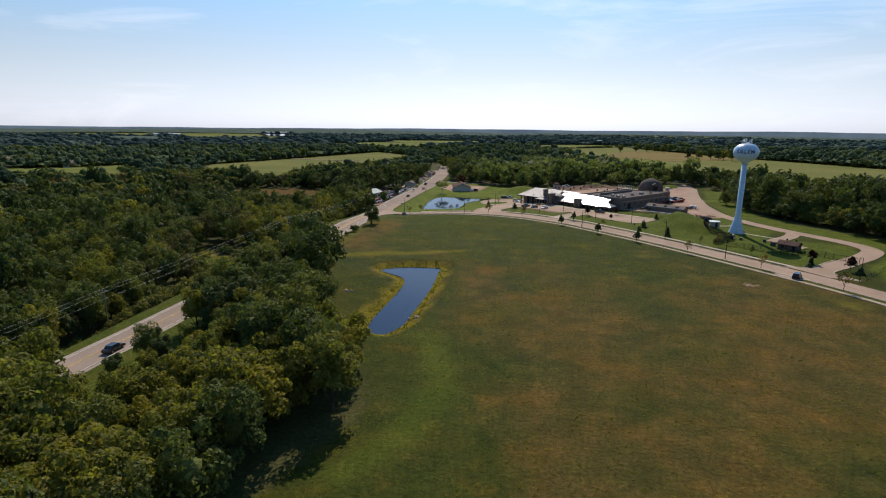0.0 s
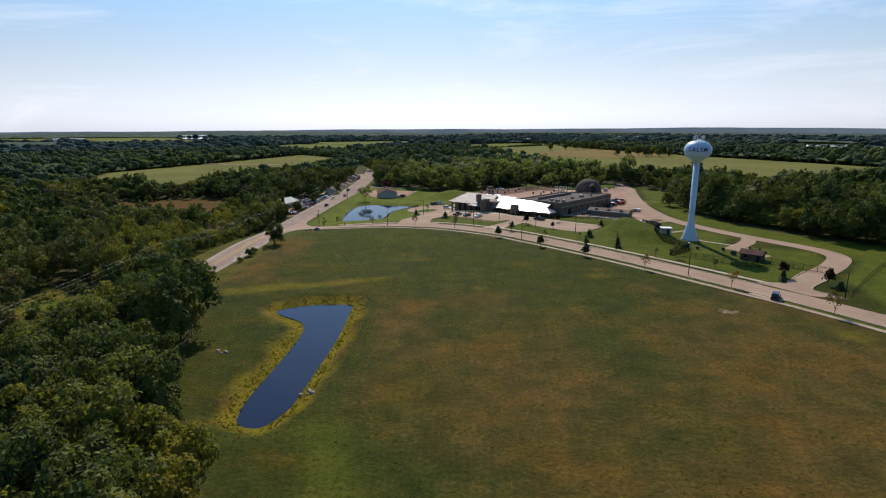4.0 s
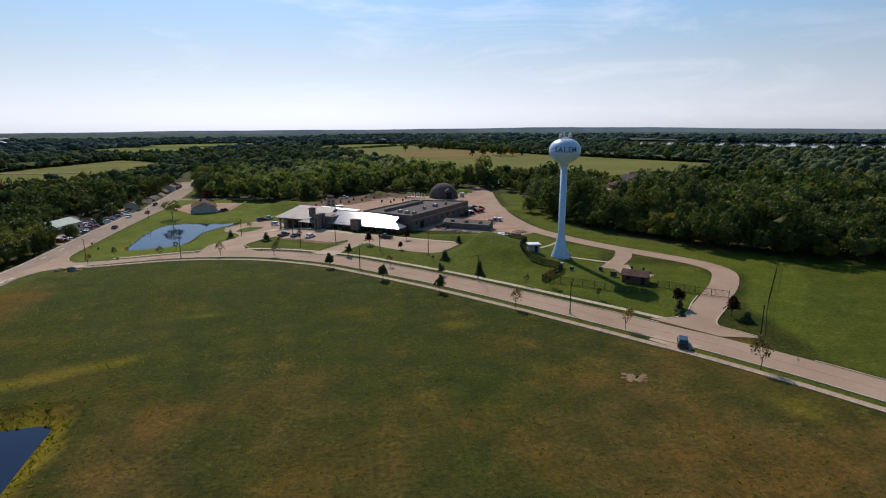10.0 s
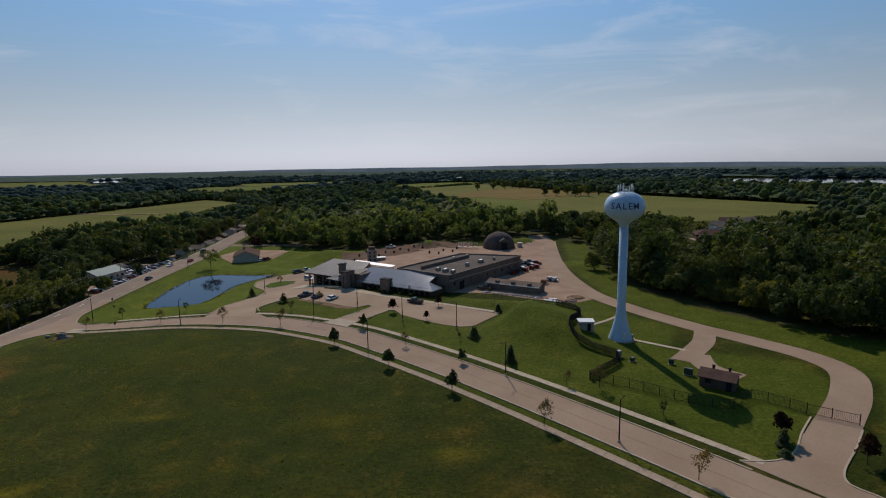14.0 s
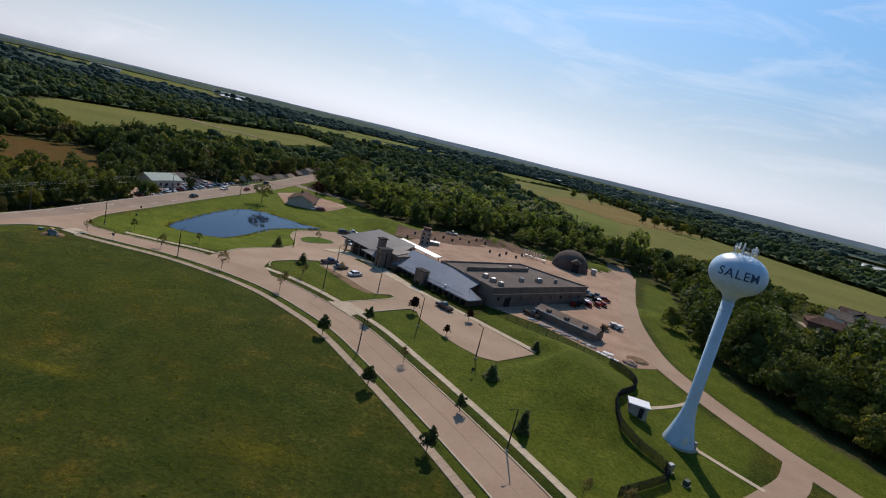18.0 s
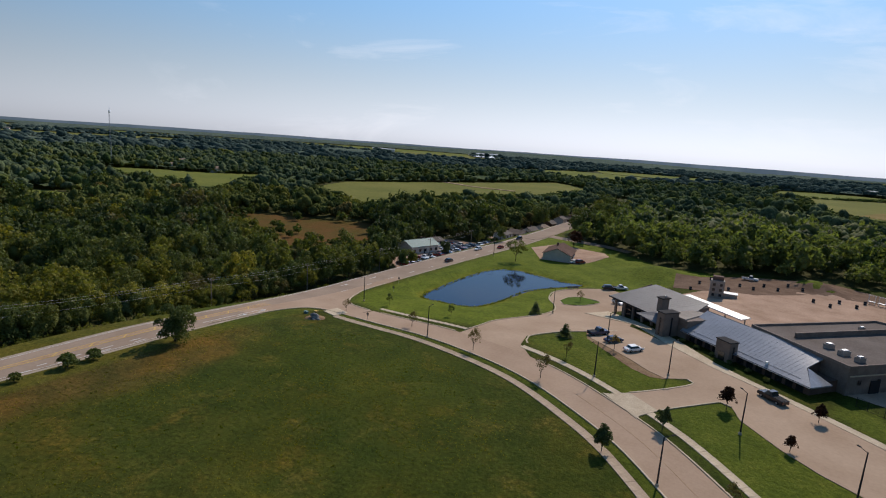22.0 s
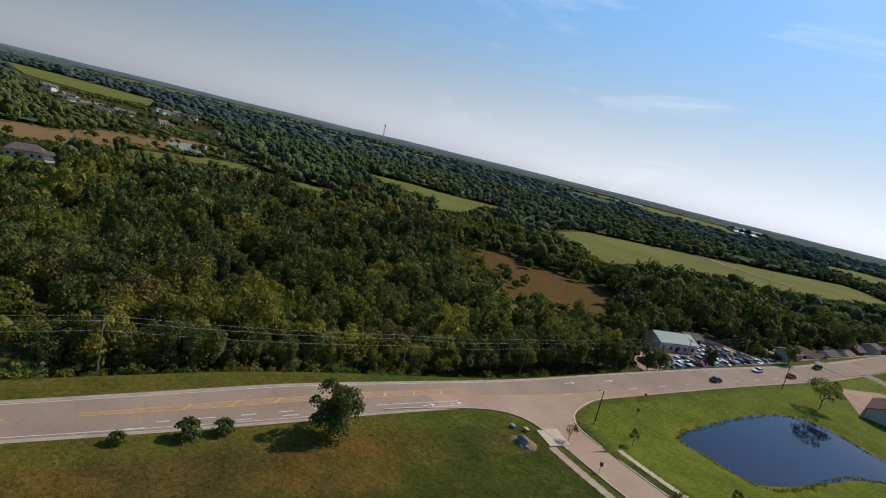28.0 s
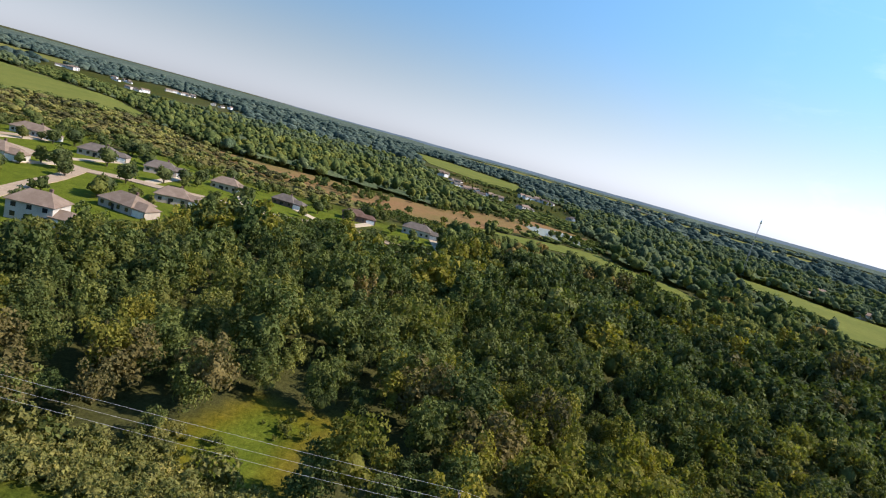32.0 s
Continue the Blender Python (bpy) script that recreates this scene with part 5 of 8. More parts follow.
wx, wy = lattice(-420, 420, -160, 620, 6.3)
d = away(wx, wy)
k = wooded(wx, wy) & in_view(wx, wy) & unhidden(wx, wy) & ((wx < -60) | (rng.random(len(wx)) < 0.9))
hue = 0.5 + 0.55 * (rng.random(len(wx)) - 0.5) + 0.42 * np.sin(wx * 0.061 + 1 + np.sin(wy * 0.05)) * np.cos(wy * 0.053 + np.sin(wx * 0.037))
# south-west woods: sunlight imitated by paler and yellower leaf colours
sunny = (wx < -92) & (wy < 225)
hue = np.where(sunny & (hue > 0.56) & (rng.random(len(wx)) < 0.55), 0.35, hue)
hue = np.where(sunny & (rng.random(len(wx)) < 0.2), 0.95, hue)
hue = np.where((wx < -92) & (wy >= 225) & (hue > 0.10) & (hue < 0.56) & (rng.random(len(wx)) < 0.38), 0.7, hue)
hue = np.where(wx > -60, 0.46 + 0.55 * (hue - 0.4), hue)
hue = np.where((wx > -60) & (hue > 0.56) & (hue < 0.88) & (rng.random(len(wx)) < 0.15), 0.95, hue)
# sunlit trees by the highway: brightness given through the yellow leaf colour
hue = np.where((wx < -92) & (wx > -150) & (wy > 215) & (wy < 350) & (rng.random(len(wx)) < 0.7 - (-92 - wx) / 110), 0.96, hue)
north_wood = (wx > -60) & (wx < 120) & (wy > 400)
close = k & (d < 118)
near = k & (d >= 118) & (d < 175)
mid = k & (d >= 175) & (d < 285)
midd = k & (d >= 285) & (d < 380)
P_CLOSE = [proto(s, h, r, 1500, 0.26, 0.06) for s, h, r in ((21, 11.5, 4.3), (22, 12.5, 4.0), (23, 10.5, 4.7), (24, 11.0, 4.4))]
P_NEAR = [proto(s, h, r, 900, 0.35, 0.06) for s, h, r in ((25, 11.5, 4.3), (26, 12.5, 4.0), (27, 10.5, 4.7), (28, 11.0, 4.4))]
P_MID = [proto(s, h, r, 330, 0.60, 0.06) for s, h, r in ((121, 11.5, 4.5), (122, 12.5, 4.1), (123, 10.5, 4.9), (124, 12.0, 4.6))]
P_BACK = [massed(s, h, r, 5, 1, 110, 0.65) for s, h, r in ((31, 11.5, 4.6), (32, 12.5, 4.2), (33, 10.5, 5.0), (34, 12.0, 4.8), (35, 9.5, 4.0))]
for sel, ps, massy in ((close, P_CLOSE, False), (near, P_NEAR, False), (mid, P_MID, False), (midd, P_BACK, True)):
    for name, lo, hi, mat, label in (("woods", -9, 0.10, M_LEAF_B, "thin brownish trees standing in the woods"), ("woods", 0.10, 0.56, M_LEAF, "dense green deciduous woods"), ("woods", 0.56, 0.88, M_LEAF_D, "dark green trees standing in the woods"), ("woods", 0.88, 9, M_LEAF_Y, "yellowing trees and trees yellowed in colour for sunlight in the woods")):
        s = sel & (hue >= lo) & (hue < hi) & ~north_wood
        forest(name, ps, wx[s], wy[s], np.where(wx[s] > -60, np.interp(wy[s], [300, 370], [1.25, 0.85]), 1.0) * (rng.lognormal(-0.20, 0.30, s.sum()) + 0.10 * np.sin(wx[s] * 0.09) * np.cos(wy[s] * 0.08)).clip(0.4, 1.4), label, {M_LEAF_B: M_CROWN_B, M_LEAF: M_CROWN, M_LEAF_D: M_CROWN_D, M_LEAF_Y: M_CROWN_Y}[mat] if massy else mat, massy)
    # the wood north of the yard takes the leaves paled for haze
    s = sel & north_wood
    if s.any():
        forest("woods", ps, wx[s], wy[s], rng.lognormal(-0.12, 0.30, s.sum()).clip(0.45, 1.4), "green wood behind the station yard, its colour paled for backlit haze", M_LEAF_VEIL, massy)
# low growth where the view passes over the woods' edge
low = wooded(wx, wy) & in_view(wx, wy) & ~unhidden(wx, wy) & (d < 420)
P_LOW = [proto(s, 3.4, 2.9, 80, 0.52, 0.02, 1) for s in (35, 36, 37)]
for lo, hi, mat, label in ((-9, 0.55, M_LEAF, "low green brush along the fields"), (0.55, 9, M_LEAF_Y, "low olive brush along the fields")):
    q = low & (hue >= lo) & (hue < hi)
    forest("brush", P_LOW, wx[q], wy[q], rng.uniform(0.6, 1.3, q.sum()), label, mat)
# far country: strips of farmland cut into the woods
farm = random.Random(8)
FARMS = []
for k in range(16):
    a, d = radians(farm.uniform(-58, 135)), farm.uniform(1250, 3600)
    fx_, fy_ = -math.sin(a) * d, 100 + math.cos(a) * d
    l, w, u = d * farm.uniform(0.06, 0.2), d * farm.uniform(0.05, 0.12), a + farm.uniform(-0.5, 0.5)
    c, s = math.cos(u), math.sin(u)
    FARMS.append([(fx_ + px * l * c - py * w * s, fy_ + px * l * s + py * w * c) for px, py in ((-1, -0.8), (-0.2, -1), (1, -0.9), (0.9, 0.8), (0.1, 1), (-0.9, 0.9))])
FARMS = [f for f in FARMS if not any(inside(c, [p[0] for p in f], [p[1] for p in f]).any() for c in (LAKE, FIELD_E, FIELD_N, FIELD_W, FIELD_S, FIELD_K, SWAMP, SUBURB, FIELD_V, SUB_W, SUB_F))]
for k, f in enumerate(FARMS):
    flat("field_far", f, 1.0, (M_CROP, M_CROPY)[k % 2], "pale distant farm field between woods", "field", 1.2, 80)
FARMS += FAR_WATER
CLEAR += FARMS


def farms_open(x, y):
    ok = np.ones(len(x), bool)
    for f in (0.04, 0.08):
        for c in FARMS:
            ok &= ~inside(c, x + x * f, y + (y - 150) * f)
    return ok


wx, wy = lattice(-1500, 1500, -1100, 1700, 10.6)
wx, wy = wx + rng.normal(0, 4, len(wx)), wy + rng.normal(0, 4, len(wx))
d = away(wx, wy)
thin = np.sin(wx * 0.021) * np.cos(wy * 0.019 + 1) + 0.7 * np.sin(wx * 0.047 + wy * 0.031)
k = wooded(wx, wy) & in_view(wx, wy) & unhidden(wx, wy) & farms_open(wx, wy) & (d >= 380) & (d < 1150) & (thin > -1.15)
low = wooded(wx, wy) & in_view(wx, wy) & ~(unhidden(wx, wy) & farms_open(wx, wy)) & (d >= 420) & (d < 1150)
forest("brush", [massed(s, 4.2, 6.5, 3, 1, 20, 0.7) for s in (38, 39)], wx[low], wy[low], rng.uniform(0.6, 1.3, low.sum()), "low brush along distant fields", M_CROWN, True)
size = rng.lognormal(-0.25, 0.28, len(wx)).clip(0.45, 1.3)
tops = [massed(s, h, r, 2, 1, 6, 0.8) for s, h, r in ((41, 12.0, 5.6), (42, 10.5, 6.2), (43, 13.0, 5.2), (44, 11.5, 6.6), (45, 10.0, 5.4), (46, 12.5, 6.0))]
hue = rng.random(len(wx)) + 0.3 * np.sin(wx * 0.013 + 1) * np.cos(wy * 0.011)
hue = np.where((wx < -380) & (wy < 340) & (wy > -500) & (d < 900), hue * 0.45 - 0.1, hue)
for lo, hi, mat in ((-9, -0.05, M_CROWN_Y), (-0.05, 0.22, M_CROWN), (0.22, 0.36, M_CROWN_D), (0.36, 9, M_CROWN_HAZE)):
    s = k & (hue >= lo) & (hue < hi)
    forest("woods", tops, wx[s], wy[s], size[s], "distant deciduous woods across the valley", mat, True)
wx, wy = lattice(-2900, 2900, -2200, 3000, 22)
wx, wy = wx + rng.normal(0, 9, len(wx)), wy + rng.normal(0, 9, len(wx))
d = away(wx, wy)
patch = np.sin(wx * 0.0031 + 2) * np.cos(wy * 0.0037) + 0.6 * np.sin(wx * 0.009 + wy * 0.006)
k = wooded(wx, wy) & in_view(wx, wy) & unhidden(wx, wy) & farms_open(wx, wy) & (d >= 1150) & (d < 2700) & (patch > -1.2)
size = rng.lognormal(-0.2, 0.3, len(wx)).clip(0.4, 1.5)
hue = rng.random(len(wx)) + 0.5 * np.sin(wx * 0.004 + 1) * np.cos(wy * 0.005)
far_tops = [treetop(s, h, r, 1, 0.2) for s, h, r in ((51, 11.0, 9), (52, 10, 10.5), (53, 12, 8), (54, 10.5, 9.5))]
forest("woods", far_tops, wx[k], wy[k], size[k], "far woods out to the horizon", M_FAR_HAZE, True)
for k, (x, y) in enumerate(((180, 1033), (200, 1040), (215, 1055), (226, 1046), (236, 1036), (212, 818), (224, 809), (246, 833), (243, 791), (254, 805), (259, 788), (277, 805), (150, 1010))):
    plant("hedge_tree", KINDS[(0, 1, 3)[k % 3]], x, y, "dark green tree in a row across the crop field", "tree", "row of field trees", 1.2, k * 77 % 360)

# the closed canopy of the far woods, under their single treetops
def canopy(name, x0, x1, y0, y1, step, near_, far_, lift, mat, label):
    mx, my = np.meshgrid(np.arange(x0, x1, step), np.arange(y0, y1, step))
    x, y = (mx + rng.normal(0, step * 0.22, mx.shape)).ravel(), (my + rng.normal(0, step * 0.22, mx.shape)).ravel()
    z = terrain(x, y) + lift + 1.4 * np.sin(x * 0.011 + 2 * np.sin(y * 0.004)) * np.cos(y * 0.013) + rng.normal(0, lift * 0.24, x.shape)
    dd = away(x, y)
    ok = wooded(x, y) & unhidden(x, y) & farms_open(x, y) & in_view(x, y) & (dd > near_) & (dd < far_)
    ci = np.arange(x.size).reshape(mx.shape)
    cq = np.stack([ci[:-1, :-1], ci[:-1, 1:], ci[1:, 1:], ci[1:, :-1]], -1).reshape(-1, 4)
    cq = cq[ok[cq].all(1)]
    used, back = np.unique(cq, return_inverse=True)
    me = arrays(name, np.stack([x, y, z], 1)[used], back.reshape(-1, 4), mat)
    me.polygons.foreach_set("use_smooth", np.ones(len(cq), bool))
    tagged(obj(name, me), label, "woods", kind="stuff")


# both sheets carry the haze tint in their leaf colour
canopy("far_canopy", -4700, 4701, -3500, 4801, 32.0, 1130, 4600, 4.6, M_FAR_HAZE, "blue-green woodland canopy out to the horizon, haze put into its colour")
canopy("mid_canopy", -1260, 1261, -1060, 1460, 13.0, 375, 1160, 3.6, M_CROWN_HAZE, "closed canopy of the woods across the valley")

# the hills at the horizon, far behind everything: haze put into a self-lit colour
m_hill, hn, hl, hp = nodes_of("glowing_haze_hills")
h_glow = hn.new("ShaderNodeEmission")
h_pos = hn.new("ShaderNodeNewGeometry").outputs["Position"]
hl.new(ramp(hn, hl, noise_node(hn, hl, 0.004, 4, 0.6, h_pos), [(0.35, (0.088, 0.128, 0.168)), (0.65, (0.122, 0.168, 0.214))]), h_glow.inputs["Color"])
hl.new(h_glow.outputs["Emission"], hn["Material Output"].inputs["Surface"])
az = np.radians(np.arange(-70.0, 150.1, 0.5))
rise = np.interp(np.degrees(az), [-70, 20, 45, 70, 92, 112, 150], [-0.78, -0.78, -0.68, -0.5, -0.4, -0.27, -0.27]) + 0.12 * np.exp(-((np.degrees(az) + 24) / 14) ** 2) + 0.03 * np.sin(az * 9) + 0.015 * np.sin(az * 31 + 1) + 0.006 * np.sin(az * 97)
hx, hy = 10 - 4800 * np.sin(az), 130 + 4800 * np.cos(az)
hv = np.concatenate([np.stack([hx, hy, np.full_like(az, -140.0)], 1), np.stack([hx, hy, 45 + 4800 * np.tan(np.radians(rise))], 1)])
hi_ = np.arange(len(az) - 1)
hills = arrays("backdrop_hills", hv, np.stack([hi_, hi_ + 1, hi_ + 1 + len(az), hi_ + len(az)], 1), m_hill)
tagged(obj("backdrop_hills", hills), "glowing backdrop of wooded hills with the blue haze in its colour", "hills", kind="structure")


# ---------------------------------------------------------------- water tower
def water_tower(x, y):
    t = thing("water_tower", (x, y, 0), "pale blue steel pedestal water tower with a lettered tank", "water tower")
    part("footing", lathe(bmesh.new(), [(3.6, -0.3), (3.6, 0.18), (3.5, 0.22)], 40), M_WALK, t, "round concrete footing")
    part("pedestal", lathe(bmesh.new(), [(3.0, 0.2), (2.95, 0.4), (2.35, 2.2), (1.75, 4.4), (1.35, 6.2), (1.15, 7.6), (1.08, 8.2), (1.04, 28.9)], 36), M_TANK, t)
    for z in (9.0, 15.2, 21.4, 26.8):
        part("weld_ring", lathe(bmesh.new(), [(1.125, z), (1.14, z + 0.05), (1.125, z + 0.1)], 36), M_TANK, t)
    prof = [(1.04, 28.7), (1.14, 29.2), (1.55, 29.75), (2.3, 30.3)]
    for k in range(15):
        a = -0.99 + k * (math.pi / 2 + 0.99) / 14
        prof.append((4.85 * math.cos(a) ** 0.86 if math.cos(a) > 0 else 0.05, 33.7 + 3.65 * math.sin(a)))
    prof[-1] = (0.3, 37.37)
    tank = part("tank", lathe(bmesh.new(), prof, 56), M_TANK, t)
    part("hatch", lathe(bmesh.new(), [(0.7, 37.1), (0.7, 37.7), (0.55, 37.8)], 16), M_WHITE, tank)
    for k in range(12):
        a = k * math.pi / 6
        part("rail_post", tube(bmesh.new(), (2.0 * math.cos(a), 2.0 * math.sin(a), 37.0), (2.0 * math.cos(a), 2.0 * math.sin(a), 38.5), 0.04, 0.04, 5), M_STEEL, tank)
        b = (k + 1) * math.pi / 6
        part("rail", tube(bmesh.new(), (2.0 * math.cos(a), 2.0 * math.sin(a), 38.45), (2.0 * math.cos(b), 2.0 * math.sin(b), 38.45), 0.03, 0.03, 5), M_STEEL, tank)
    for k, (ax, ay, h) in enumerate(((1.7, 0.4, 39.2), (-1.5, 0.8, 39.0), (0.3, -1.8, 38.9), (0.2, 1.7, 39.3), (-1.1, -1.3, 38.9), (1.3, -1.2, 39.0), (-0.6, 1.7, 39.2))):
        bm = bmesh.new()
        tube(bm, (ax, ay, 37.2), (ax, ay, h), 0.05, 0.04, 6)
        box(bm, ax, ay, h - 1.3, 0.3, 0.22, 1.2, k * 50)
        part("antenna", bm, M_WHITE, tank, "white panel antenna on a short mast")
    door = part("door", boxed(0, -2.62, 0.3, 1.0, 0.3, 2.1, bevel=0.03), M_WHITE, t, "white steel access door")
    part("handle", boxed(0.35, -2.8, 1.3, 0.06, 0.08, 0.25), M_STEEL, door)
    part("ladder_box", boxed(2.6, -1.2, 0.2, 0.6, 0.5, 1.3, bevel=0.03), M_STEEL, t, "steel equipment cabinet at the foot")
    # lettering wrapped on the tank, facing the meadow
    for k, ch in enumerate("SALEM"):
        cu = bpy.data.curves.new("glyph", "FONT")
        cu.body, cu.size, cu.extrude, cu.align_x, cu.align_y, cu.offset = ch, 2.15, 0.02, "CENTER", "CENTER", 0.014
        tmp = bpy.data.objects.new("glyph", cu)
        me = bpy.data.meshes.new_from_object(tmp)
        bpy.data.objects.remove(tmp)
        bm = bmesh.new()
        bm.from_mesh(me)
        bmesh.ops.triangulate(bm, faces=bm.faces[:])
        for _ in range(3):
            bmesh.ops.subdivide_edges(bm, edges=[e for e in bm.edges if e.calc_length() > 0.3], cuts=1)
            bmesh.ops.triangulate(bm, faces=bm.faces[:])
        mid = radians(-112) + (-0.60, -0.30, 0.0, 0.27, 0.57)[k]
        for v in bm.verts:
            gx_, gz_, o = v.co.x, 34.05 + v.co.y, v.co.z
            s = max(-0.99, min(0.99, (gz_ - 33.7) / 3.65))
            r = 4.85 * math.cos(math.asin(s)) ** 0.86 + 0.05 + o
            a = mid + gx_ / 4.85
            v.co = (r * math.cos(a), r * math.sin(a), gz_)
        part("letter", bm, M_LETTER, tank, "dark navy painted letter " + ch)
    return t


water_tower(86.6, 248.0)

# ---------------------------------------------------------------- station
def at_ground(x, y):
    return (x, y, height(x, y))


def prism(bm, pts3a, pts3b):
    """A solid between two outlines of as many points."""
    a, b = [bm.verts.new(p) for p in pts3a], [bm.verts.new(p) for p in pts3b]
    n = len(a)
    bm.faces.new(a[::-1])
    bm.faces.new(b)
    for i in range(n):
        bm.faces.new((a[i], a[(i + 1) % n], b[(i + 1) % n], b[i]))
    bmesh.ops.recalc_face_normals(bm, faces=bm.faces)
    return bm


def sheet(pts, thick=0.25):
    """A sloping plate on its top outline."""
    return prism(bmesh.new(), [(x, y, z - thick) for x, y, z in pts], pts)


def ribs(parent, a, b, c, d, every, mat, name="seam"):
    """Standing seams on a four-cornered roof plane: from edge a-b up to edge d-c."""
    a, b, c, d = (Vector(p) for p in (a, b, c, d))
    n = max(2, int((b - a).length / every))
    for k in range(n + 1):
        t = k / n
        bm = bmesh.new()
        p, q = a.lerp(b, t) + Vector((0, 0, 0.03)), d.lerp(c, t) + Vector((0, 0, 0.03))
        tube(bm, p, q, 0.014, 0.014, 4)
        part(name, bm, mat, parent)


def window(parent, cx, cy, cz, w, h, turn, name="window"):
    """A framed pane standing proud of a wall; turn: the way the wall faces."""
    f = part(name, bmesh.new(), M_DARK, parent)
    bm = bmesh.new()
    for sx, sz, ww, hh in ((0, h / 2, w + 0.16, 0.08), (0, -h / 2, w + 0.16, 0.08), (-w / 2, 0, 0.08, h), (w / 2, 0, 0.08, h)):
        box(bm, sx, 0, sz - hh / 2, ww, 0.12, hh)
    bm.transform(pose(cx, cy, cz, 0, 0, turn))
    bm.to_mesh(f.data)
    bm.free()
    g = boxed(0, 0, -h / 2, w, 0.06, h)
    g.transform(pose(cx, cy, cz, 0, 0, turn))
    part("pane", g, M_GLASS, f)


# local frame: x along the front from the west end, y back into the plot
ST = thing("fire_station", (-4, 328, 0), "long tan block fire station with grey metal roofs and towers", "fire station", turn=-36.87)


def bays(parent, x0, x1, y, z0, z1, n, name="bay_door"):
    for k in range(n):
        x = x0 + (x1 - x0) * (k + 0.5) / n
        w = (x1 - x0) / n * 0.78
        d = part(name, boxed(x, y, z0, w, 0.12, z1 - z0, bevel=0.02), M_DARK, parent, "dark sectional bay door")
        for j in range(3):
            part("pane", boxed(x, y - 0.08, z0 + (z1 - z0) * (0.25 + 0.25 * j), w * 0.8, 0.04, 0.35), M_GLASS, d)


# west hall: a shallow slope over deep bays, on lower ground
part("west_hall", prism(bmesh.new(), [(-4.5, 6.2, -4.6), (-4.5, 16.6, -4.6), (-4.5, 16.6, 5.7), (-4.5, 6.2, 3.2)], [(16.5, 6.2, -4.6), (16.5, 16.6, -4.6), (16.5, 16.6, 5.7), (16.5, 6.2, 3.2)]), M_STONE, ST, "block walls of the vehicle hall")
bays(ST, -3.5, 14.5, 6.1, -2.8, 2.2, 5)
for k in range(5):
    part("column", boxed(-4.6 + k * 3.7, 4.0, -4.4, 0.6, 0.6, 7.1, bevel=0.04), M_STONE, ST, "square block canopy column")
wr = [(-6.8, 3.0, 2.7), (10.0, 3.0, 2.7), (17.4, 10.8, 4.61), (15.5, 17.3, 6.2), (-4.2, 17.3, 6.2)]
west_roof = part("west_roof", sheet(wr, 0.3), M_FLATMETAL, ST, "grey standing-seam metal roof")
ribs(west_roof, (-5.5, 3.1, 2.72), (9.6, 3.1, 2.72), (14.9, 17.2, 6.18), (-4.0, 17.2, 6.18), 1.1, M_FLATMETAL)
part("fascia", boxed(1.6, 2.95, 2.32, 16.8, 0.1, 0.36), M_DARK, ST, "dark eave fascia")
part("roof_end", prism(bmesh.new(), [(-5.6, 3.4, 2.0), (-5.6, 17.0, 5.2), (-5.6, 17.0, 5.95), (-5.6, 3.4, 2.65)], [(-5.45, 3.4, 2.0), (-5.45, 17.0, 5.2), (-5.45, 17.0, 5.95), (-5.45, 3.4, 2.65)]), M_DARKWALL, ST, "dark gable end panel")
# low link with a white membrane roof between the halls
part("link", slab(bmesh.new(), [(17.0, 3.4), (22.6, 3.4), (22.6, 14.0), (15.0, 14.0)], -4, 4.5), M_STONE, ST, "low link block between the halls")
part("link_roof", slab(bmesh.new(), [(16.6, 3.2), (22.0, 3.2), (19.0, 13.0), (15.6, 13.0)], 4.51, 4.8), M_PALEBLOCK, ST, "grey membrane roof")
part("white_canopy", sheet([(5.6, 17.5, 5.6), (25.6, 17.5, 5.2), (25.6, 20.8, 5.4), (5.6, 20.8, 5.8)]), M_WHITE, ST, "long white rear canopy roof")
for k in range(4):
    part("canopy_post", boxed(6.6 + k * 6.0, 20.2, -5, 0.25, 0.25, 10.2), M_STEEL, ST)
stair = part("stair_tower", boxed(18.75, 0.8, -3.6, 2.5, 4.6, 9.4, bevel=0.04), M_STONE, ST, "tall grey block stair tower")
part("cap", boxed(18.75, 0.8, 5.82, 2.8, 4.9, 0.22, bevel=0.03), M_DARK, stair)
window(stair, 20.02, 0.9, 2.4, 0.35, 4.6, 90, "slit_window")
window(stair, 18.75, -1.52, 2.4, 0.35, 4.2, 0, "slit_window")
flue = part("chimney_tower", boxed(11.6, 5.6, 3.6, 1.7, 2.4, 3.5, bevel=0.03), M_STONE, ST, "square block chimney tower")
part("cap", boxed(11.6, 5.6, 7.12, 2.3, 3.0, 0.28, bevel=0.03), M_DARK, flue)
part("flue_pipe", tube(bmesh.new(), (11.9, 5.9, 7.3), (11.9, 5.9, 7.9), 0.16, 0.16, 8), M_STEEL, flue)
part("entry_roof", sheet([(7.6, 0.6, 2.2), (17.6, -0.6, 2.2), (17.6, 3.6, 3.4), (11.0, 3.4, 3.4)]), M_FLATMETAL, ST, "low metal entry roof beside the stair tower")
# east hall: a broad slope with a cut gable and a small hipped skirt
part("east_hall", boxed(38.0, 9.2, -3.5, 32.0, 11.0, 5.9), M_DARKWALL, ST, "brown brick office hall")
er = [(21.7, 2.4, 2.2), (55.0, 2.4, 2.2), (50.3, 7.4, 3.87), (50.3, 13.0, 5.7), (19.2, 12.9, 5.7)]
east_roof = part("east_roof", sheet(er, 0.28), M_METAL, ST, "broad grey standing-seam roof with a cut gable")
ribs(east_roof, (22.4, 2.5, 2.22), (49.6, 2.5, 2.22), (49.9, 12.9, 5.68), (19.9, 12.8, 5.68), 0.95, M_METAL)
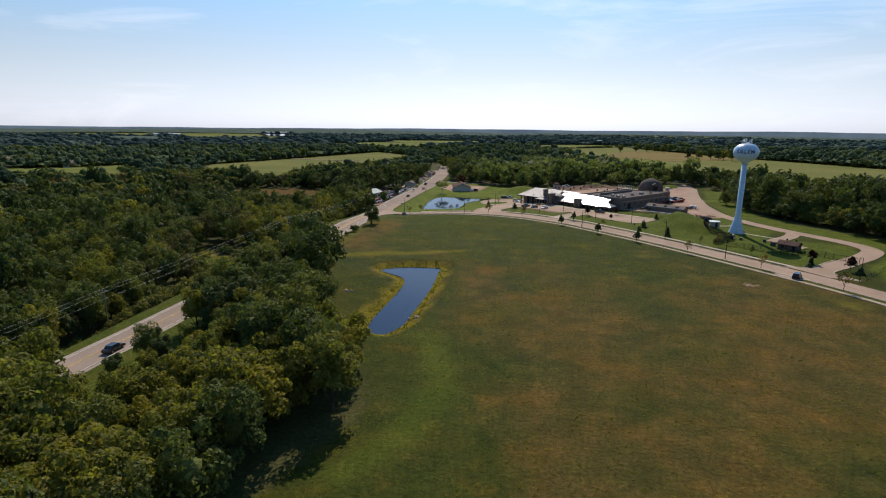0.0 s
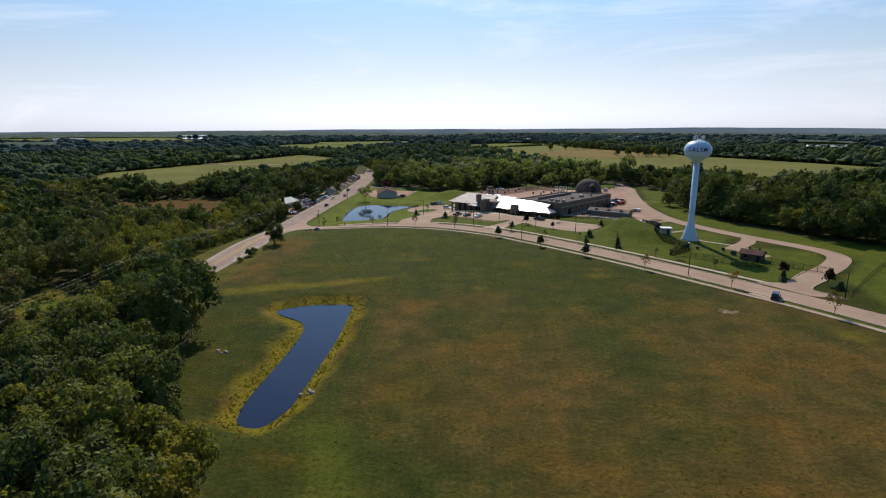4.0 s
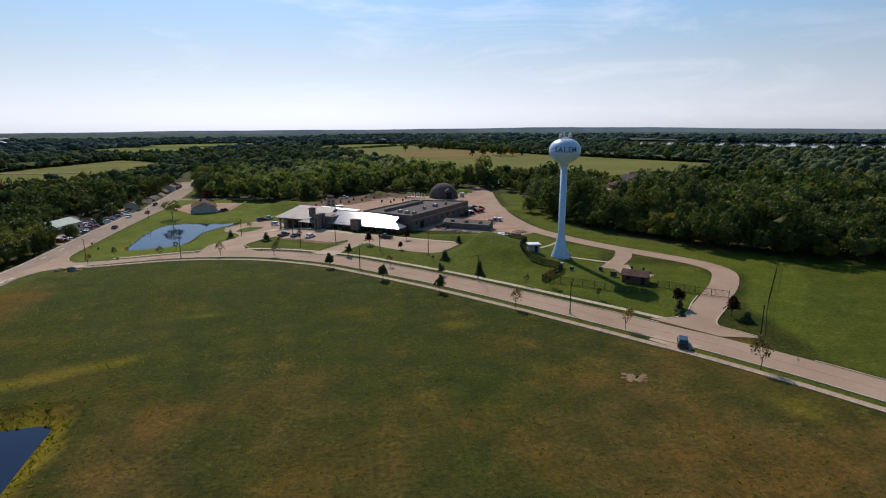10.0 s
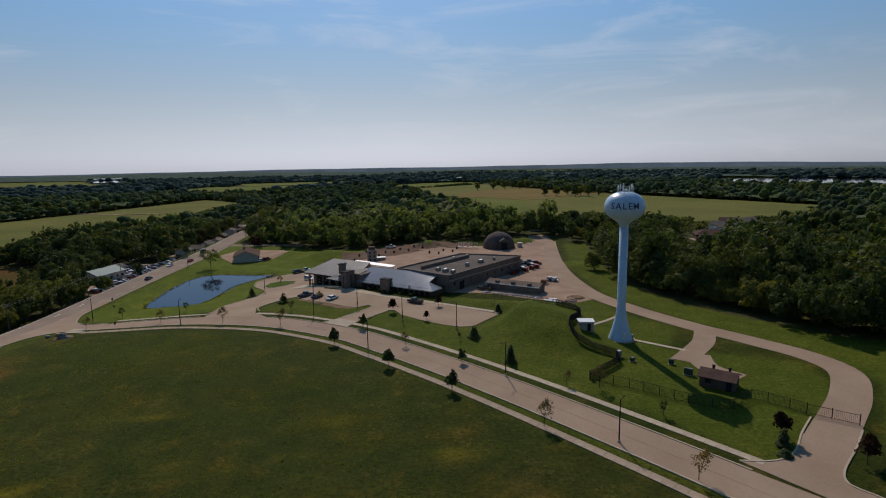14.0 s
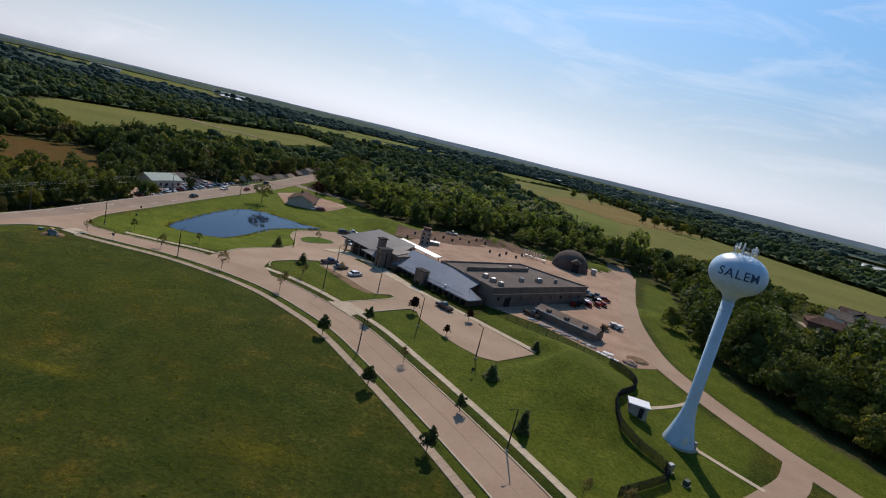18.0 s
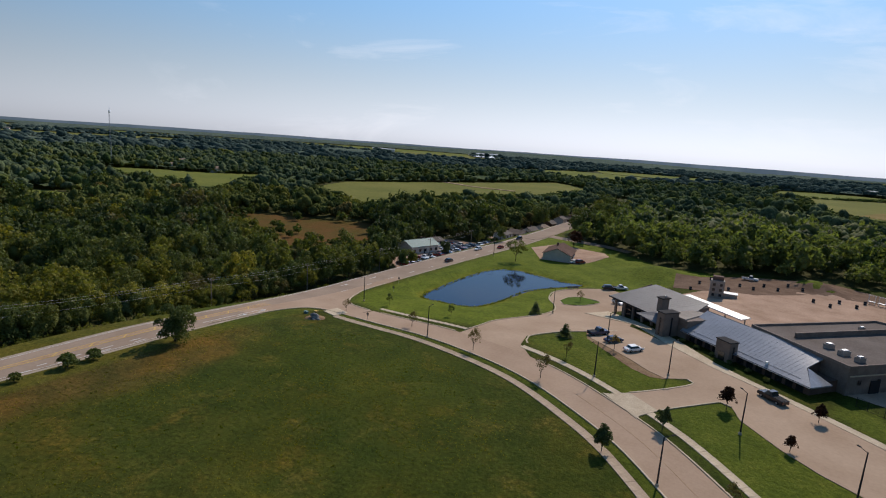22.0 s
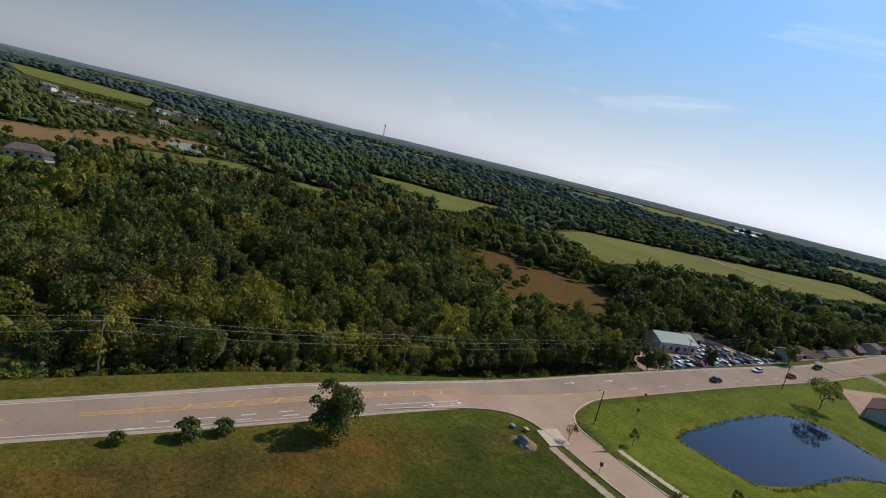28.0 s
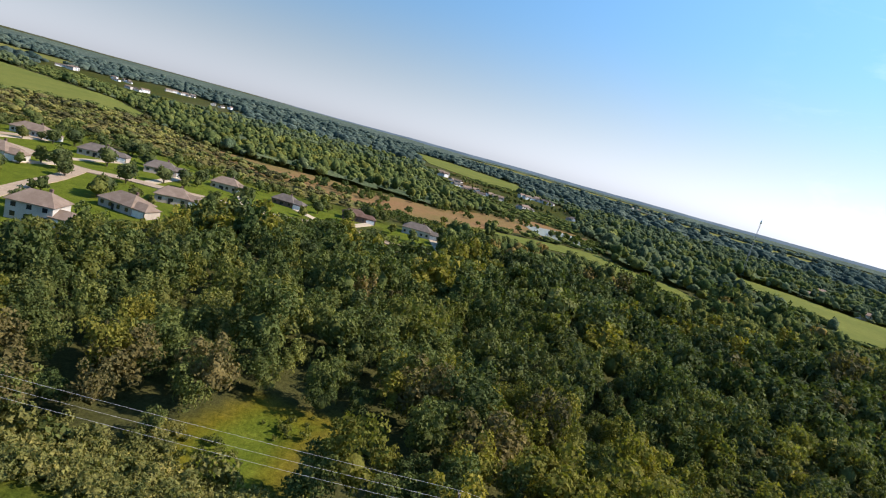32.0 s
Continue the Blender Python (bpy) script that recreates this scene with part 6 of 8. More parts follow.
part("hip", sheet([(55.0, 2.4, 2.2), (55.2, 8.3, 2.2), (50.3, 7.6, 3.87)], 0.28), M_METAL, ST, "small hipped roof skirt")
part("gable", prism(bmesh.new(), [(49.7, 7.4, 2.2), (49.7, 13.0, 2.2), (49.7, 13.0, 5.4), (49.7, 7.4, 3.6)], [(49.9, 7.4, 2.2), (49.9, 13.0, 2.2), (49.9, 13.0, 5.4), (49.9, 7.4, 3.6)]), M_DARKWALL, ST)
part("back_wall", boxed(35.0, 13.3, -2.0, 30.0, 0.4, 7.4), M_STONE, ST)
part("ridge_cap", tube(bmesh.new(), (19.2, 13.0, 5.74), (50.3, 13.1, 5.74), 0.08, 0.09, 6), M_SEAM, ST)
part("fascia", boxed(38.4, 2.35, 1.84, 33.2, 0.1, 0.34), M_DARK, ST)
part("gutter", tube(bmesh.new(), (21.8, 2.25, 2.02), (54.9, 2.25, 2.02), 0.08, 0.08, 6), M_STEEL, ST)
part("snow_guard", tube(bmesh.new(), (23.0, 3.6, 2.68), (52.0, 3.6, 2.68), 0.035, 0.035, 5), M_SEAM, ST)
part("roof_vent", boxed(44.6, 3.4, 2.3, 0.5, 0.5, 0.9, bevel=0.02), M_WHITE, ST, "white plumbing vent box")
for k in range(13):
    if 4 <= k <= 5:
        continue
    window(ST, 24.5 + k * 2.3, 3.64, 0.7, 1.4, 1.3, 0)
lobby = part("lobby_tower", boxed(35.3, 2.4, -2.5, 3.8, 2.4, 6.9, bevel=0.04), M_STONE, ST, "grey square block lobby tower")
part("cap", boxed(35.3, 2.4, 4.42, 4.1, 2.7, 0.2, bevel=0.03), M_DARK, lobby)
window(lobby, 37.22, 2.4, 2.2, 0.3, 2.6, 90, "slit_window")
part("entry_door", boxed(35.3, 1.16, -0.4, 1.6, 0.1, 2.3), M_GLASS, lobby, "dark glass entry door")
for k in range(6):
    x = 24 + k * 4.6
    p = thing("foundation_shrub", (0, 0, 0), "low clipped green shrub before the office wall", "shrub", "shrubs at the station front")
    p.location = ST.matrix_basis @ Vector((x, 1.2 - 0.3 * (k % 2), height(*(ST.matrix_basis @ Vector((x, 1.2, 0))).to_2d())))
    sv, sf = join([crown_cloud(np.random.default_rng(200 + k), 0.7, 0.5, 150, 0.16), lump(np.random.default_rng(k), 0.5, 0.4, 1)])
    sv[:, 2] += 0.42
    obj("foliage", arrays("foliage", sv, sf, M_LEAF_D), None, p)

# the engine hall behind, askew to the front
EH = thing("engine_hall", (0, 0, 0), "large flat-roofed tan block engine hall", "building")
quad_ = [(47.5, 303.5), (80, 339), (56, 348.5), (29.7, 320.5)]
part("wall", slab(bmesh.new(), quad_, -2.5, 5.7), M_STONE, EH)
cx_, cy_ = sum(p[0] for p in quad_) / 4, sum(p[1] for p in quad_) / 4
roof_ = [(cx_ + (x - cx_) * 0.985, cy_ + (y - cy_) * 0.985) for x, y in quad_]
part("roof", slab(bmesh.new(), roof_, 5.45, 5.72), M_FLATROOF, EH, "dark ballasted flat roof")
for (x1, y1), (x2, y2) in zip(quad_, quad_[1:] + quad_[:1]):
    l = math.hypot(x2 - x1, y2 - y1)
    part("parapet", boxed((x1 + x2) / 2, (y1 + y2) / 2, 5.6, l + 0.2, 0.35, 0.6, math.degrees(math.atan2(y2 - y1, x2 - x1))), M_STONE, EH)
part("step_wall", boxed(48.5, 329, 5.7, 30, 0.5, 1.2, 47.5), M_STONE, EH, "low block step between two roof levels")
for k, (x, y, w) in enumerate(((47, 312, 2.4), (44.5, 315, 2.2), (49.5, 309.5, 2.0), (56, 322, 1.8), (62, 328, 2.6), (68, 333, 1.2), (52, 336, 1.6), (58, 341, 1.5))):
    u = part("roof_unit", boxed(x, y, 5.72, w * 0.85, w * 0.6, 1.0, 47.5, bevel=0.03), M_PALEBLOCK, EH, "pale rooftop ventilation unit")
    part("hood", boxed(x, y, 6.73, w * 0.6, w * 0.4, 0.2, 47.5, bevel=0.03), M_STEEL, u)
for k in range(9):
    t = (k + 0.6) / 9.4
    x, y = 47.5 + (80 - 47.5) * t, 303.5 + (339 - 303.5) * t
    window(EH, x + 0.12, y - 0.12, 2.6, 0.6, 0.9, 47.5)
part("wall_band", boxed(63.85, 321.15, 3.9, 47.5, 0.12, 0.25, 47.5), M_WALK, EH, "pale string course")
part("service_door", boxed(52.6, 308.85, -0.2, 2.6, 0.14, 3.0, 47.5), M_DARK, EH, "dark roll-up service door")

# open-front equipment shed
SH = thing("storage_shed", (69.3, 302, 0), "long low block-walled shed with a tan shingled roof", "shed", turn=-34.8)
part("wall", boxed(0, 3.0, -0.4, 19.5, 5.4, 2.9), M_STONE, SH)
part("roof", sheet([(-10.1, -0.2, 2.45), (10.1, -0.2, 2.45), (10.1, 3.0, 3.5), (-10.1, 3.0, 3.5)], 0.15), M_TANSHINGLE, SH)
part("roof_back", sheet([(10.1, 6.2, 2.45), (-10.1, 6.2, 2.45), (-10.1, 3.0, 3.5), (10.1, 3.0, 3.5)], 0.15), M_SHINGLE, SH)
part("fascia", boxed(0, -0.26, 2.2, 20.2, 0.1, 0.28), M_WHITE, SH)
for k in range(3):
    part("dormer", boxed(-6 + k * 6, 0.9, 2.6, 1.2, 1.2, 0.75), M_SHINGLE, SH)
for k in range(6):
    d = part("door", boxed(-8 + k * 3.2, 0.22, 0.0, 2.2, 0.12, 2.1), M_STONE, SH, "dull grey shed door")
    part("handle", boxed(-7.2 + k * 3.2, 0.12, 1.0, 0.3, 0.08, 0.06), M_DARK, d)
yard_rng = random.Random(4)
for k in range(14):
    x, y = 60 + k * 1.25 + yard_rng.uniform(-0.4, 0.4), 303.5 - k * 0.82 - yard_rng.uniform(0.8, 2.2)
    p = thing("pipe_stack", (x, y, height(x, y) + 0.05), "stack of pale pipe and timber lying on gravel", "building material", "stacks beside the shed", yard_rng.uniform(0, 60))
    for j in range(3):
        part("length", tube(bmesh.new(), (-0.9, j * 0.25 - 0.25, 0.18), (0.9 + 0.3 * (j % 2), j * 0.25 - 0.25, 0.18), 0.11, 0.11, 6), M_STEEL if k % 3 else M_WHITE, p)
for k, (x, y, t) in enumerate(((78.5, 288.3, -30), (81, 286.2, -34), (80.5, 290, -20))):
    p = thing("plywood_sheet", at_ground(x, y), "flat white-painted plywood sheet lying on the gravel", "plywood", "sheets on the gravel", t)
    part("plate", boxed(0, 0, 0.08, 2.8, 1.3, 0.12, bevel=0.02), M_WHITE, p)
    part("batten", boxed(0, 0, -0.02, 2.4, 0.2, 0.12), M_WOODPOLE, p)


def heap(x, y, r, h, mat, label, name="gravel_heap"):
    bm = bmesh.new()
    bmesh.ops.create_icosphere(bm, subdivisions=3, radius=1)
    for v in bm.verts:
        q = noise.noise(v.co * 2.3 + Vector((x, y, 0))) * 0.25
        v.co = Vector((v.co.x * r * (1 + q), v.co.y * r * (1 + q), max(-0.1, v.co.z) ** 1.0 * h * (1 + q) if v.co.z > 0 else -0.2))
    t = thing(name, at_ground(x, y), label, "heap")
    part("mound", bm, mat, t)
    part("spill", lathe(bmesh.new(), [(r * 1.25, -0.1), (r * 1.2, 0.04), (r * 0.5, 0.3)], 14), mat, t)
    return t


heap(85.5, 286.5, 1.9, 1.1, M_GRAVEL, "small grey heap of gravel in the yard")
heap(88.5, 291, 2.6, 0.6, M_EARTH, "low brown heap of soil in the yard")

# training ground
TT = thing("training_tower", (17.0, 374.0, height(17.0, 374.0) - 0.3), "three-storey pale block training tower with openings", "tower", turn=8)
TT.scale = (0.8, 0.8, 0.76)
part("shaft", boxed(0, 0, 0, 5.2, 4.6, 7.9, bevel=0.04), M_PALEBLOCK, TT)
part("penthouse", boxed(0, 0.3, 7.9, 4.0, 3.2, 1.7, bevel=0.04), M_DARKWALL, TT, "dark lookout box")
for z in (1.4, 3.6, 5.8):
    for x in (-1.3, 1.3):
        window(TT, x, -2.36, z + 0.4, 0.9, 1.1, 0)
part("annex", boxed(5.2, -0.2, 0, 5.0, 3.6, 2.7), M_PALEBLOCK, TT)
part("annex_roof", boxed(5.2, -0.2, 2.72, 5.4, 4.0, 0.2), M_WHITE, TT, "white flat annex roof")
for k in range(16):
    x, y = 8 + (k * 7.3) % 54, 384 + (k * 5.1) % 22
    b = thing("barrel", at_ground(x, y), "dark steel drum on the bare soil", "drum", "drums on the training ground")
    part("drum", lathe(bmesh.new(), [(0.42, 0.0), (0.45, 0.05), (0.45, 1.1), (0.4, 1.15)], 10), M_DARK, b)
    part("rim", lathe(bmesh.new(), [(0.46, 0.55), (0.48, 0.58), (0.46, 0.62)], 10), M_STEEL, b)
DM = thing("salt_dome", (81.3, 399.5, height(81.3, 399.5)), "weathered brown domed salt store with a dark portal", "dome")
part("shell", lathe(bmesh.new(), [(8.2, -0.4), (8.2, 0.6)] + [(8.1 * math.cos(a), 0.6 + 7.6 * math.sin(a)) for a in [0.12 * k for k in range(1, 13)]] + [(0.3, 8.22)], 40), M_DOME, DM)
portal = part("portal", boxed(1.2, -8.0, -0.2, 4.0, 2.2, 4.6, bevel=0.05), M_DOME, DM)
part("gable", prism(bmesh.new(), [(-1.1, -9.2, 4.4), (3.5, -9.2, 4.4), (1.2, -9.2, 5.8)], [(-1.1, -5.6, 4.4), (3.5, -5.6, 4.4), (1.2, -5.6, 5.8)]), M_SHINGLE, DM)
part("door", boxed(1.2, -9.16, -0.1, 3.0, 0.12, 3.9), M_DARK, portal, "dark open doorway")
bx_ = thing("white_cabinet", at_ground(92, 398), "pale equipment hut beside the dome", "hut")
part("body", boxed(0, 0, 0, 2.2, 1.8, 2.1, bevel=0.03), M_SIDING, bx_)
part("roof", boxed(0, 0, 2.12, 2.5, 2.1, 0.18, bevel=0.03), M_WHITE, bx_)
for k in range(4):
    x, y = 61 + k * 2.6, 400.5 - k * 1.2
    b = thing("trailer_frame", at_ground(x, y), "pale steel equipment rack beside the yard", "rack", "racks beside the dome", -25)
    for sx in (-0.9, 0.9):
        part("post", tube(bmesh.new(), (sx, 0, -0.1), (sx, 0, 3.2), 0.07, 0.07, 6), M_WHITE, b)
    part("beam", boxed(0, 0, 2.9, 2.2, 0.14, 0.2), M_WHITE, b)
    part("deck", boxed(0, 0, 0.8, 2.1, 1.1, 0.18), M_STEEL, b)

# ---------------------------------------------------------------- by the water tower
PH = thing("pump_house", (95, 217.6, 0), "small brown brick pump house with a dark gabled roof", "pump house", turn=-42)
part("wall", boxed(0, 0, -0.2, 6.4, 4.4, 2.5), M_DARKWALL, PH)
for sgn in (-1, 1):
    part("roof_slope", sheet([(-3.6 * sgn, -2.75 * sgn, 2.15), (3.6 * sgn, -2.75 * sgn, 2.15), (3.6 * sgn, 0, 3.3), (-3.6 * sgn, 0, 3.3)], 0.15), M_BROWNROOF, PH)
for sx in (-3.15, 3.15):
    part("gable", prism(bmesh.new(), [(sx - 0.05, -2.2, 2.2), (sx - 0.05, 2.2, 2.2), (sx - 0.05, 0, 3.1)], [(sx + 0.05, -2.2, 2.2), (sx + 0.05, 2.2, 2.2), (sx + 0.05, 0, 3.1)]), M_DARKWALL, PH)
for sx in (-1.3, 1.7):
    v = part("roof_vent", tube(bmesh.new(), (sx, 0.8, 2.6), (sx, 0.8, 3.6), 0.24, 0.24, 10), M_DARK, PH)
    part("cowl", lathe(bmesh.new(), [(0.36, 3.6), (0.34, 3.76), (0.1, 3.85)], 10), M_DARK, v).location = (sx, 0.8, 0)
part("door", boxed(2.2, -2.24, 0, 1.0, 0.1, 2.05), M_DARK, PH)
window(PH, -1.6, -2.24, 1.3, 1.0, 0.8, 0)
ES = thing("equipment_shed", (79.0, 252.2, height(79, 251)), "small tan equipment shed with a flat white roof", "shed", turn=-8)
part("wall", boxed(0, 0, -0.8, 3.6, 2.9, 3.1, bevel=0.03), M_TANSIDE, ES)
part("roof", boxed(0, 0, 2.32, 4.2, 3.5, 0.22, bevel=0.03), M_WHITE, ES)
part("door", boxed(0.6, -1.5, 0, 0.9, 0.1, 2.0), M_DARK, ES)
for x, y, w, h, turn in ((81.4, 235.5, 1.2, 1.5, 40), (83.4, 232.6, 1.0, 0.9, 40), (91.2, 230, 1.0, 1.1, -40), (91.8, 223.6, 1.7, 1.4, -40)):
    c = thing("utility_cabinet", (x, y, height(x, y)), "dark green steel utility cabinet on the lawn", "cabinet", "cabinets by the tower", turn)
    part("body", boxed(0, 0, 0.08, w, 0.8, h, bevel=0.03), M_STEEL if h > 1.45 else M_CABINET, c)
    part("plinth", boxed(0, 0, -0.1, w + 0.3, 1.1, 0.18), M_WALK, c)


def fence(name, pts, high, label, every=2.6, slat=0.16, thick=0.045):
    f = thing(name, (0, 0, 0), label, "fence")
    line = smooth_line(pts, every)
    slats = []
    for p, q in zip(line, line[1:]):
        hp, hq = height(p.x, p.y), height(q.x, q.y)
        part("post", tube(bmesh.new(), (p.x, p.y, hp - 0.2), (p.x, p.y, hp + high + 0.08), 0.05, 0.05, 6), M_DARK, f)
        part("top_rail", tube(bmesh.new(), (p.x, p.y, hp + high), (q.x, q.y, hq + high), 0.035, 0.035, 4), M_DARK, f)
        part("bottom_rail", tube(bmesh.new(), (p.x, p.y, hp + 0.1), (q.x, q.y, hq + 0.1), 0.035, 0.035, 4), M_DARK, f)
        n = max(4, int((q - p).length / slat))
        for k in range(n):
            m = p.lerp(q, (k + 0.5) / n)
            z = hp + (hq - hp) * (k + 0.5) / n + 0.08
            d = (q - p).normalized() * thick
            slats.append(((m.x - d.x, m.y - d.y, z), (m.x + d.x, m.y + d.y, z), (m.x + d.x, m.y + d.y, z + high - 0.16), (m.x - d.x, m.y - d.y, z + high - 0.16)))
    v = np.array(slats).reshape(-1, 4, 3)
    side = np.array([[0.4 * thick, 0.4 * thick, 0]])
    v = np.concatenate([v - side, v + side], 1)
    base = np.arange(len(v))[:, None, None] * 8
    fc = np.array([[3, 2, 1, 0], [4, 5, 6, 7], [0, 1, 5, 4], [1, 2, 6, 5], [2, 3, 7, 6], [3, 0, 4, 7]])[None]
    tagged(obj("slats", arrays("slats", v.reshape(-1, 3), (base + fc).reshape(-1, 4), M_DARK), None, f), kind="stuff")
    return f


fence("fence", [(49, 299), (63.6, 289), (73, 284.5), (79, 281)], 1.8, "thin wire mesh fence on the lawn behind the lot", slat=0.4, thick=0.008)
fence("fence", [(79, 281), (82.7, 275), (82.4, 267), (78, 258), (74.3, 251.5), (74.2, 244), (77, 240), (80.7, 235.5), (80.2, 232), (70.4, 223.4)], 1.9, "dark slatted metal fence winding round the tower lawn")
fence("fence", [(70.4, 223.4), (79, 216.5), (85, 210.5), (91.6, 207), (97.5, 211), (103.4, 204.2)], 1.9, "dark slender-barred metal fence below the pump house", slat=0.2, thick=0.02)
fence("fence", [(99.5, 176.5), (112, 190), (127, 205), (143, 221), (146, 226)], 1.7, "dark wire boundary fence beside the meadow", slat=0.4, thick=0.012)
gate = thing("double_gate", (106.2, 201.5, 0), "dark steel double gate across the service drive", "gate", turn=-42)
for sx in (-3.8, -0.1, 3.8):
    part("gate_post", tube(bmesh.new(), (sx, 0, -0.2), (sx, 0, 2.1), 0.08, 0.08, 8), M_DARK, gate)
for x0 in (-3.7, 0.1):
    leaf = part("gate_leaf", boxed(x0 + 1.8, 0, 0.2, 3.5, 0.05, 0.08), M_DARK, gate)
    for k in range(14):
        part("bar", boxed(x0 + 0.15 + k * 0.26, 0, 0.25, 0.03, 0.03, 1.6), M_DARK, leaf)
    part("rail", boxed(x0 + 1.8, 0, 1.8, 3.5, 0.05, 0.08), M_DARK, leaf)

# ---------------------------------------------------------------- lamps, poles, wires
def street_lamp(x, y, turn, h=7.4):
    t = thing("street_lamp", at_ground(x, y), "tall dark steel street lamp with a single arm", "street lamp", "street lamps", turn)
    part("base", lathe(bmesh.new(), [(0.28, -0.2), (0.28, 0.3), (0.14, 0.5)], 10), M_WALK, t)
    part("pole", tube(bmesh.new(), (0, 0, 0.3), (0, 0, h), 0.13, 0.08, 8), M_DARK, t)
    arm = part("arm", tube(bmesh.new(), (0, 0, h - 0.1), (0, 1.3, h + 0.1), 0.05, 0.04, 6), M_DARK, t)
    part("head", boxed(0, 1.4, h + 0.04, 0.26, 0.55, 0.12, bevel=0.02), M_DARK, arm)


for x, y, turn in ((-68, 296, 180), (-32.5, 275.6, 0), (23, 248.2, -45), (53.5, 227.5, 130), (66.6, 197.5, -45), (96.5, 174.5, 130), (5, 279, 150), (46.2, 261.6, 40), (31.4, 272, 40), (17, 290, -30), (-20, 322.5, 90), (1.5, 300.5, -30), (-74, 392, 90), (120, 128, 130)):
    street_lamp(x, y, turn)


def power_pole(x, y, turn=0.0, h=10.6):
    t = thing("utility_pole", at_ground(x, y), "weathered wooden utility pole with one crossarm", "utility pole", "poles along the highway", turn)
    part("pole", tube(bmesh.new(), (0, 0, -0.5), (0, 0, h), 0.17, 0.11, 8), M_WOODPOLE, t)
    arm = part("crossarm", boxed(0, 0, h - 0.7, 2.4, 0.12, 0.14), M_WOODPOLE, t)
    for sx in (-1.1, -0.4, 0.4, 1.1):
        part("insulator", tube(bmesh.new(), (sx, 0, h - 0.58), (sx, 0, h - 0.34), 0.06, 0.04, 6), M_STEEL, arm)


def sweep(pts, r):
    """One continuous thin tube along points."""
    bm = bmesh.new()
    rings = []
    for i, p in enumerate(pts):
        d = (pts[min(i + 1, len(pts) - 1)] - pts[max(i - 1, 0)]).normalized()
        a = d.cross(Vector((0, 0, 1))).normalized()
        b = d.cross(a)
        rings.append([bm.verts.new(p + (a * math.cos(k * 2.094) + b * math.sin(k * 2.094)) * r) for k in range(3)])
    for q, w in zip(rings, rings[1:]):
        for k in range(3):
            bm.faces.new((q[k], q[(k + 1) % 3], w[(k + 1) % 3], w[k]))
    return bm


M_WIRE = paint("aluminium_wire", (0.40, 0.39, 0.38), 0.8, 0.0)
POLES = [(float(np.interp(y, [q.y for q in HWY], [q.x for q in HWY])) - 16.8, y) for y in (-40, 30, 112, 210, 267, 306, 345, 380, 415)]
for x, y in POLES:
    power_pole(x, y)
wires = thing("power_lines", (0, 0, 0), "thin sagging power lines beside the highway", "power line")
for (x1, y1), (x2, y2) in zip(POLES, POLES[1:]):
    for off, z in ((-1.1, 10.25), (1.1, 10.25), (0.0, 8.2)):
        h1, h2 = height(x1, y1) + z, height(x2, y2) + z
        pts = [Vector((x1 + (x2 - x1) * t + off, y1 + (y2 - y1) * t, h1 + (h2 - h1) * t - 2.4 * t * (1 - t))) for t in [k / 6 for k in range(7)]]
        part("wire", sweep(pts, 0.016), M_WIRE, wires)


def radio_mast(x, y, h, name="radio_mast"):
    t = thing(name, at_ground(x, y), "tall thin lattice radio mast in the woods", "mast")
    for k in range(3):
        a = k * 2.094
        part("leg", tube(bmesh.new(), (1.1 * math.cos(a), 1.1 * math.sin(a), -1), (0.5 * math.cos(a), 0.5 * math.sin(a), h), 0.16, 0.12, 5), M_STEEL, t)
    bm = bmesh.new()
    z = 0.0
    while z < h - 3:
        for k in range(3):
            a, b = k * 2.094, (k + 1) * 2.094
            r1, r2 = 1.1 - 0.6 * z / h, 1.1 - 0.6 * (z + 3) / h
            tube(bm, (r1 * math.cos(a), r1 * math.sin(a), z), (r2 * math.cos(b), r2 * math.sin(b), z + 3), 0.08, 0.08, 3)
        z += 3
    part("bracing", bm, M_STEEL, t)
    part("antenna", lathe(bmesh.new(), [(0.9, h - 4), (0.9, h - 1), (0.15, h), (0.1, h + 4)], 8), M_WHITE, t)


radio_mast(-660, 538, 66)


# ---------------------------------------------------------------- street trees and shrubs
SMALL = [tree_kind(61, 4.4, 1.35, M_LEAF_D, 900, 0.18, 0.15, 0.07, 0.5, 0.38), tree_kind(62, 4.0, 1.2, M_LEAF_R, 760, 0.17, 0.20, 0.07, 0.5, 0.3), tree_kind(63, 4.2, 1.4, M_LEAF_T, 420, 0.11, 0.25, 0.06, 0.05), tree_kind(64, 3.6, 1.0, M_LEAF, 260, 0.15, 0.3, 0.05, 0.05)]
SWORDS = ["young dark green street tree", "young maroon-leaved tree", "young thin brown-leaved sapling", "slender young green sapling"]
for k, x, y, s in ((0, 14.3, 252.2, 1.0), (0, 28.4, 235.2, 1.0), (0, 41.4, 220.6, 1.0), (2, 55.9, 204, 1.2), (2, 73.8, 186, 1.2), (2, -20.5, 275.4, 1.2), (2, -3.2, 271.2, 1.25), (2, -40, 280.2, 1.0), (2, -62, 281.5, 0.9), (3, -39, 297, 0.9), (3, -59, 296.5, 1.0), (0, 20.5, 265.2, 0.95), (2, 32.2, 249.6, 0.9), (0, 45, 235.8, 0.8), (1, 28.5, 281, 1.15), (1, 38.4, 271, 0.75), (1, 42.7, 286, 0.9), (2, 4, 297.6, 0.9), (2, -3, 285.4, 0.9), (2, 64.8, 221, 0.8), (2, 86.5, 163, 1.45), (1, 100.5, 187.5, 1.25), (1, 93, 196, 1.2), (3, 88, 204, 0.8), (2, -19.5, 346, 0.9), (2, 71, 219, 1.2), (3, 78, 206, 0.8)):
    plant("street_tree", SMALL[k], x, y, SWORDS[k] + " planted in the verge", "tree", "young street trees", s, x * 37 % 360)


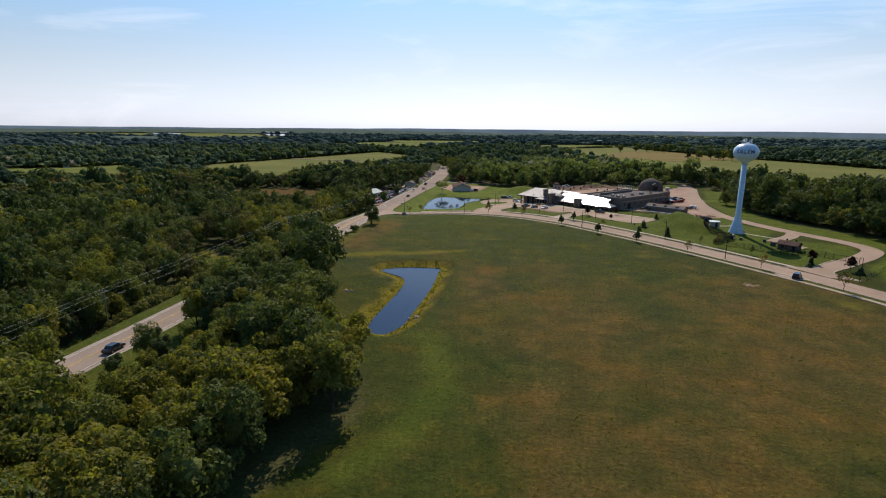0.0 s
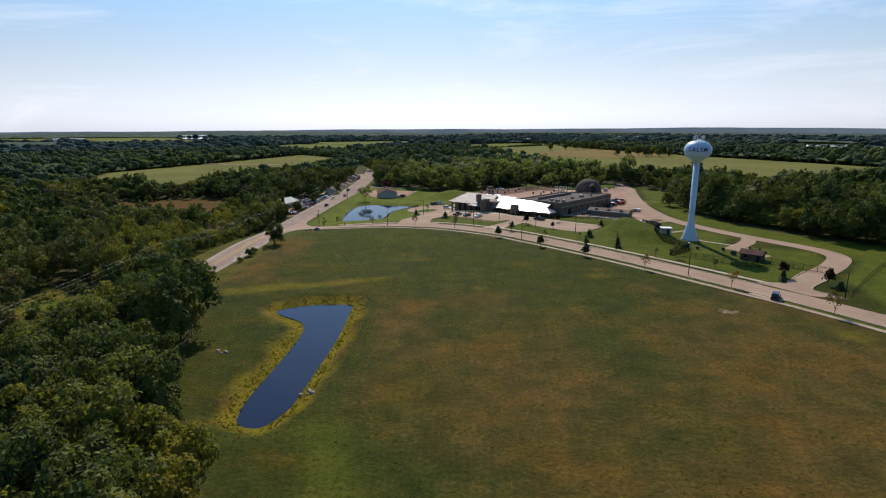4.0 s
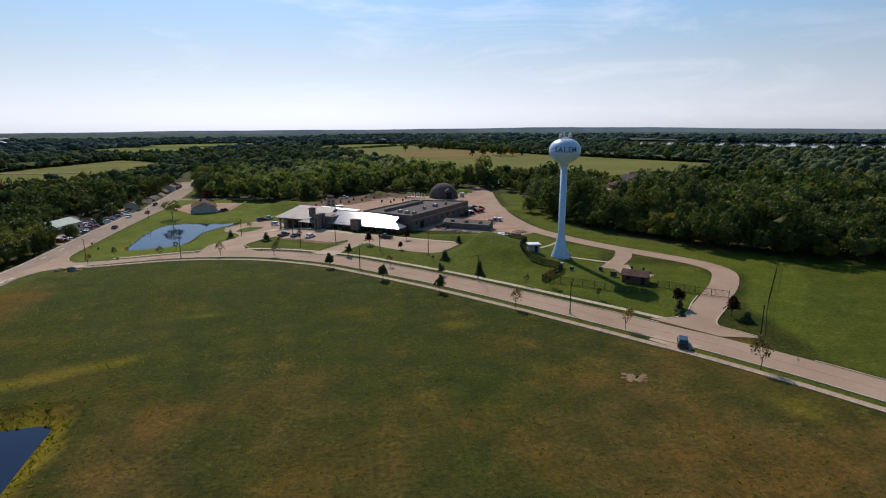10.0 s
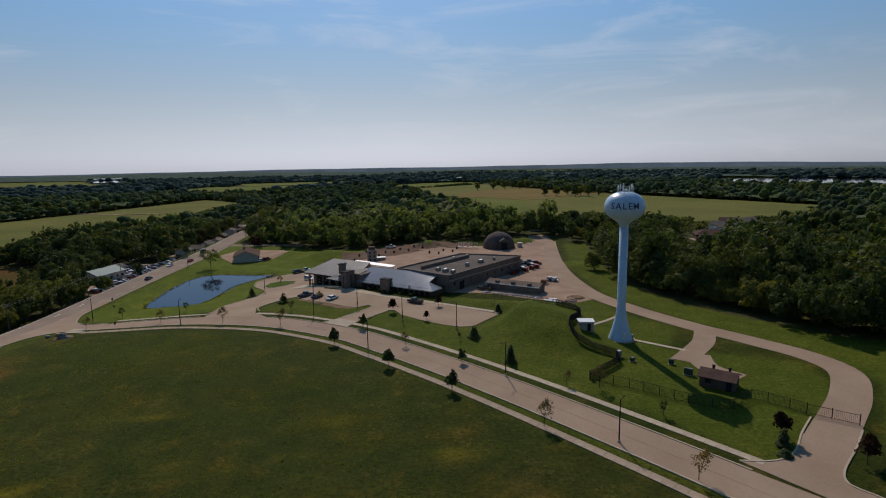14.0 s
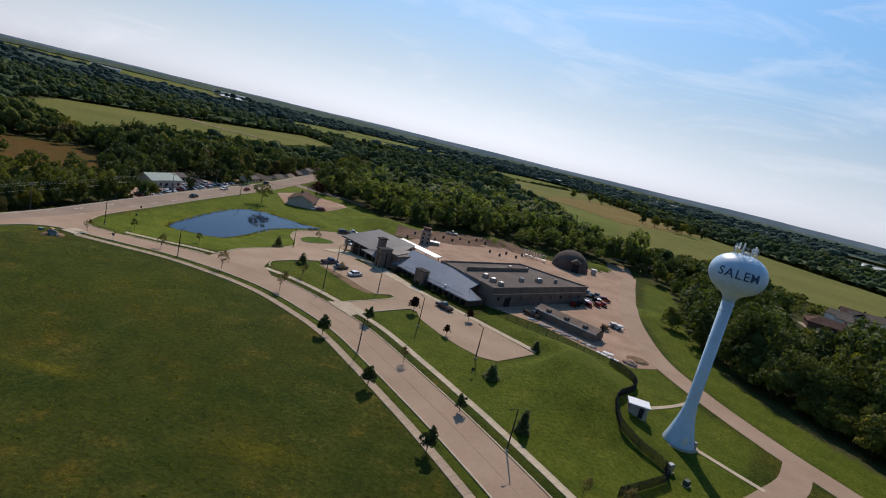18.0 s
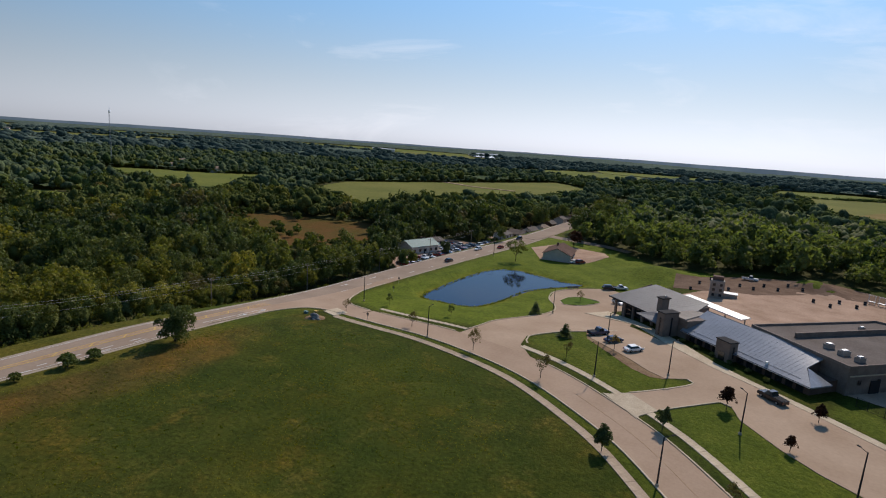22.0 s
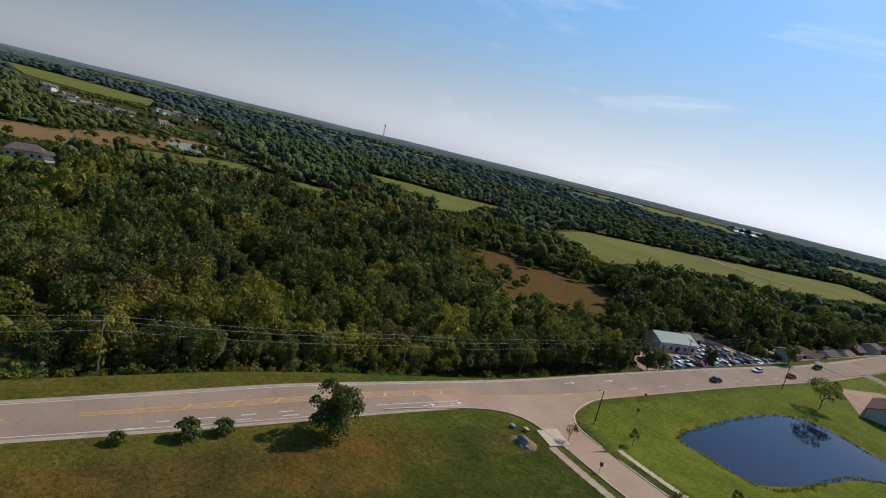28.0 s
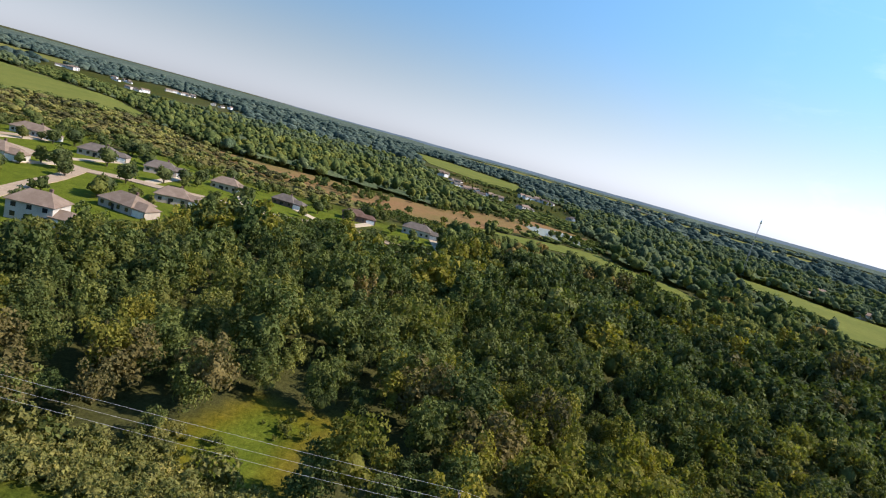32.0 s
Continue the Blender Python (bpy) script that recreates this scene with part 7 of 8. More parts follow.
def conifer(x, y, h, r, mat, label):
    rg = np.random.default_rng(int(abs(x * 7 + y)))
    n = 620
    z = h * (1 - np.sqrt(rg.uniform(0, 1, n)))
    a = rg.uniform(0, 2 * np.pi, n)
    tier = 0.8 + 0.3 * np.sin(z * 5)
    rr = r * (1 - z / h) * tier * rg.uniform(0.6, 1.0, n) + 0.05
    pos = np.stack([rr * np.cos(a), rr * np.sin(a), z + 0.15], 1)
    s = 0.2
    out = np.stack([np.cos(a), np.sin(a), np.full(n, -0.3)], 1)
    sd = np.stack([-np.sin(a), np.cos(a), rg.uniform(-0.3, 0.3, n)], 1)
    v = np.stack([pos - sd * s, pos + sd * s, pos + out * s * 2.2], 1).reshape(-1, 3)
    t = thing("evergreen", at_ground(x, y), label, "conifer", "evergreens on the lawns")
    cv, cf = join([(v, np.arange(n * 3).reshape(n, 3)), (lump(rg, r * 0.5, h * 0.4, 1)[0] + np.array([[0, 0, h * 0.4]]), lump(rg, 1, 1, 1)[1])])
    obj("foliage", arrays("foliage", cv, cf, mat), None, t)
    part("trunk", tube(bmesh.new(), (0, 0, -0.2), (0, 0, h * 0.8), 0.1, 0.03, 6), M_BARK, t)


for x, y, h, r in ((-23.5, 318, 3.8, 1.7), (-8, 298.6, 3.4, 2.0), (50, 253.5, 3.4, 1.7), (56, 235, 4.4, 1.3), (91.8, 193.8, 3.0, 1.0), (60.3, 277.6, 2.6, 1.1), (101.8, 184.3, 2.4, 1.1), (90, 190.8, 1.2, 1.0)):
    conifer(x, y, h, r, M_LEAF_D, "dense dark evergreen on the mown lawn")
BIGTREE = tree_kind(75, 8.8, 4.3, M_LEAF, 5200, 0.19, -0.05, 0.25, 0.40, 0.08)
plant("highway_tree", BIGTREE, -70.0, 238.4, "rounded lone tree on the highway bank", "tree", "", 0.92)
PONDTREE = tree_kind(72, 9.6, 4.6, M_LEAF, 1100, 0.25, 0.25, 0.16, 0.1)
plant("pond_tree", PONDTREE, -62, 389, "airy light-crowned tree at the pond edge", "tree")
PURPLE = tree_kind(73, 8.0, 4.0, M_LEAF_R, 900, 0.36, 0.12, 0.2)
plant("dark_tree", PURPLE, -56, 446, "dense dark maroon tree behind the hall", "tree")
for x, y, k in ((-95, 352, 1), (-97, 362, 0), (-94, 384, 3), (-101, 348, 0), (-88.5, 428, 1), (-104, 356, 3)):
    plant("lot_tree", KINDS[k], x, y, WORDS[k] + " beside the sales lot", "tree", "trees by the sales lot", 0.6, x * 53 % 360)
SHRUB = tree_kind(74, 2.4, 1.7, M_LEAF, 420, 0.26, 0.05, 0.08)
for x, y, s in ((-72, 219, 1.0), (-72.2, 223.5, 0.8), (-72.3, 211, 0.6), (-73, 190, 1.0)):
    plant("shrub", SHRUB, x, y, "leafy green shrub on the highway bank", "shrub", "shrubs on the bank", s, x * 91 % 360)
# bare saplings at the pond bank
for x, y in ((-53, 131), (-54.5, 141), (-50.5, 126)):
    t = thing("bare_sapling", at_ground(x, y), "leafless grey sapling at the wood edge", "sapling", "bare saplings")
    part("trunk", tube(bmesh.new(), (0, 0, -0.2), (0.3, 0.1, 5.5), 0.09, 0.02, 6), M_BARK, t)
    for k in range(7):
        a = k * 0.9
        part("limb", tube(bmesh.new(), (0.05 * k, 0.02 * k, 1.4 + 0.5 * k), (1.1 * math.cos(a), 1.1 * math.sin(a), 2.6 + 0.5 * k), 0.035, 0.01, 4), M_BARK, t)

# ---------------------------------------------------------------- corner stones and signs
rk = thing("sign_boulders", at_ground(-62, 270), "grey boulders set in a planted bed at the street corner", "boulder")
for k, (x, y, r, h) in enumerate(((0, 0, 1.3, 1.3), (1.5, -0.4, 0.6, 0.5), (-1.3, 0.6, 0.5, 0.4), (0.6, -1.2, 0.45, 0.4))):
    bm = bmesh.new()
    bmesh.ops.create_icosphere(bm, subdivisions=3, radius=1)
    for v in bm.verts:
        q = 1 + 0.3 * noise.noise(v.co * 1.4 + Vector((k * 5, 0, 0)))
        v.co = Vector((v.co.x * r * q + x, v.co.y * r * 0.6 * q + y, v.co.z * h * 0.7 * q + h * 0.4))
    part("boulder", bm, M_ROCK, rk)
part("bed", lathe(bmesh.new(), [(2.6, -0.2), (2.5, 0.08), (1.0, 0.14)], 18), M_EARTH, rk, "bare mulch bed")
for x, y, mat, lab in ((-67.5, 272.5, M_GREENROOF, "low green utility pedestal in the grass"), (-66, 274.5, M_YELLOW, "low yellow marker box in the grass")):
    c = thing("utility_pedestal", at_ground(x, y), lab, "utility box")
    part("body", boxed(0, 0, 0, 1.0, 0.7, 0.55, bevel=0.06), mat, c)
    part("lid", boxed(0, 0, 0.56, 1.1, 0.8, 0.08, bevel=0.02), mat, c)
for x, y in ((-70, 313), (-76, 324), (46, 252), (-52, 278)):
    c = thing("roadside_sign", at_ground(x, y), "small dark roadside sign on a post", "sign", "small signs")
    part("post", tube(bmesh.new(), (0, 0, -0.2), (0, 0, 1.9), 0.04, 0.04, 6), M_STEEL, c)
    part("plate", boxed(0, 0.05, 1.2, 0.6, 0.04, 0.7, bevel=0.01), M_DARK, c)
for x, y in ((-28, 361), (-26.5, 363)):
    c = thing("picnic_bench", at_ground(x, y), "dark wooden bench on the pond lawn", "bench", "benches by the pond", 40)
    part("seat", boxed(0, 0, 0.42, 1.8, 0.5, 0.08), M_WOODPOLE, c)
    part("back", boxed(0, 0.25, 0.5, 1.8, 0.06, 0.5), M_WOODPOLE, c)
    for sx in (-0.7, 0.7):
        part("leg", boxed(sx, 0, -0.05, 0.1, 0.45, 0.47), M_WOODPOLE, c)
rocks = random.Random(9)
for cx, cy in ((-26.6, 124.5), (-47.5, 139)):
    for k in range(9):
        x, y = cx + rocks.uniform(-1.2, 1.6), cy + rocks.uniform(-1.0, 1.0)
        bm = bmesh.new()
        bmesh.ops.create_icosphere(bm, subdivisions=2, radius=rocks.uniform(0.18, 0.5))
        for v in bm.verts:
            v.co *= 1 + 0.35 * noise.noise(v.co * 3 + Vector((k, cx, 0)))
        t = thing("bank_stone", at_ground(x, y), "pale rough stone on the pond bank", "stone", "stones at the outlet")
        part("stone", bm, M_ROCK if k % 2 else M_WALK, t)

# ---------------------------------------------------------------- cars
PAINTS = [paint("car_silver", (0.45, 0.46, 0.48), 0.25, 0.5), paint("car_white", (0.75, 0.75, 0.74), 0.25), paint("car_black", (0.02, 0.02, 0.022), 0.2), paint("car_navy", (0.03, 0.05, 0.11), 0.22, 0.3), paint("car_red", (0.30, 0.03, 0.02), 0.25), paint("car_grey", (0.14, 0.14, 0.15), 0.25, 0.4)]
CNAMES = ["silver", "white", "black", "dark blue", "dark red", "grey"]


def car_body(l, w, h0, h1, kind):
    """Side profile lofted across the width, with tucked-in glass above."""
    if kind == "pickup":
        low = [(-l / 2, 0.35), (l / 2, 0.35), (l / 2, 0.8), (l / 2 - 0.3, h0), (l * 0.18, h0 + 0.05), (-l / 2, h0 + 0.02)]
    else:
        low = [(-l / 2, 0.32), (l / 2, 0.32), (l / 2 + 0.02, 0.6), (l / 2 - 0.5, h0 - 0.12), (l * 0.2, h0), (-l * 0.42, h0), (-l / 2, h0 - 0.15)]
    bm = bmesh.new()
    prism(bm, [(x, -w / 2, z) for x, z in low], [(x, w / 2, z) for x, z in low])
    bmesh.ops.bevel(bm, geom=[e for e in bm.edges if abs(e.verts[0].co.y - e.verts[1].co.y) < 0.01], offset=0.08, segments=2, affect="EDGES")
    return bm


def car_cabin(x0, x1, w, z0, z1, rake):
    bm = bmesh.new()
    a = [(x0, -w / 2, z0), (x1, -w / 2, z0), (x1, w / 2, z0), (x0, w / 2, z0)]
    b = [(x0 + rake * 0.6, -w * 0.4, z1), (x1 - rake, -w * 0.4, z1), (x1 - rake, w * 0.4, z1), (x0 + rake * 0.6, w * 0.4, z1)]
    return prism(bm, a, b)


PROTO = {}


def car(x, y, turn, paint_id, kind="sedan", group="", where="parked", z=None):
    key = (kind, paint_id)
    name = {"sedan": "car", "suv": "suv", "pickup": "pickup_truck"}[kind]
    label = CNAMES[paint_id] + {"sedan": " saloon car", "suv": " tall estate car", "pickup": " pickup truck"}[kind] + " " + where
    zz = height(x, y) + 0.08 if z is None else z
    if key in PROTO:
        c = copy_thing(PROTO[key], pose(x, y, zz, 0, 0, turn))
        return tagged(c, label, "car", group)
    l, w, h0, h1 = {"sedan": (4.7, 1.8, 0.92, 1.42), "suv": (4.8, 1.9, 1.05, 1.75), "pickup": (5.5, 1.95, 1.05, 1.8)}[kind]
    t = thing(name, (x, y, zz), label, "car", group, turn)
    t.matrix_basis = pose(x, y, zz, 0, 0, turn)
    m = PAINTS[paint_id]
    body = part("body", car_body(l, w, h0, h1, kind), m, t)
    cab = {"sedan": (-l * 0.33, l * 0.24, 0.55), "suv": (-l * 0.46, l * 0.22, 0.5), "pickup": (-l * 0.10, l * 0.22, 0.5)}[kind]
    glass = part("glazing", car_cabin(cab[0], cab[1], w * 0.94, h0 - 0.02, h1 - 0.05, cab[2]), M_GLASS, t)
    part("roof", boxed((cab[0] + cab[1] - cab[2] * 0.4) / 2, 0, h1 - 0.06, (cab[1] - cab[0]) - cab[2] * 1.55, w * 0.8, 0.07, bevel=0.02), m, t)
    if kind == "pickup":
        part("bed", boxed(-l * 0.31, 0, h0 - 0.28, l * 0.34, w * 0.8, 0.34), M_DARK, t)
    for sx in (-l * 0.31, l * 0.31):
        for sy in (-w / 2 + 0.06, w / 2 - 0.06):
            wh = part("wheel", tube(bmesh.new(), (sx, sy - 0.11, 0.33), (sx, sy + 0.11, 0.33), 0.33, 0.33, 14), M_RUBBER, t)
            part("rim", tube(bmesh.new(), (sx, sy - 0.125, 0.33), (sx, sy + 0.125, 0.33), 0.19, 0.19, 10), M_STEEL, wh)
    for sy in (-w * 0.36, w * 0.36):
        part("headlight", boxed(l / 2 - 0.02, sy, 0.62, 0.08, 0.34, 0.14), M_WHITE, t)
        part("tail_light", boxed(-l / 2 + 0.02, sy, 0.66, 0.08, 0.3, 0.16), PAINTS[4], t)
    PROTO[key] = t
    return t


for x, y, turn, p, kind in ((-2.3, 306.4, 55, 3, "pickup"), (2.4, 302.8, 55, 3, "sedan"), (7.8, 299.4, 55, 1, "sedan"), (35.5, 291, 140, 2, "pickup"), (-17, 371, 35, 2, "suv"), (-14, 374, 35, 1, "pickup"), (-8.5, 351, -37, 1, "suv"), (80, 175.6, 57, 2, "suv"), (-42, 406, 60, 1, "sedan"), (-39.8, 407.5, 60, 4, "suv"), (84, 349, 20, 2, "pickup"), (86.5, 352, 60, 5, "pickup"), (89, 349.5, 15, 4, "suv"), (83, 353.5, -30, 5, "suv"), (60.5, 306, -30, 2, "pickup"), (25, 408, 0, 1, "pickup")):
    car(x, y, turn, p, kind, "cars parked round the station", "parked at the station")
for y, off, p, kind in ((92, 2.2, 2, "sedan"), (366, 2.2, 2, "sedan"), (398, -2.6, 1, "sedan"), (410, 2.4, 4, "sedan"), (440, -2.4, 2, "suv")):
    x = float(np.interp(y, [q.y for q in HWY], [q.x for q in HWY])) + off
    car(x, y, 90 if off > 0 else -90, p, kind, "cars on the highway", "on the highway")
jr = random.Random(21)
for i in range(7):
    for j in range(16):
        x, y = -93.5 - i * 4.1 + jr.uniform(-0.5, 0.5), 366 + j * 3.9 + jr.uniform(-0.5, 0.5)
        if not bool(inside(JUNK, [x], [y])[0]) or (x < -106 and y < 402) or jr.random() < 0.12:
            continue
        car(x, y, jr.choice((8, 172)) + jr.uniform(-6, 6), jr.choice((0, 1, 1, 5, 2, 3, 4, 0)), jr.choice(("sedan", "sedan", "suv", "pickup")), "cars on the sales lot", "in a crowded gravel lot")


# ---------------------------------------------------------------- houses
def house(x, y, turn, l=13.0, w=9.0, h=3.0, roof=2.6, wall=None, top=None, label="", name="house", hip=True, garage=True, group="", porch=False):
    wall, top = wall or M_SIDING, top or M_TANSHINGLE
    t = thing(name, (x, y, height(x, y)), label, "house", group, turn)
    part("wall", boxed(0, 0, -0.6, l, w, h + 0.6), wall, t)
    o, r = 0.55, (w * 0.42 if hip else -0.0)
    A, B, C, D = (-l / 2 - o, -w / 2 - o, h), (l / 2 + o, -w / 2 - o, h), (l / 2 + o, w / 2 + o, h), (-l / 2 - o, w / 2 + o, h)
    E, F = (-l / 2 - o + r, 0, h + roof), (l / 2 + o - r, 0, h + roof)
    part("roof_slope", sheet([A, B, F, E], 0.18), top, t)
    part("roof_slope", sheet([C, D, E, F], 0.18), top, t)
    if hip:
        part("roof_hip", sheet([D, A, E], 0.18), top, t)
        part("roof_hip", sheet([B, C, F], 0.18), top, t)
    else:
        for sx in (-l / 2 + 0.06, l / 2 - 0.06):
            part("gable", prism(bmesh.new(), [(sx - 0.05, -w / 2, h - 0.1), (sx - 0.05, w / 2, h - 0.1), (sx - 0.05, 0, h + roof - 0.35)], [(sx + 0.05, -w / 2, h - 0.1), (sx + 0.05, w / 2, h - 0.1), (sx + 0.05, 0, h + roof - 0.35)]), wall, t)
    for k in range(max(2, int(l / 3.2))):
        xx = -l / 2 + l * (k + 0.5) / max(2, int(l / 3.2))
        for z in ([1.6] if h < 4 else [1.6, h - 1.2]):
            window(t, xx, -w / 2 - 0.04, z, 1.2, 1.2, 0)
            window(t, xx, w / 2 + 0.04, z, 1.2, 1.2, 180)
    if garage:
        g = part("garage", boxed(l / 2 + 2.2, -1.2, -0.6, 6.2, 6.6, 3.4), wall, t)
        part("garage_roof", sheet([(l / 2 - 1.2, -4.9, 2.8), (l / 2 + 5.7, -4.9, 2.8), (l / 2 + 3.2, -1.2, 4.6), (l / 2 - 1.2, -1.2, 4.6)], 0.18), top, t)
        part("garage_roof", sheet([(l / 2 + 5.7, 2.5, 2.8), (l / 2 - 1.2, 2.5, 2.8), (l / 2 - 1.2, -1.2, 4.6), (l / 2 + 3.2, -1.2, 4.6)], 0.18), top, t)
        part("garage_hip", sheet([(l / 2 + 5.7, -4.9, 2.8), (l / 2 + 5.7, 2.5, 2.8), (l / 2 + 3.2, -1.2, 4.6)], 0.18), top, t)
        part("garage_door", boxed(l / 2 + 2.4, -4.56, 0, 4.6, 0.1, 2.2), M_WHITE, t, "white sectional garage door")
    part("chimney", boxed(l * 0.18, w * 0.12, h, 0.8, 0.8, roof + 0.7, bevel=0.03), M_DARKWALL, t)
    part("door", boxed(-0.6, -w / 2 - 0.05, 0, 1.0, 0.1, 2.05), M_DARK, t)
    if porch:
        part("deck", boxed(0, -w / 2 - 1.6, -0.4, l * 0.5, 3.0, 1.0), M_SIDING, t)
    return t


SUB = [(-190, 91, 98, 12, 9, 5.4, M_SIDING, M_TANSHINGLE, "two-storey white house with a tan shingled roof"), (-225, 95, 74, 14, 10, 3.0, M_TANSIDE, M_TANSHINGLE, "single-storey tan house with a hipped roof"), (-254, 96, 108, 12, 9, 3.2, M_TANSIDE, M_TANSHINGLE, "tan brick house with a hipped roof"), (-323, 88, 96, 13, 9, 3.6, M_TANSIDE, M_TANSHINGLE, "tan house with a steep hipped roof"), (-309, 61, 112, 14, 10, 3.0, M_TANSIDE, M_SHINGLE, "tan house with a grey-brown roof"), (-309, 30, 104, 16, 10, 3.0, M_TANSIDE, M_SHINGLE, "long tan house on a mown lawn"), (-322, -13, 92, 17, 10, 3.2, M_SIDING, M_TANSHINGLE, "pale house with a wide hipped roof"), (-255, 24, 95, 13, 10, 3.4, M_SIDING, M_TANSHINGLE, "pale house beside the road"), (-338, 115, 84, 12, 9, 3.0, M_DARKWALL, M_SHINGLE, "dark low house among garden trees"), (-350, 151, 104, 13, 10, 3.2, M_DARKWALL, M_BROWNROOF, "brown brick house among trees"), (-355, 187, 88, 16, 10, 3.8, M_SIDING, M_SHINGLE, "grey-roofed house at the end of the road"), (-277, 248, 96, 12, 9, 3.4, M_TANSIDE, M_TANSHINGLE, "tan house half hidden in the woods")]
for x, y, turn, l, w, h, wl_, rf, lab in SUB:
    house(x, y, turn, l, w, h, 3.0, wl_, rf, lab, group="houses of the suburb")
    c, s = math.cos(radians(turn)), math.sin(radians(turn))
    gx1, gy1 = x + c * (l / 2 + 2.3) + s * 4.8, y + s * (l / 2 + 2.3) - c * 4.8
    j = min(sub_road, key=lambda q: (q - Vector((gx1, gy1))).length)
    if (j - Vector((gx1, gy1))).length < 45:
        strip("driveway", [Vector((gx1, gy1)).lerp(j, k / 6) for k in range(7)], -2.3, 2.3, -0.5, 0.3, M_WALK, "pale concrete driveway", "driveway", True)
gr = random.Random(31)
GARDEN = [tree_kind(81, 5.0, 2.4, M_LEAF, 900, 0.26, 0.06, 0.14, 0.66), tree_kind(82, 6.2, 2.9, M_LEAF_D, 950, 0.28, 0.06, 0.16, 0.66)]
n_garden = 0
while n_garden < 85:
    x, y = gr.uniform(-392, -170), gr.uniform(-55, 205)
    if not bool(inside(SUBURB, [x], [y])[0]) or min((q - Vector((x, y))).length for q in sub_road) < 9 or min(math.hypot(x - h[0], y - h[1]) for h in SUB) < 13:
        continue
    k = gr.randrange(2)
    plant("garden_tree", GARDEN[k], x, y, ("round green" if k == 0 else "dark green") + " garden tree on a mown lawn", "tree", "garden trees", gr.uniform(0.75, 1.6), gr.uniform(0, 360))
    n_garden += 1

# the hall, the green-roofed sales shed and the village street
house(-51, 412, 102, 17, 12, 2.9, 2.8, M_SIDING, M_BROWNROOF, "long pale hall with a brown gabled roof", "village_hall", False, False)
house(-117, 396, 75, 17, 11, 3.6, 2.4, M_SIDING, M_GREENROOF, "pale sales shed with a green metal roof", "sales_shed", False, False)
house(-121, 416, 75, 8, 7, 2.6, 1.6, M_TANSIDE, M_SHINGLE, "low brown annex behind the sales shed", "sales_annex", False, False)
vr = random.Random(41)
for k in range(17):
    y = 455 + (k // 2) * 20 + vr.uniform(-3, 3)
    hx = float(np.interp(y, [q.y for q in HWY], [q.x for q in HWY]))
    x = hx + (-1 if k % 2 else 1) * vr.uniform(13, 18)
    if x > -62 or x > hx and y < 525:
        continue
    house(x, y, vr.choice((0, 90)) + vr.uniform(-6, 6), vr.uniform(7, 11), vr.uniform(6, 8), vr.choice((2.8, 3.2, 4.8)), vr.uniform(1.4, 2.2), vr.choice((M_SIDING, M_TANSIDE, M_DARKWALL)), vr.choice((M_SHINGLE, M_TANSHINGLE)), "small village building beside the highway", "village_house", False, False, "village buildings")


def far_house(x, y, turn, k):
    t = thing("far_house", (x, y, height(x, y)), ("white" if k % 3 else "cream") + " house far off among trees", "house", "far houses", turn)
    l, w, h = 11 + k % 4 * 1.7, 8, 3.2 + k % 2 * 2.2
    part("wall", boxed(0, 0, -1, l, w, h + 1), M_WHITE if k % 3 else M_SIDING, t)
    for sgn in (-1, 1):
        part("roof_slope", sheet([(-sgn * (l / 2 + 0.5), -sgn * (w / 2 + 0.5), h), (sgn * (l / 2 + 0.5), -sgn * (w / 2 + 0.5), h), (sgn * l / 2, 0, h + 2.4), (-sgn * l / 2, 0, h + 2.4)], 0.2), (M_SHINGLE, M_TANSHINGLE)[k % 2], t)
    for j in range(3):
        part("window", boxed(-l / 3 + j * l / 3, -w / 2 - 0.05, h - 2, 1.3, 0.1, 1.3), M_GLASS, t)


HOMES = []
house(203, 407, -18, 22, 11, 3.0, 2.6, M_DARKWALL, M_BROWNROOF, "long brown farmhouse in a pale yard", "farmhouse", True, False)
house(246, 462, -25, 16, 10, 3.0, 2.6, M_TANSIDE, M_BROWNROOF, "low brown barn beside the crop field", "barn", False, False)
fr = random.Random(52)
for cx, cy, n, sx, sy in ((-675, 86, 1, 2, 2), (-811, 95, 1, 2, 2), (-845, 245, 12, 22, 26), (-930, 205, 5, 30, 14), (-1070, 180, 7, 50, 14), (-1065, 345, 12, 24, 40), (-775, 305, 3, 8, 10), (-790, 366, 2, 10, 6), (-1185, -615, 6, 22, 14), (-1320, -595, 5, 40, 26), (-1140, -440, 5, 22, 16), (-1460, -515, 7, 35, 26), (-1365, -375, 5, 18, 30), (-2250, 950, 9, 140, 40), (-2750, 890, 8, 190, 50), (-700, 645, 3, 14, 14), (-735, 552, 2, 12, 12), (-640, 645, 3, 14, 12), (240, 420, 5, 30, 40), (233, 332, 2, 8, 8), (560, 580, 5, 60, 40), (130, 470, 4, 20, 12), (-560, 620, 4, 60, 40), (20, 470, 3, 50, 14)):
    for k in range(n):
        HOMES.append((cx + fr.uniform(-1, 1) * sx, cy + fr.uniform(-1, 1) * sy))
for k, (x, y) in enumerate(HOMES):
    far_house(x, y, fr.uniform(0, 180), k)

for k in range(80):
    x, y = (fr.uniform(-880, -770), fr.uniform(215, 340)) if k % 2 else (fr.uniform(-1110, -900), fr.uniform(170, 390))
    if min(math.hypot(x - p, y - q) for p, q in HOMES) < 8:
        continue
    plant("garden_tree", GARDEN[k % 2], x, y, "round green tree between far houses", "tree", "trees between far houses", fr.uniform(0.8, 1.5), k * 31 % 360)

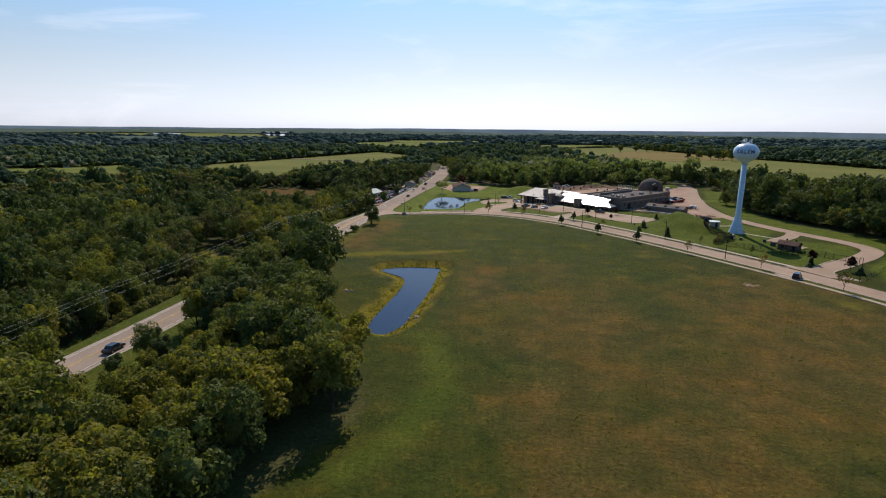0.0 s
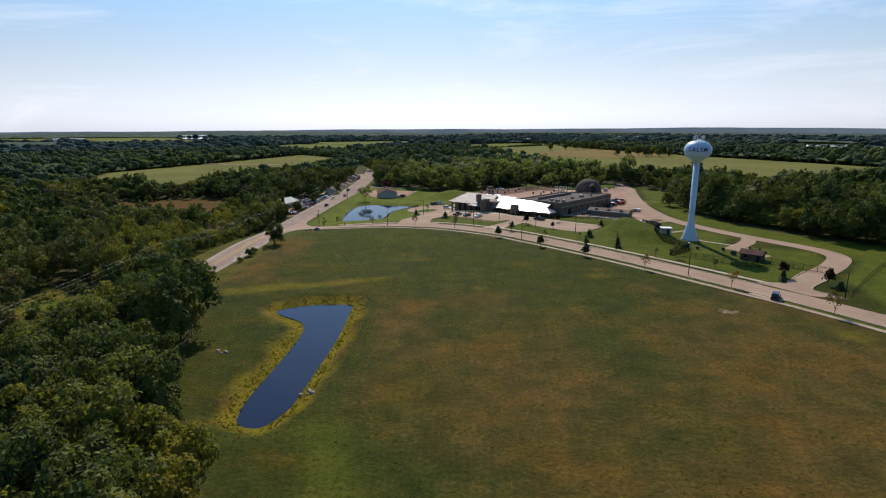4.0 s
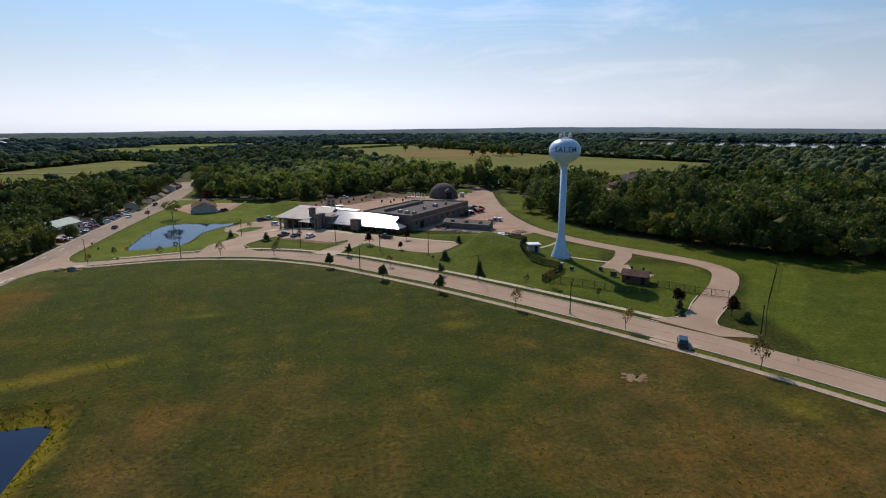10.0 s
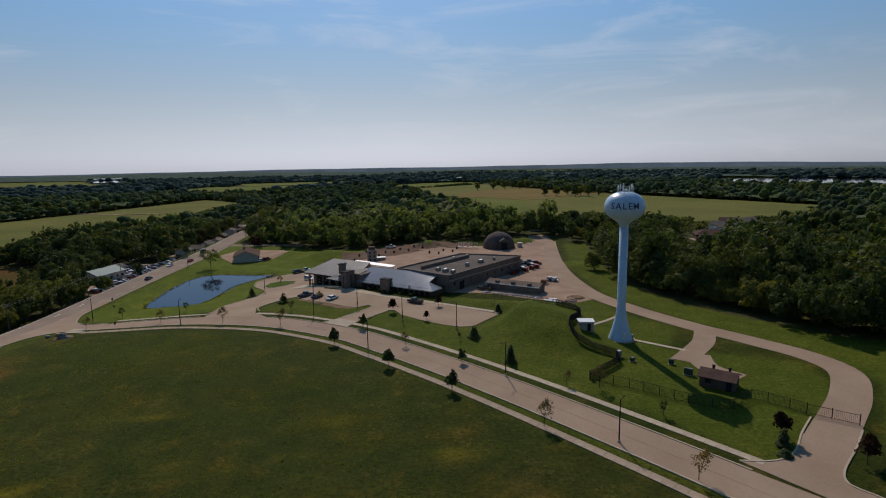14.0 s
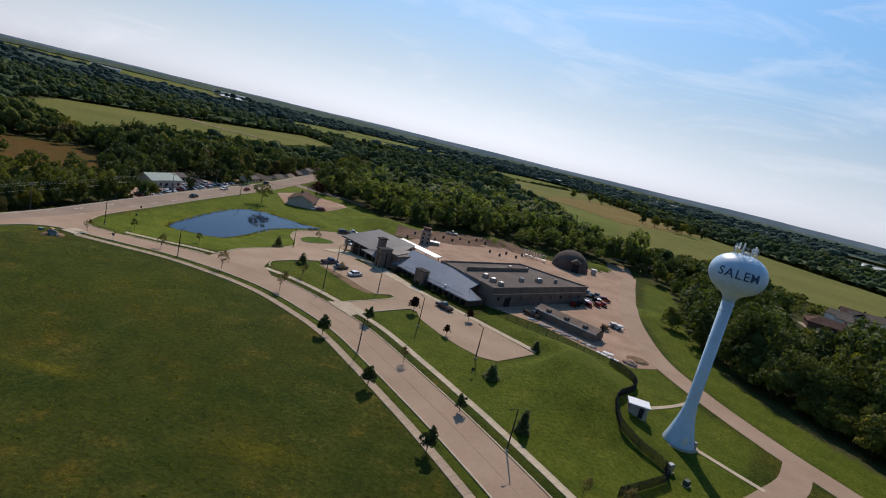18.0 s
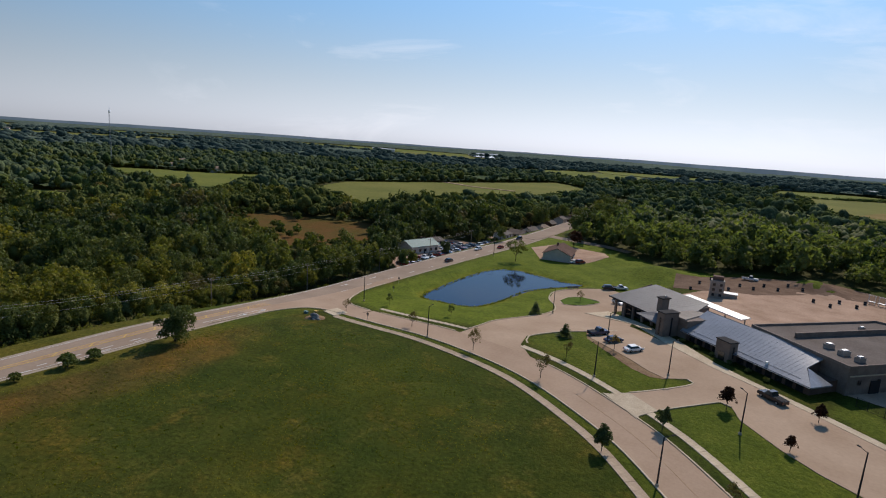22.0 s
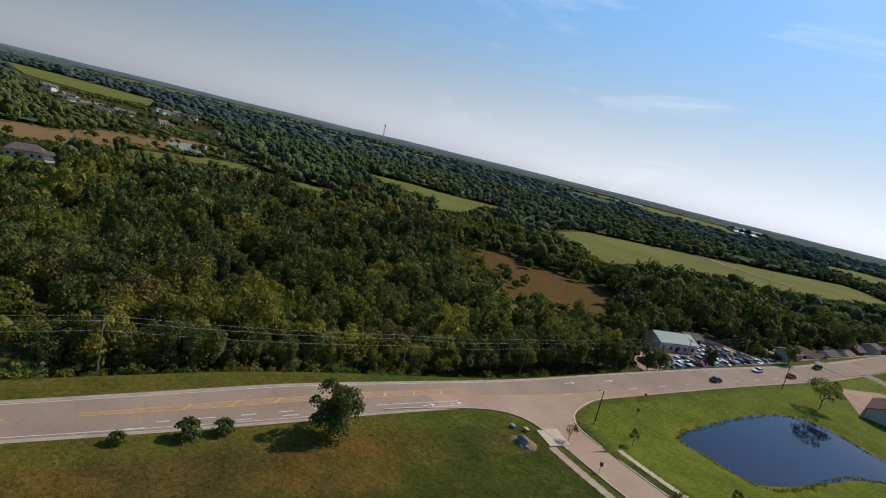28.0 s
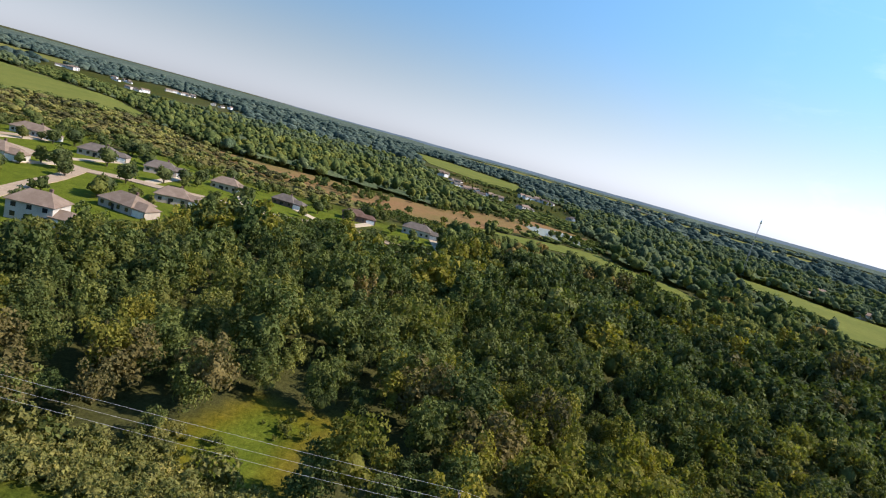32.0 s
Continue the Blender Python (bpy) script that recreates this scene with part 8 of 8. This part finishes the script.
# ---------------------------------------------------------------- meadow growth
def tufts(name, x, y, r, h, mat, label, blades=5):
    n = len(x)
    z = terrain(x, y)
    vs = []
    for b in range(blades):
        a = rng.uniform(0, 2 * np.pi, n)
        q = rng.uniform(0.1, 1.0, n) * r
        cx, cy = x + q * np.cos(a), y + q * np.sin(a)
        s, hh, t = r * rng.uniform(0.35, 0.8, n), h * rng.uniform(0.5, 1.2, n), rng.uniform(0, np.pi, n)
        lean = rng.uniform(-0.4, 0.4, (2, n)) * hh
        vs.append(np.stack([np.stack([cx - s * np.cos(t), cy - s * np.sin(t), z - 0.05], 1), np.stack([cx + s * np.cos(t), cy + s * np.sin(t), z - 0.05], 1), np.stack([cx + lean[0], cy + lean[1], z + hh], 1)], 1))
    v = np.concatenate(vs).reshape(-1, 3)
    me = arrays(name, v, np.arange(len(v)).reshape(-1, 3), mat)
    return tagged(obj(name, me), label, "grass", kind="stuff")


MEADOW = [(-36, 30), (-33, 78), (-46, 105), (-53, 122), (-57, 148), (-64, 165), (-71, 185), (-70, 262), (-40, 268), (-15, 264), (10, 243), (45, 203), (88, 148), (110, 110), (110, 30)]
tx, ty = scatter(MEADOW, 0.95)
k = (gap(POND_A, tx, ty) > 0.6) & (np.sin(tx * 0.21) * np.cos(ty * 0.17) + rng.uniform(-0.9, 0.9, len(tx)) > 0.1)
tufts("meadow_weeds", tx[k], ty[k], 0.28, 0.09, M_WEED, "low weeds and dry tufts in the meadow", 3)
tx, ty = scatter(MEADOW, 1.25)
k = (gap(POND_A, tx, ty) > 1.0) & (np.sin(tx * 0.11 + 1) * np.cos(ty * 0.09) + 0.5 * np.sin(tx * 0.37 + ty * 0.29) + rng.uniform(-0.8, 0.8, len(tx)) > 0.15)
nk = int(k.sum())
tufts("meadow_clumps", tx[k], ty[k], rng.lognormal(-1.45, 0.45, nk).clip(0.1, 0.6), rng.lognormal(-2.3, 0.4, nk).clip(0.05, 0.25), M_WEED, "low weed clumps scattered in the meadow", 5)
tx, ty = scatter([(-55, 100), (-18, 100), (-18, 182), (-55, 182)], 0.5)
g = gap(POND_A, tx, ty)
k = (g > 0.15) & (g < 2.4 + 0.8 * np.sin(tx + ty)) & (rng.random(len(tx)) < 0.4)
tufts("reed_fringe", tx[k], ty[k], 0.32, 0.32, M_REED, "yellow reed grass fringing the long pond", 3)
tx, ty = scatter([(-72, 308), (-20, 308), (-20, 382), (-72, 382)], 0.6)
g = gap(POND_B, tx, ty)
k = (g > 0.1) & (g < 1.1 + 0.5 * np.sin(tx * 0.7 + ty))
tufts("reed_fringe", tx[k], ty[k], 0.34, 0.5, M_WEED, "olive bank grass fringing the wide pond", 3)
# low scrub beside the clearing and along the wood's foot
sx_, sy_ = scatter([(-93, 110), (-93, 172), (-97, 206), (-101, 206), (-102, 190), (-105, 172), (-104, 150), (-98, 110)], 1.7)
forest("scrub", [proto(s, 2.2, 1.4, 260, 0.17, 0.02, 1) for s in (91, 92, 93)], sx_, sy_, rng.lognormal(-0.1, 0.35, len(sx_)).clip(0.4, 1.9), "olive thicket beside the clearing", M_THICKET)
bx_, by_ = scatter(BRUSHLAND, 6.6)
pick_ = rng.random(len(bx_))
for lo, hi, mat, label in ((0.0, 0.5, M_THICKET, "pale olive brush between houses and swamp"), (0.5, 0.62, M_CROWN, "green bushes between houses and swamp"), (0.62, 1.0, M_CROWN_B, "tawny bushes between houses and swamp")):
    q = (pick_ >= lo) & (pick_ < hi)
    forest("scrub", [massed(s, 3.2, 2.6, 4, 1, 40, 0.4) for s in (111, 112, 113)], bx_[q], by_[q], rng.lognormal(-0.1, 0.4, q.sum()).clip(0.4, 2.0), label, mat, True)
mx_, my_ = scatter(SCRUB, 4.2)
forest("scrub", [proto(s, 3.2, 1.9, 110, 0.4, 0.02, 1) for s in (94, 95)], mx_, my_, rng.uniform(0.5, 1.4, len(mx_)), "yellow-green thicket in the marsh", M_LEAF_Y)
vy_ = np.arange(-30, 345, 0.8)
vx_ = np.interp(vy_, [q.y for q in HWY], [q.x for q in HWY]) - 13.0 - rng.uniform(0, 4.5, len(vy_))
forest("verge_scrub", [proto(s, 1.1, 0.9, 110, 0.14, 0.02, 1) for s in (103, 104, 105)], vx_, vy_, rng.lognormal(-0.2, 0.4, len(vy_)), "weedy brown and olive brush at the foot of the woods", M_LEAF_Y)
# shrubs and tree clumps standing in the swamp and along the suburb's far side
qx, qy = lattice(-600, -400, 40, 360, 8)
k = inside(SWAMP, qx, qy) & (np.sin(qx * 0.05) * np.cos(qy * 0.045 + 1) + rng.uniform(-0.5, 0.5, len(qx)) > 0.25)
forest("scrub", [proto(s, 5.0, 2.6, 110, 0.7, 0.02, 1) for s in (96, 97)], qx[k], qy[k], rng.uniform(0.5, 1.3, k.sum()), "olive bushes standing in the swamp", M_LEAF)
qx, qy = lattice(-290, -140, 350, 450, 9)
k = inside(MARSH, qx, qy) & (gap(MARSH, qx, qy) > -16) & (rng.random(len(qx)) < 0.4)
forest("scrub", [proto(s, 5.5, 3.0, 150, 0.6, 0.02, 1) for s in (98, 99)], qx[k], qy[k], rng.uniform(0.5, 1.2, k.sum()), "green bushes at the edge of the marsh", M_LEAF)
qx, qy = lattice(-130, -96, 160, 202, 2.6)
k = inside(CLEARING, qx, qy) & (np.sin(qx * 0.3) * np.cos(qy * 0.27) + rng.uniform(-0.6, 0.6, len(qx)) > 0.35)
forest("scrub", [proto(s, 1.3, 0.9, 90, 0.16, 0.02, 1) for s in (101, 102)], qx[k], qy[k], rng.uniform(0.5, 1.3, k.sum()), "low weeds in the grassy clearing", M_LEAF_Y)

qx, qy = lattice(-112, -86, 134, 190, 1.5)
k = inside(LOWSCRUB, qx, qy) | (gap(CLEARING, qx, qy) > 0) & (gap(CLEARING, qx, qy) < 5) & (qy < 176)
forest("scrub", [proto(s, 2.2, 1.3, 170, 0.15, 0.02, 1) for s in (106, 107)], qx[k], qy[k], rng.uniform(0.5, 1.4, k.sum()), "pale olive brush beside the grassy clearing", M_THICKET)

# machines and scrap kept at the end of the engine hall
mr = random.Random(77)


def plough(x, y, turn, mat):
    t = thing("farm_implement", at_ground(x, y), "rusty steel machine parked on the gravel", "machine", "machines behind the hall", turn)
    part("frame", boxed(0, 0, 0.45, 2.6, 1.5, 0.28, bevel=0.04), mat, t)
    part("hopper", prism(bmesh.new(), [(-0.7, -0.5, 0.75), (0.7, -0.5, 0.75), (0.7, 0.5, 0.75), (-0.7, 0.5, 0.75)], [(-1.0, -0.75, 1.6), (1.0, -0.75, 1.6), (1.0, 0.75, 1.6), (-1.0, 0.75, 1.6)]), mat, t)
    part("drawbar", tube(bmesh.new(), (1.2, 0, 0.5), (2.6, 0, 0.35), 0.07, 0.06, 6), M_DARK, t)
    for sy in (-0.85, 0.85):
        w = part("wheel", tube(bmesh.new(), (-0.4, sy - 0.12, 0.42), (-0.4, sy + 0.12, 0.42), 0.45, 0.45, 12), M_RUBBER, t)
        part("hub", tube(bmesh.new(), (-0.4, sy - 0.14, 0.42), (-0.4, sy + 0.14, 0.42), 0.2, 0.2, 8), M_STEEL, w)


for k in range(15):
    f = k / 14
    x, y = 74 + 14 * f + mr.uniform(-2.2, 2.2), 331 + 14 * f + mr.uniform(-2.0, 2.5)
    if x < 76 and y > 334:
        continue
    plough(x, y, mr.uniform(0, 360), (PAINTS[4], M_DARK, M_STEEL, PAINTS[2], PAINTS[4], M_EARTH)[k % 6])
for k, (x, y, turn) in enumerate(((86.5, 317, 20), (88.2, 316, 25), (83, 312, -40))):
    plough(x, y, turn, (M_STEEL, M_WHITE, M_EARTH)[k])
# a worn brown patch and drain works by the lot
flat("worn_patch", [(-5.4, 307), (-3.4, 301.2), (2.4, 295.4), (6.5, 291.6), (10, 288.6), (14, 286.6), (17, 287.6), (13.4, 289.5), (8.2, 293.8), (3.9, 296.8), (-2.4, 301.6)], 0.03, M_EARTH, "bare worn soil along the lot edge", "ground", 0.2)
# a scraped patch in the meadow by the street
for x, y, r in ((63.2, 165.6, 0.9), (64.6, 165.0, 0.8), (65.6, 165.6, 0.45), (62.2, 164.4, 0.5), (63.6, 164.0, 0.6), (64.8, 163.7, 0.35), (62.4, 166.8, 0.4), (61.5, 165.5, 0.3)):
    flat("scraped_patch", [(x + r * (1 + 0.28 * math.sin(3 * a + x * 9) + 0.2 * math.sin(5 * a + y * 7)) * math.cos(a) * 1.2, y + r * (1 + 0.25 * math.sin(2 * a + y * 5)) * math.sin(a)) for a in [k * 0.4488 for k in range(14)]], 0.02, M_EARTH, "small scraped patch of pale soil in the meadow", "ground", 0.15, 0.9)


# long pale roofs far off among the woods
def far_shed(x, y, l, w, turn):
    z = float(terrain(x, y)) - 0.1
    e = thing("farm_shed", (x, y, z), "long white farm shed among distant woods", "shed", "distant farm sheds", turn)
    part("wall", boxed(0, 0, 0, l, w, 7.5), M_WHITE, e)
    bm = bmesh.new()
    for s in (-1, 1):
        vs = [bm.verts.new(p) for p in ((-l / 2 - 1, s * (w / 2 + 1), 7.3), (l / 2 + 1, s * (w / 2 + 1), 7.3), (l / 2 + 1, 0, 10.6), (-l / 2 - 1, 0, 10.6))]
        bm.faces.new(vs if s < 0 else vs[::-1])
    bmesh.ops.solidify(bm, geom=bm.faces[:], thickness=0.25)
    part("roof", bm, M_WHITE, e)
    for s in (-1, 1):
        part("door", boxed(s * (l / 2 + 0.06), 0, 0, 0.12, 4.0, 3.6), M_DARK, e)


for x, y, l, w, u in ((597, 2010, 52, 16, -16), (560, 2045, 30, 14, -16), (183, 1590, 26, 12, 5), (-1320, 2780, 110, 22, 26), (-1490, 2105, 60, 16, 40), (-1440, 2120, 34, 14, 40)):
    far_shed(x, y, l, w, u)
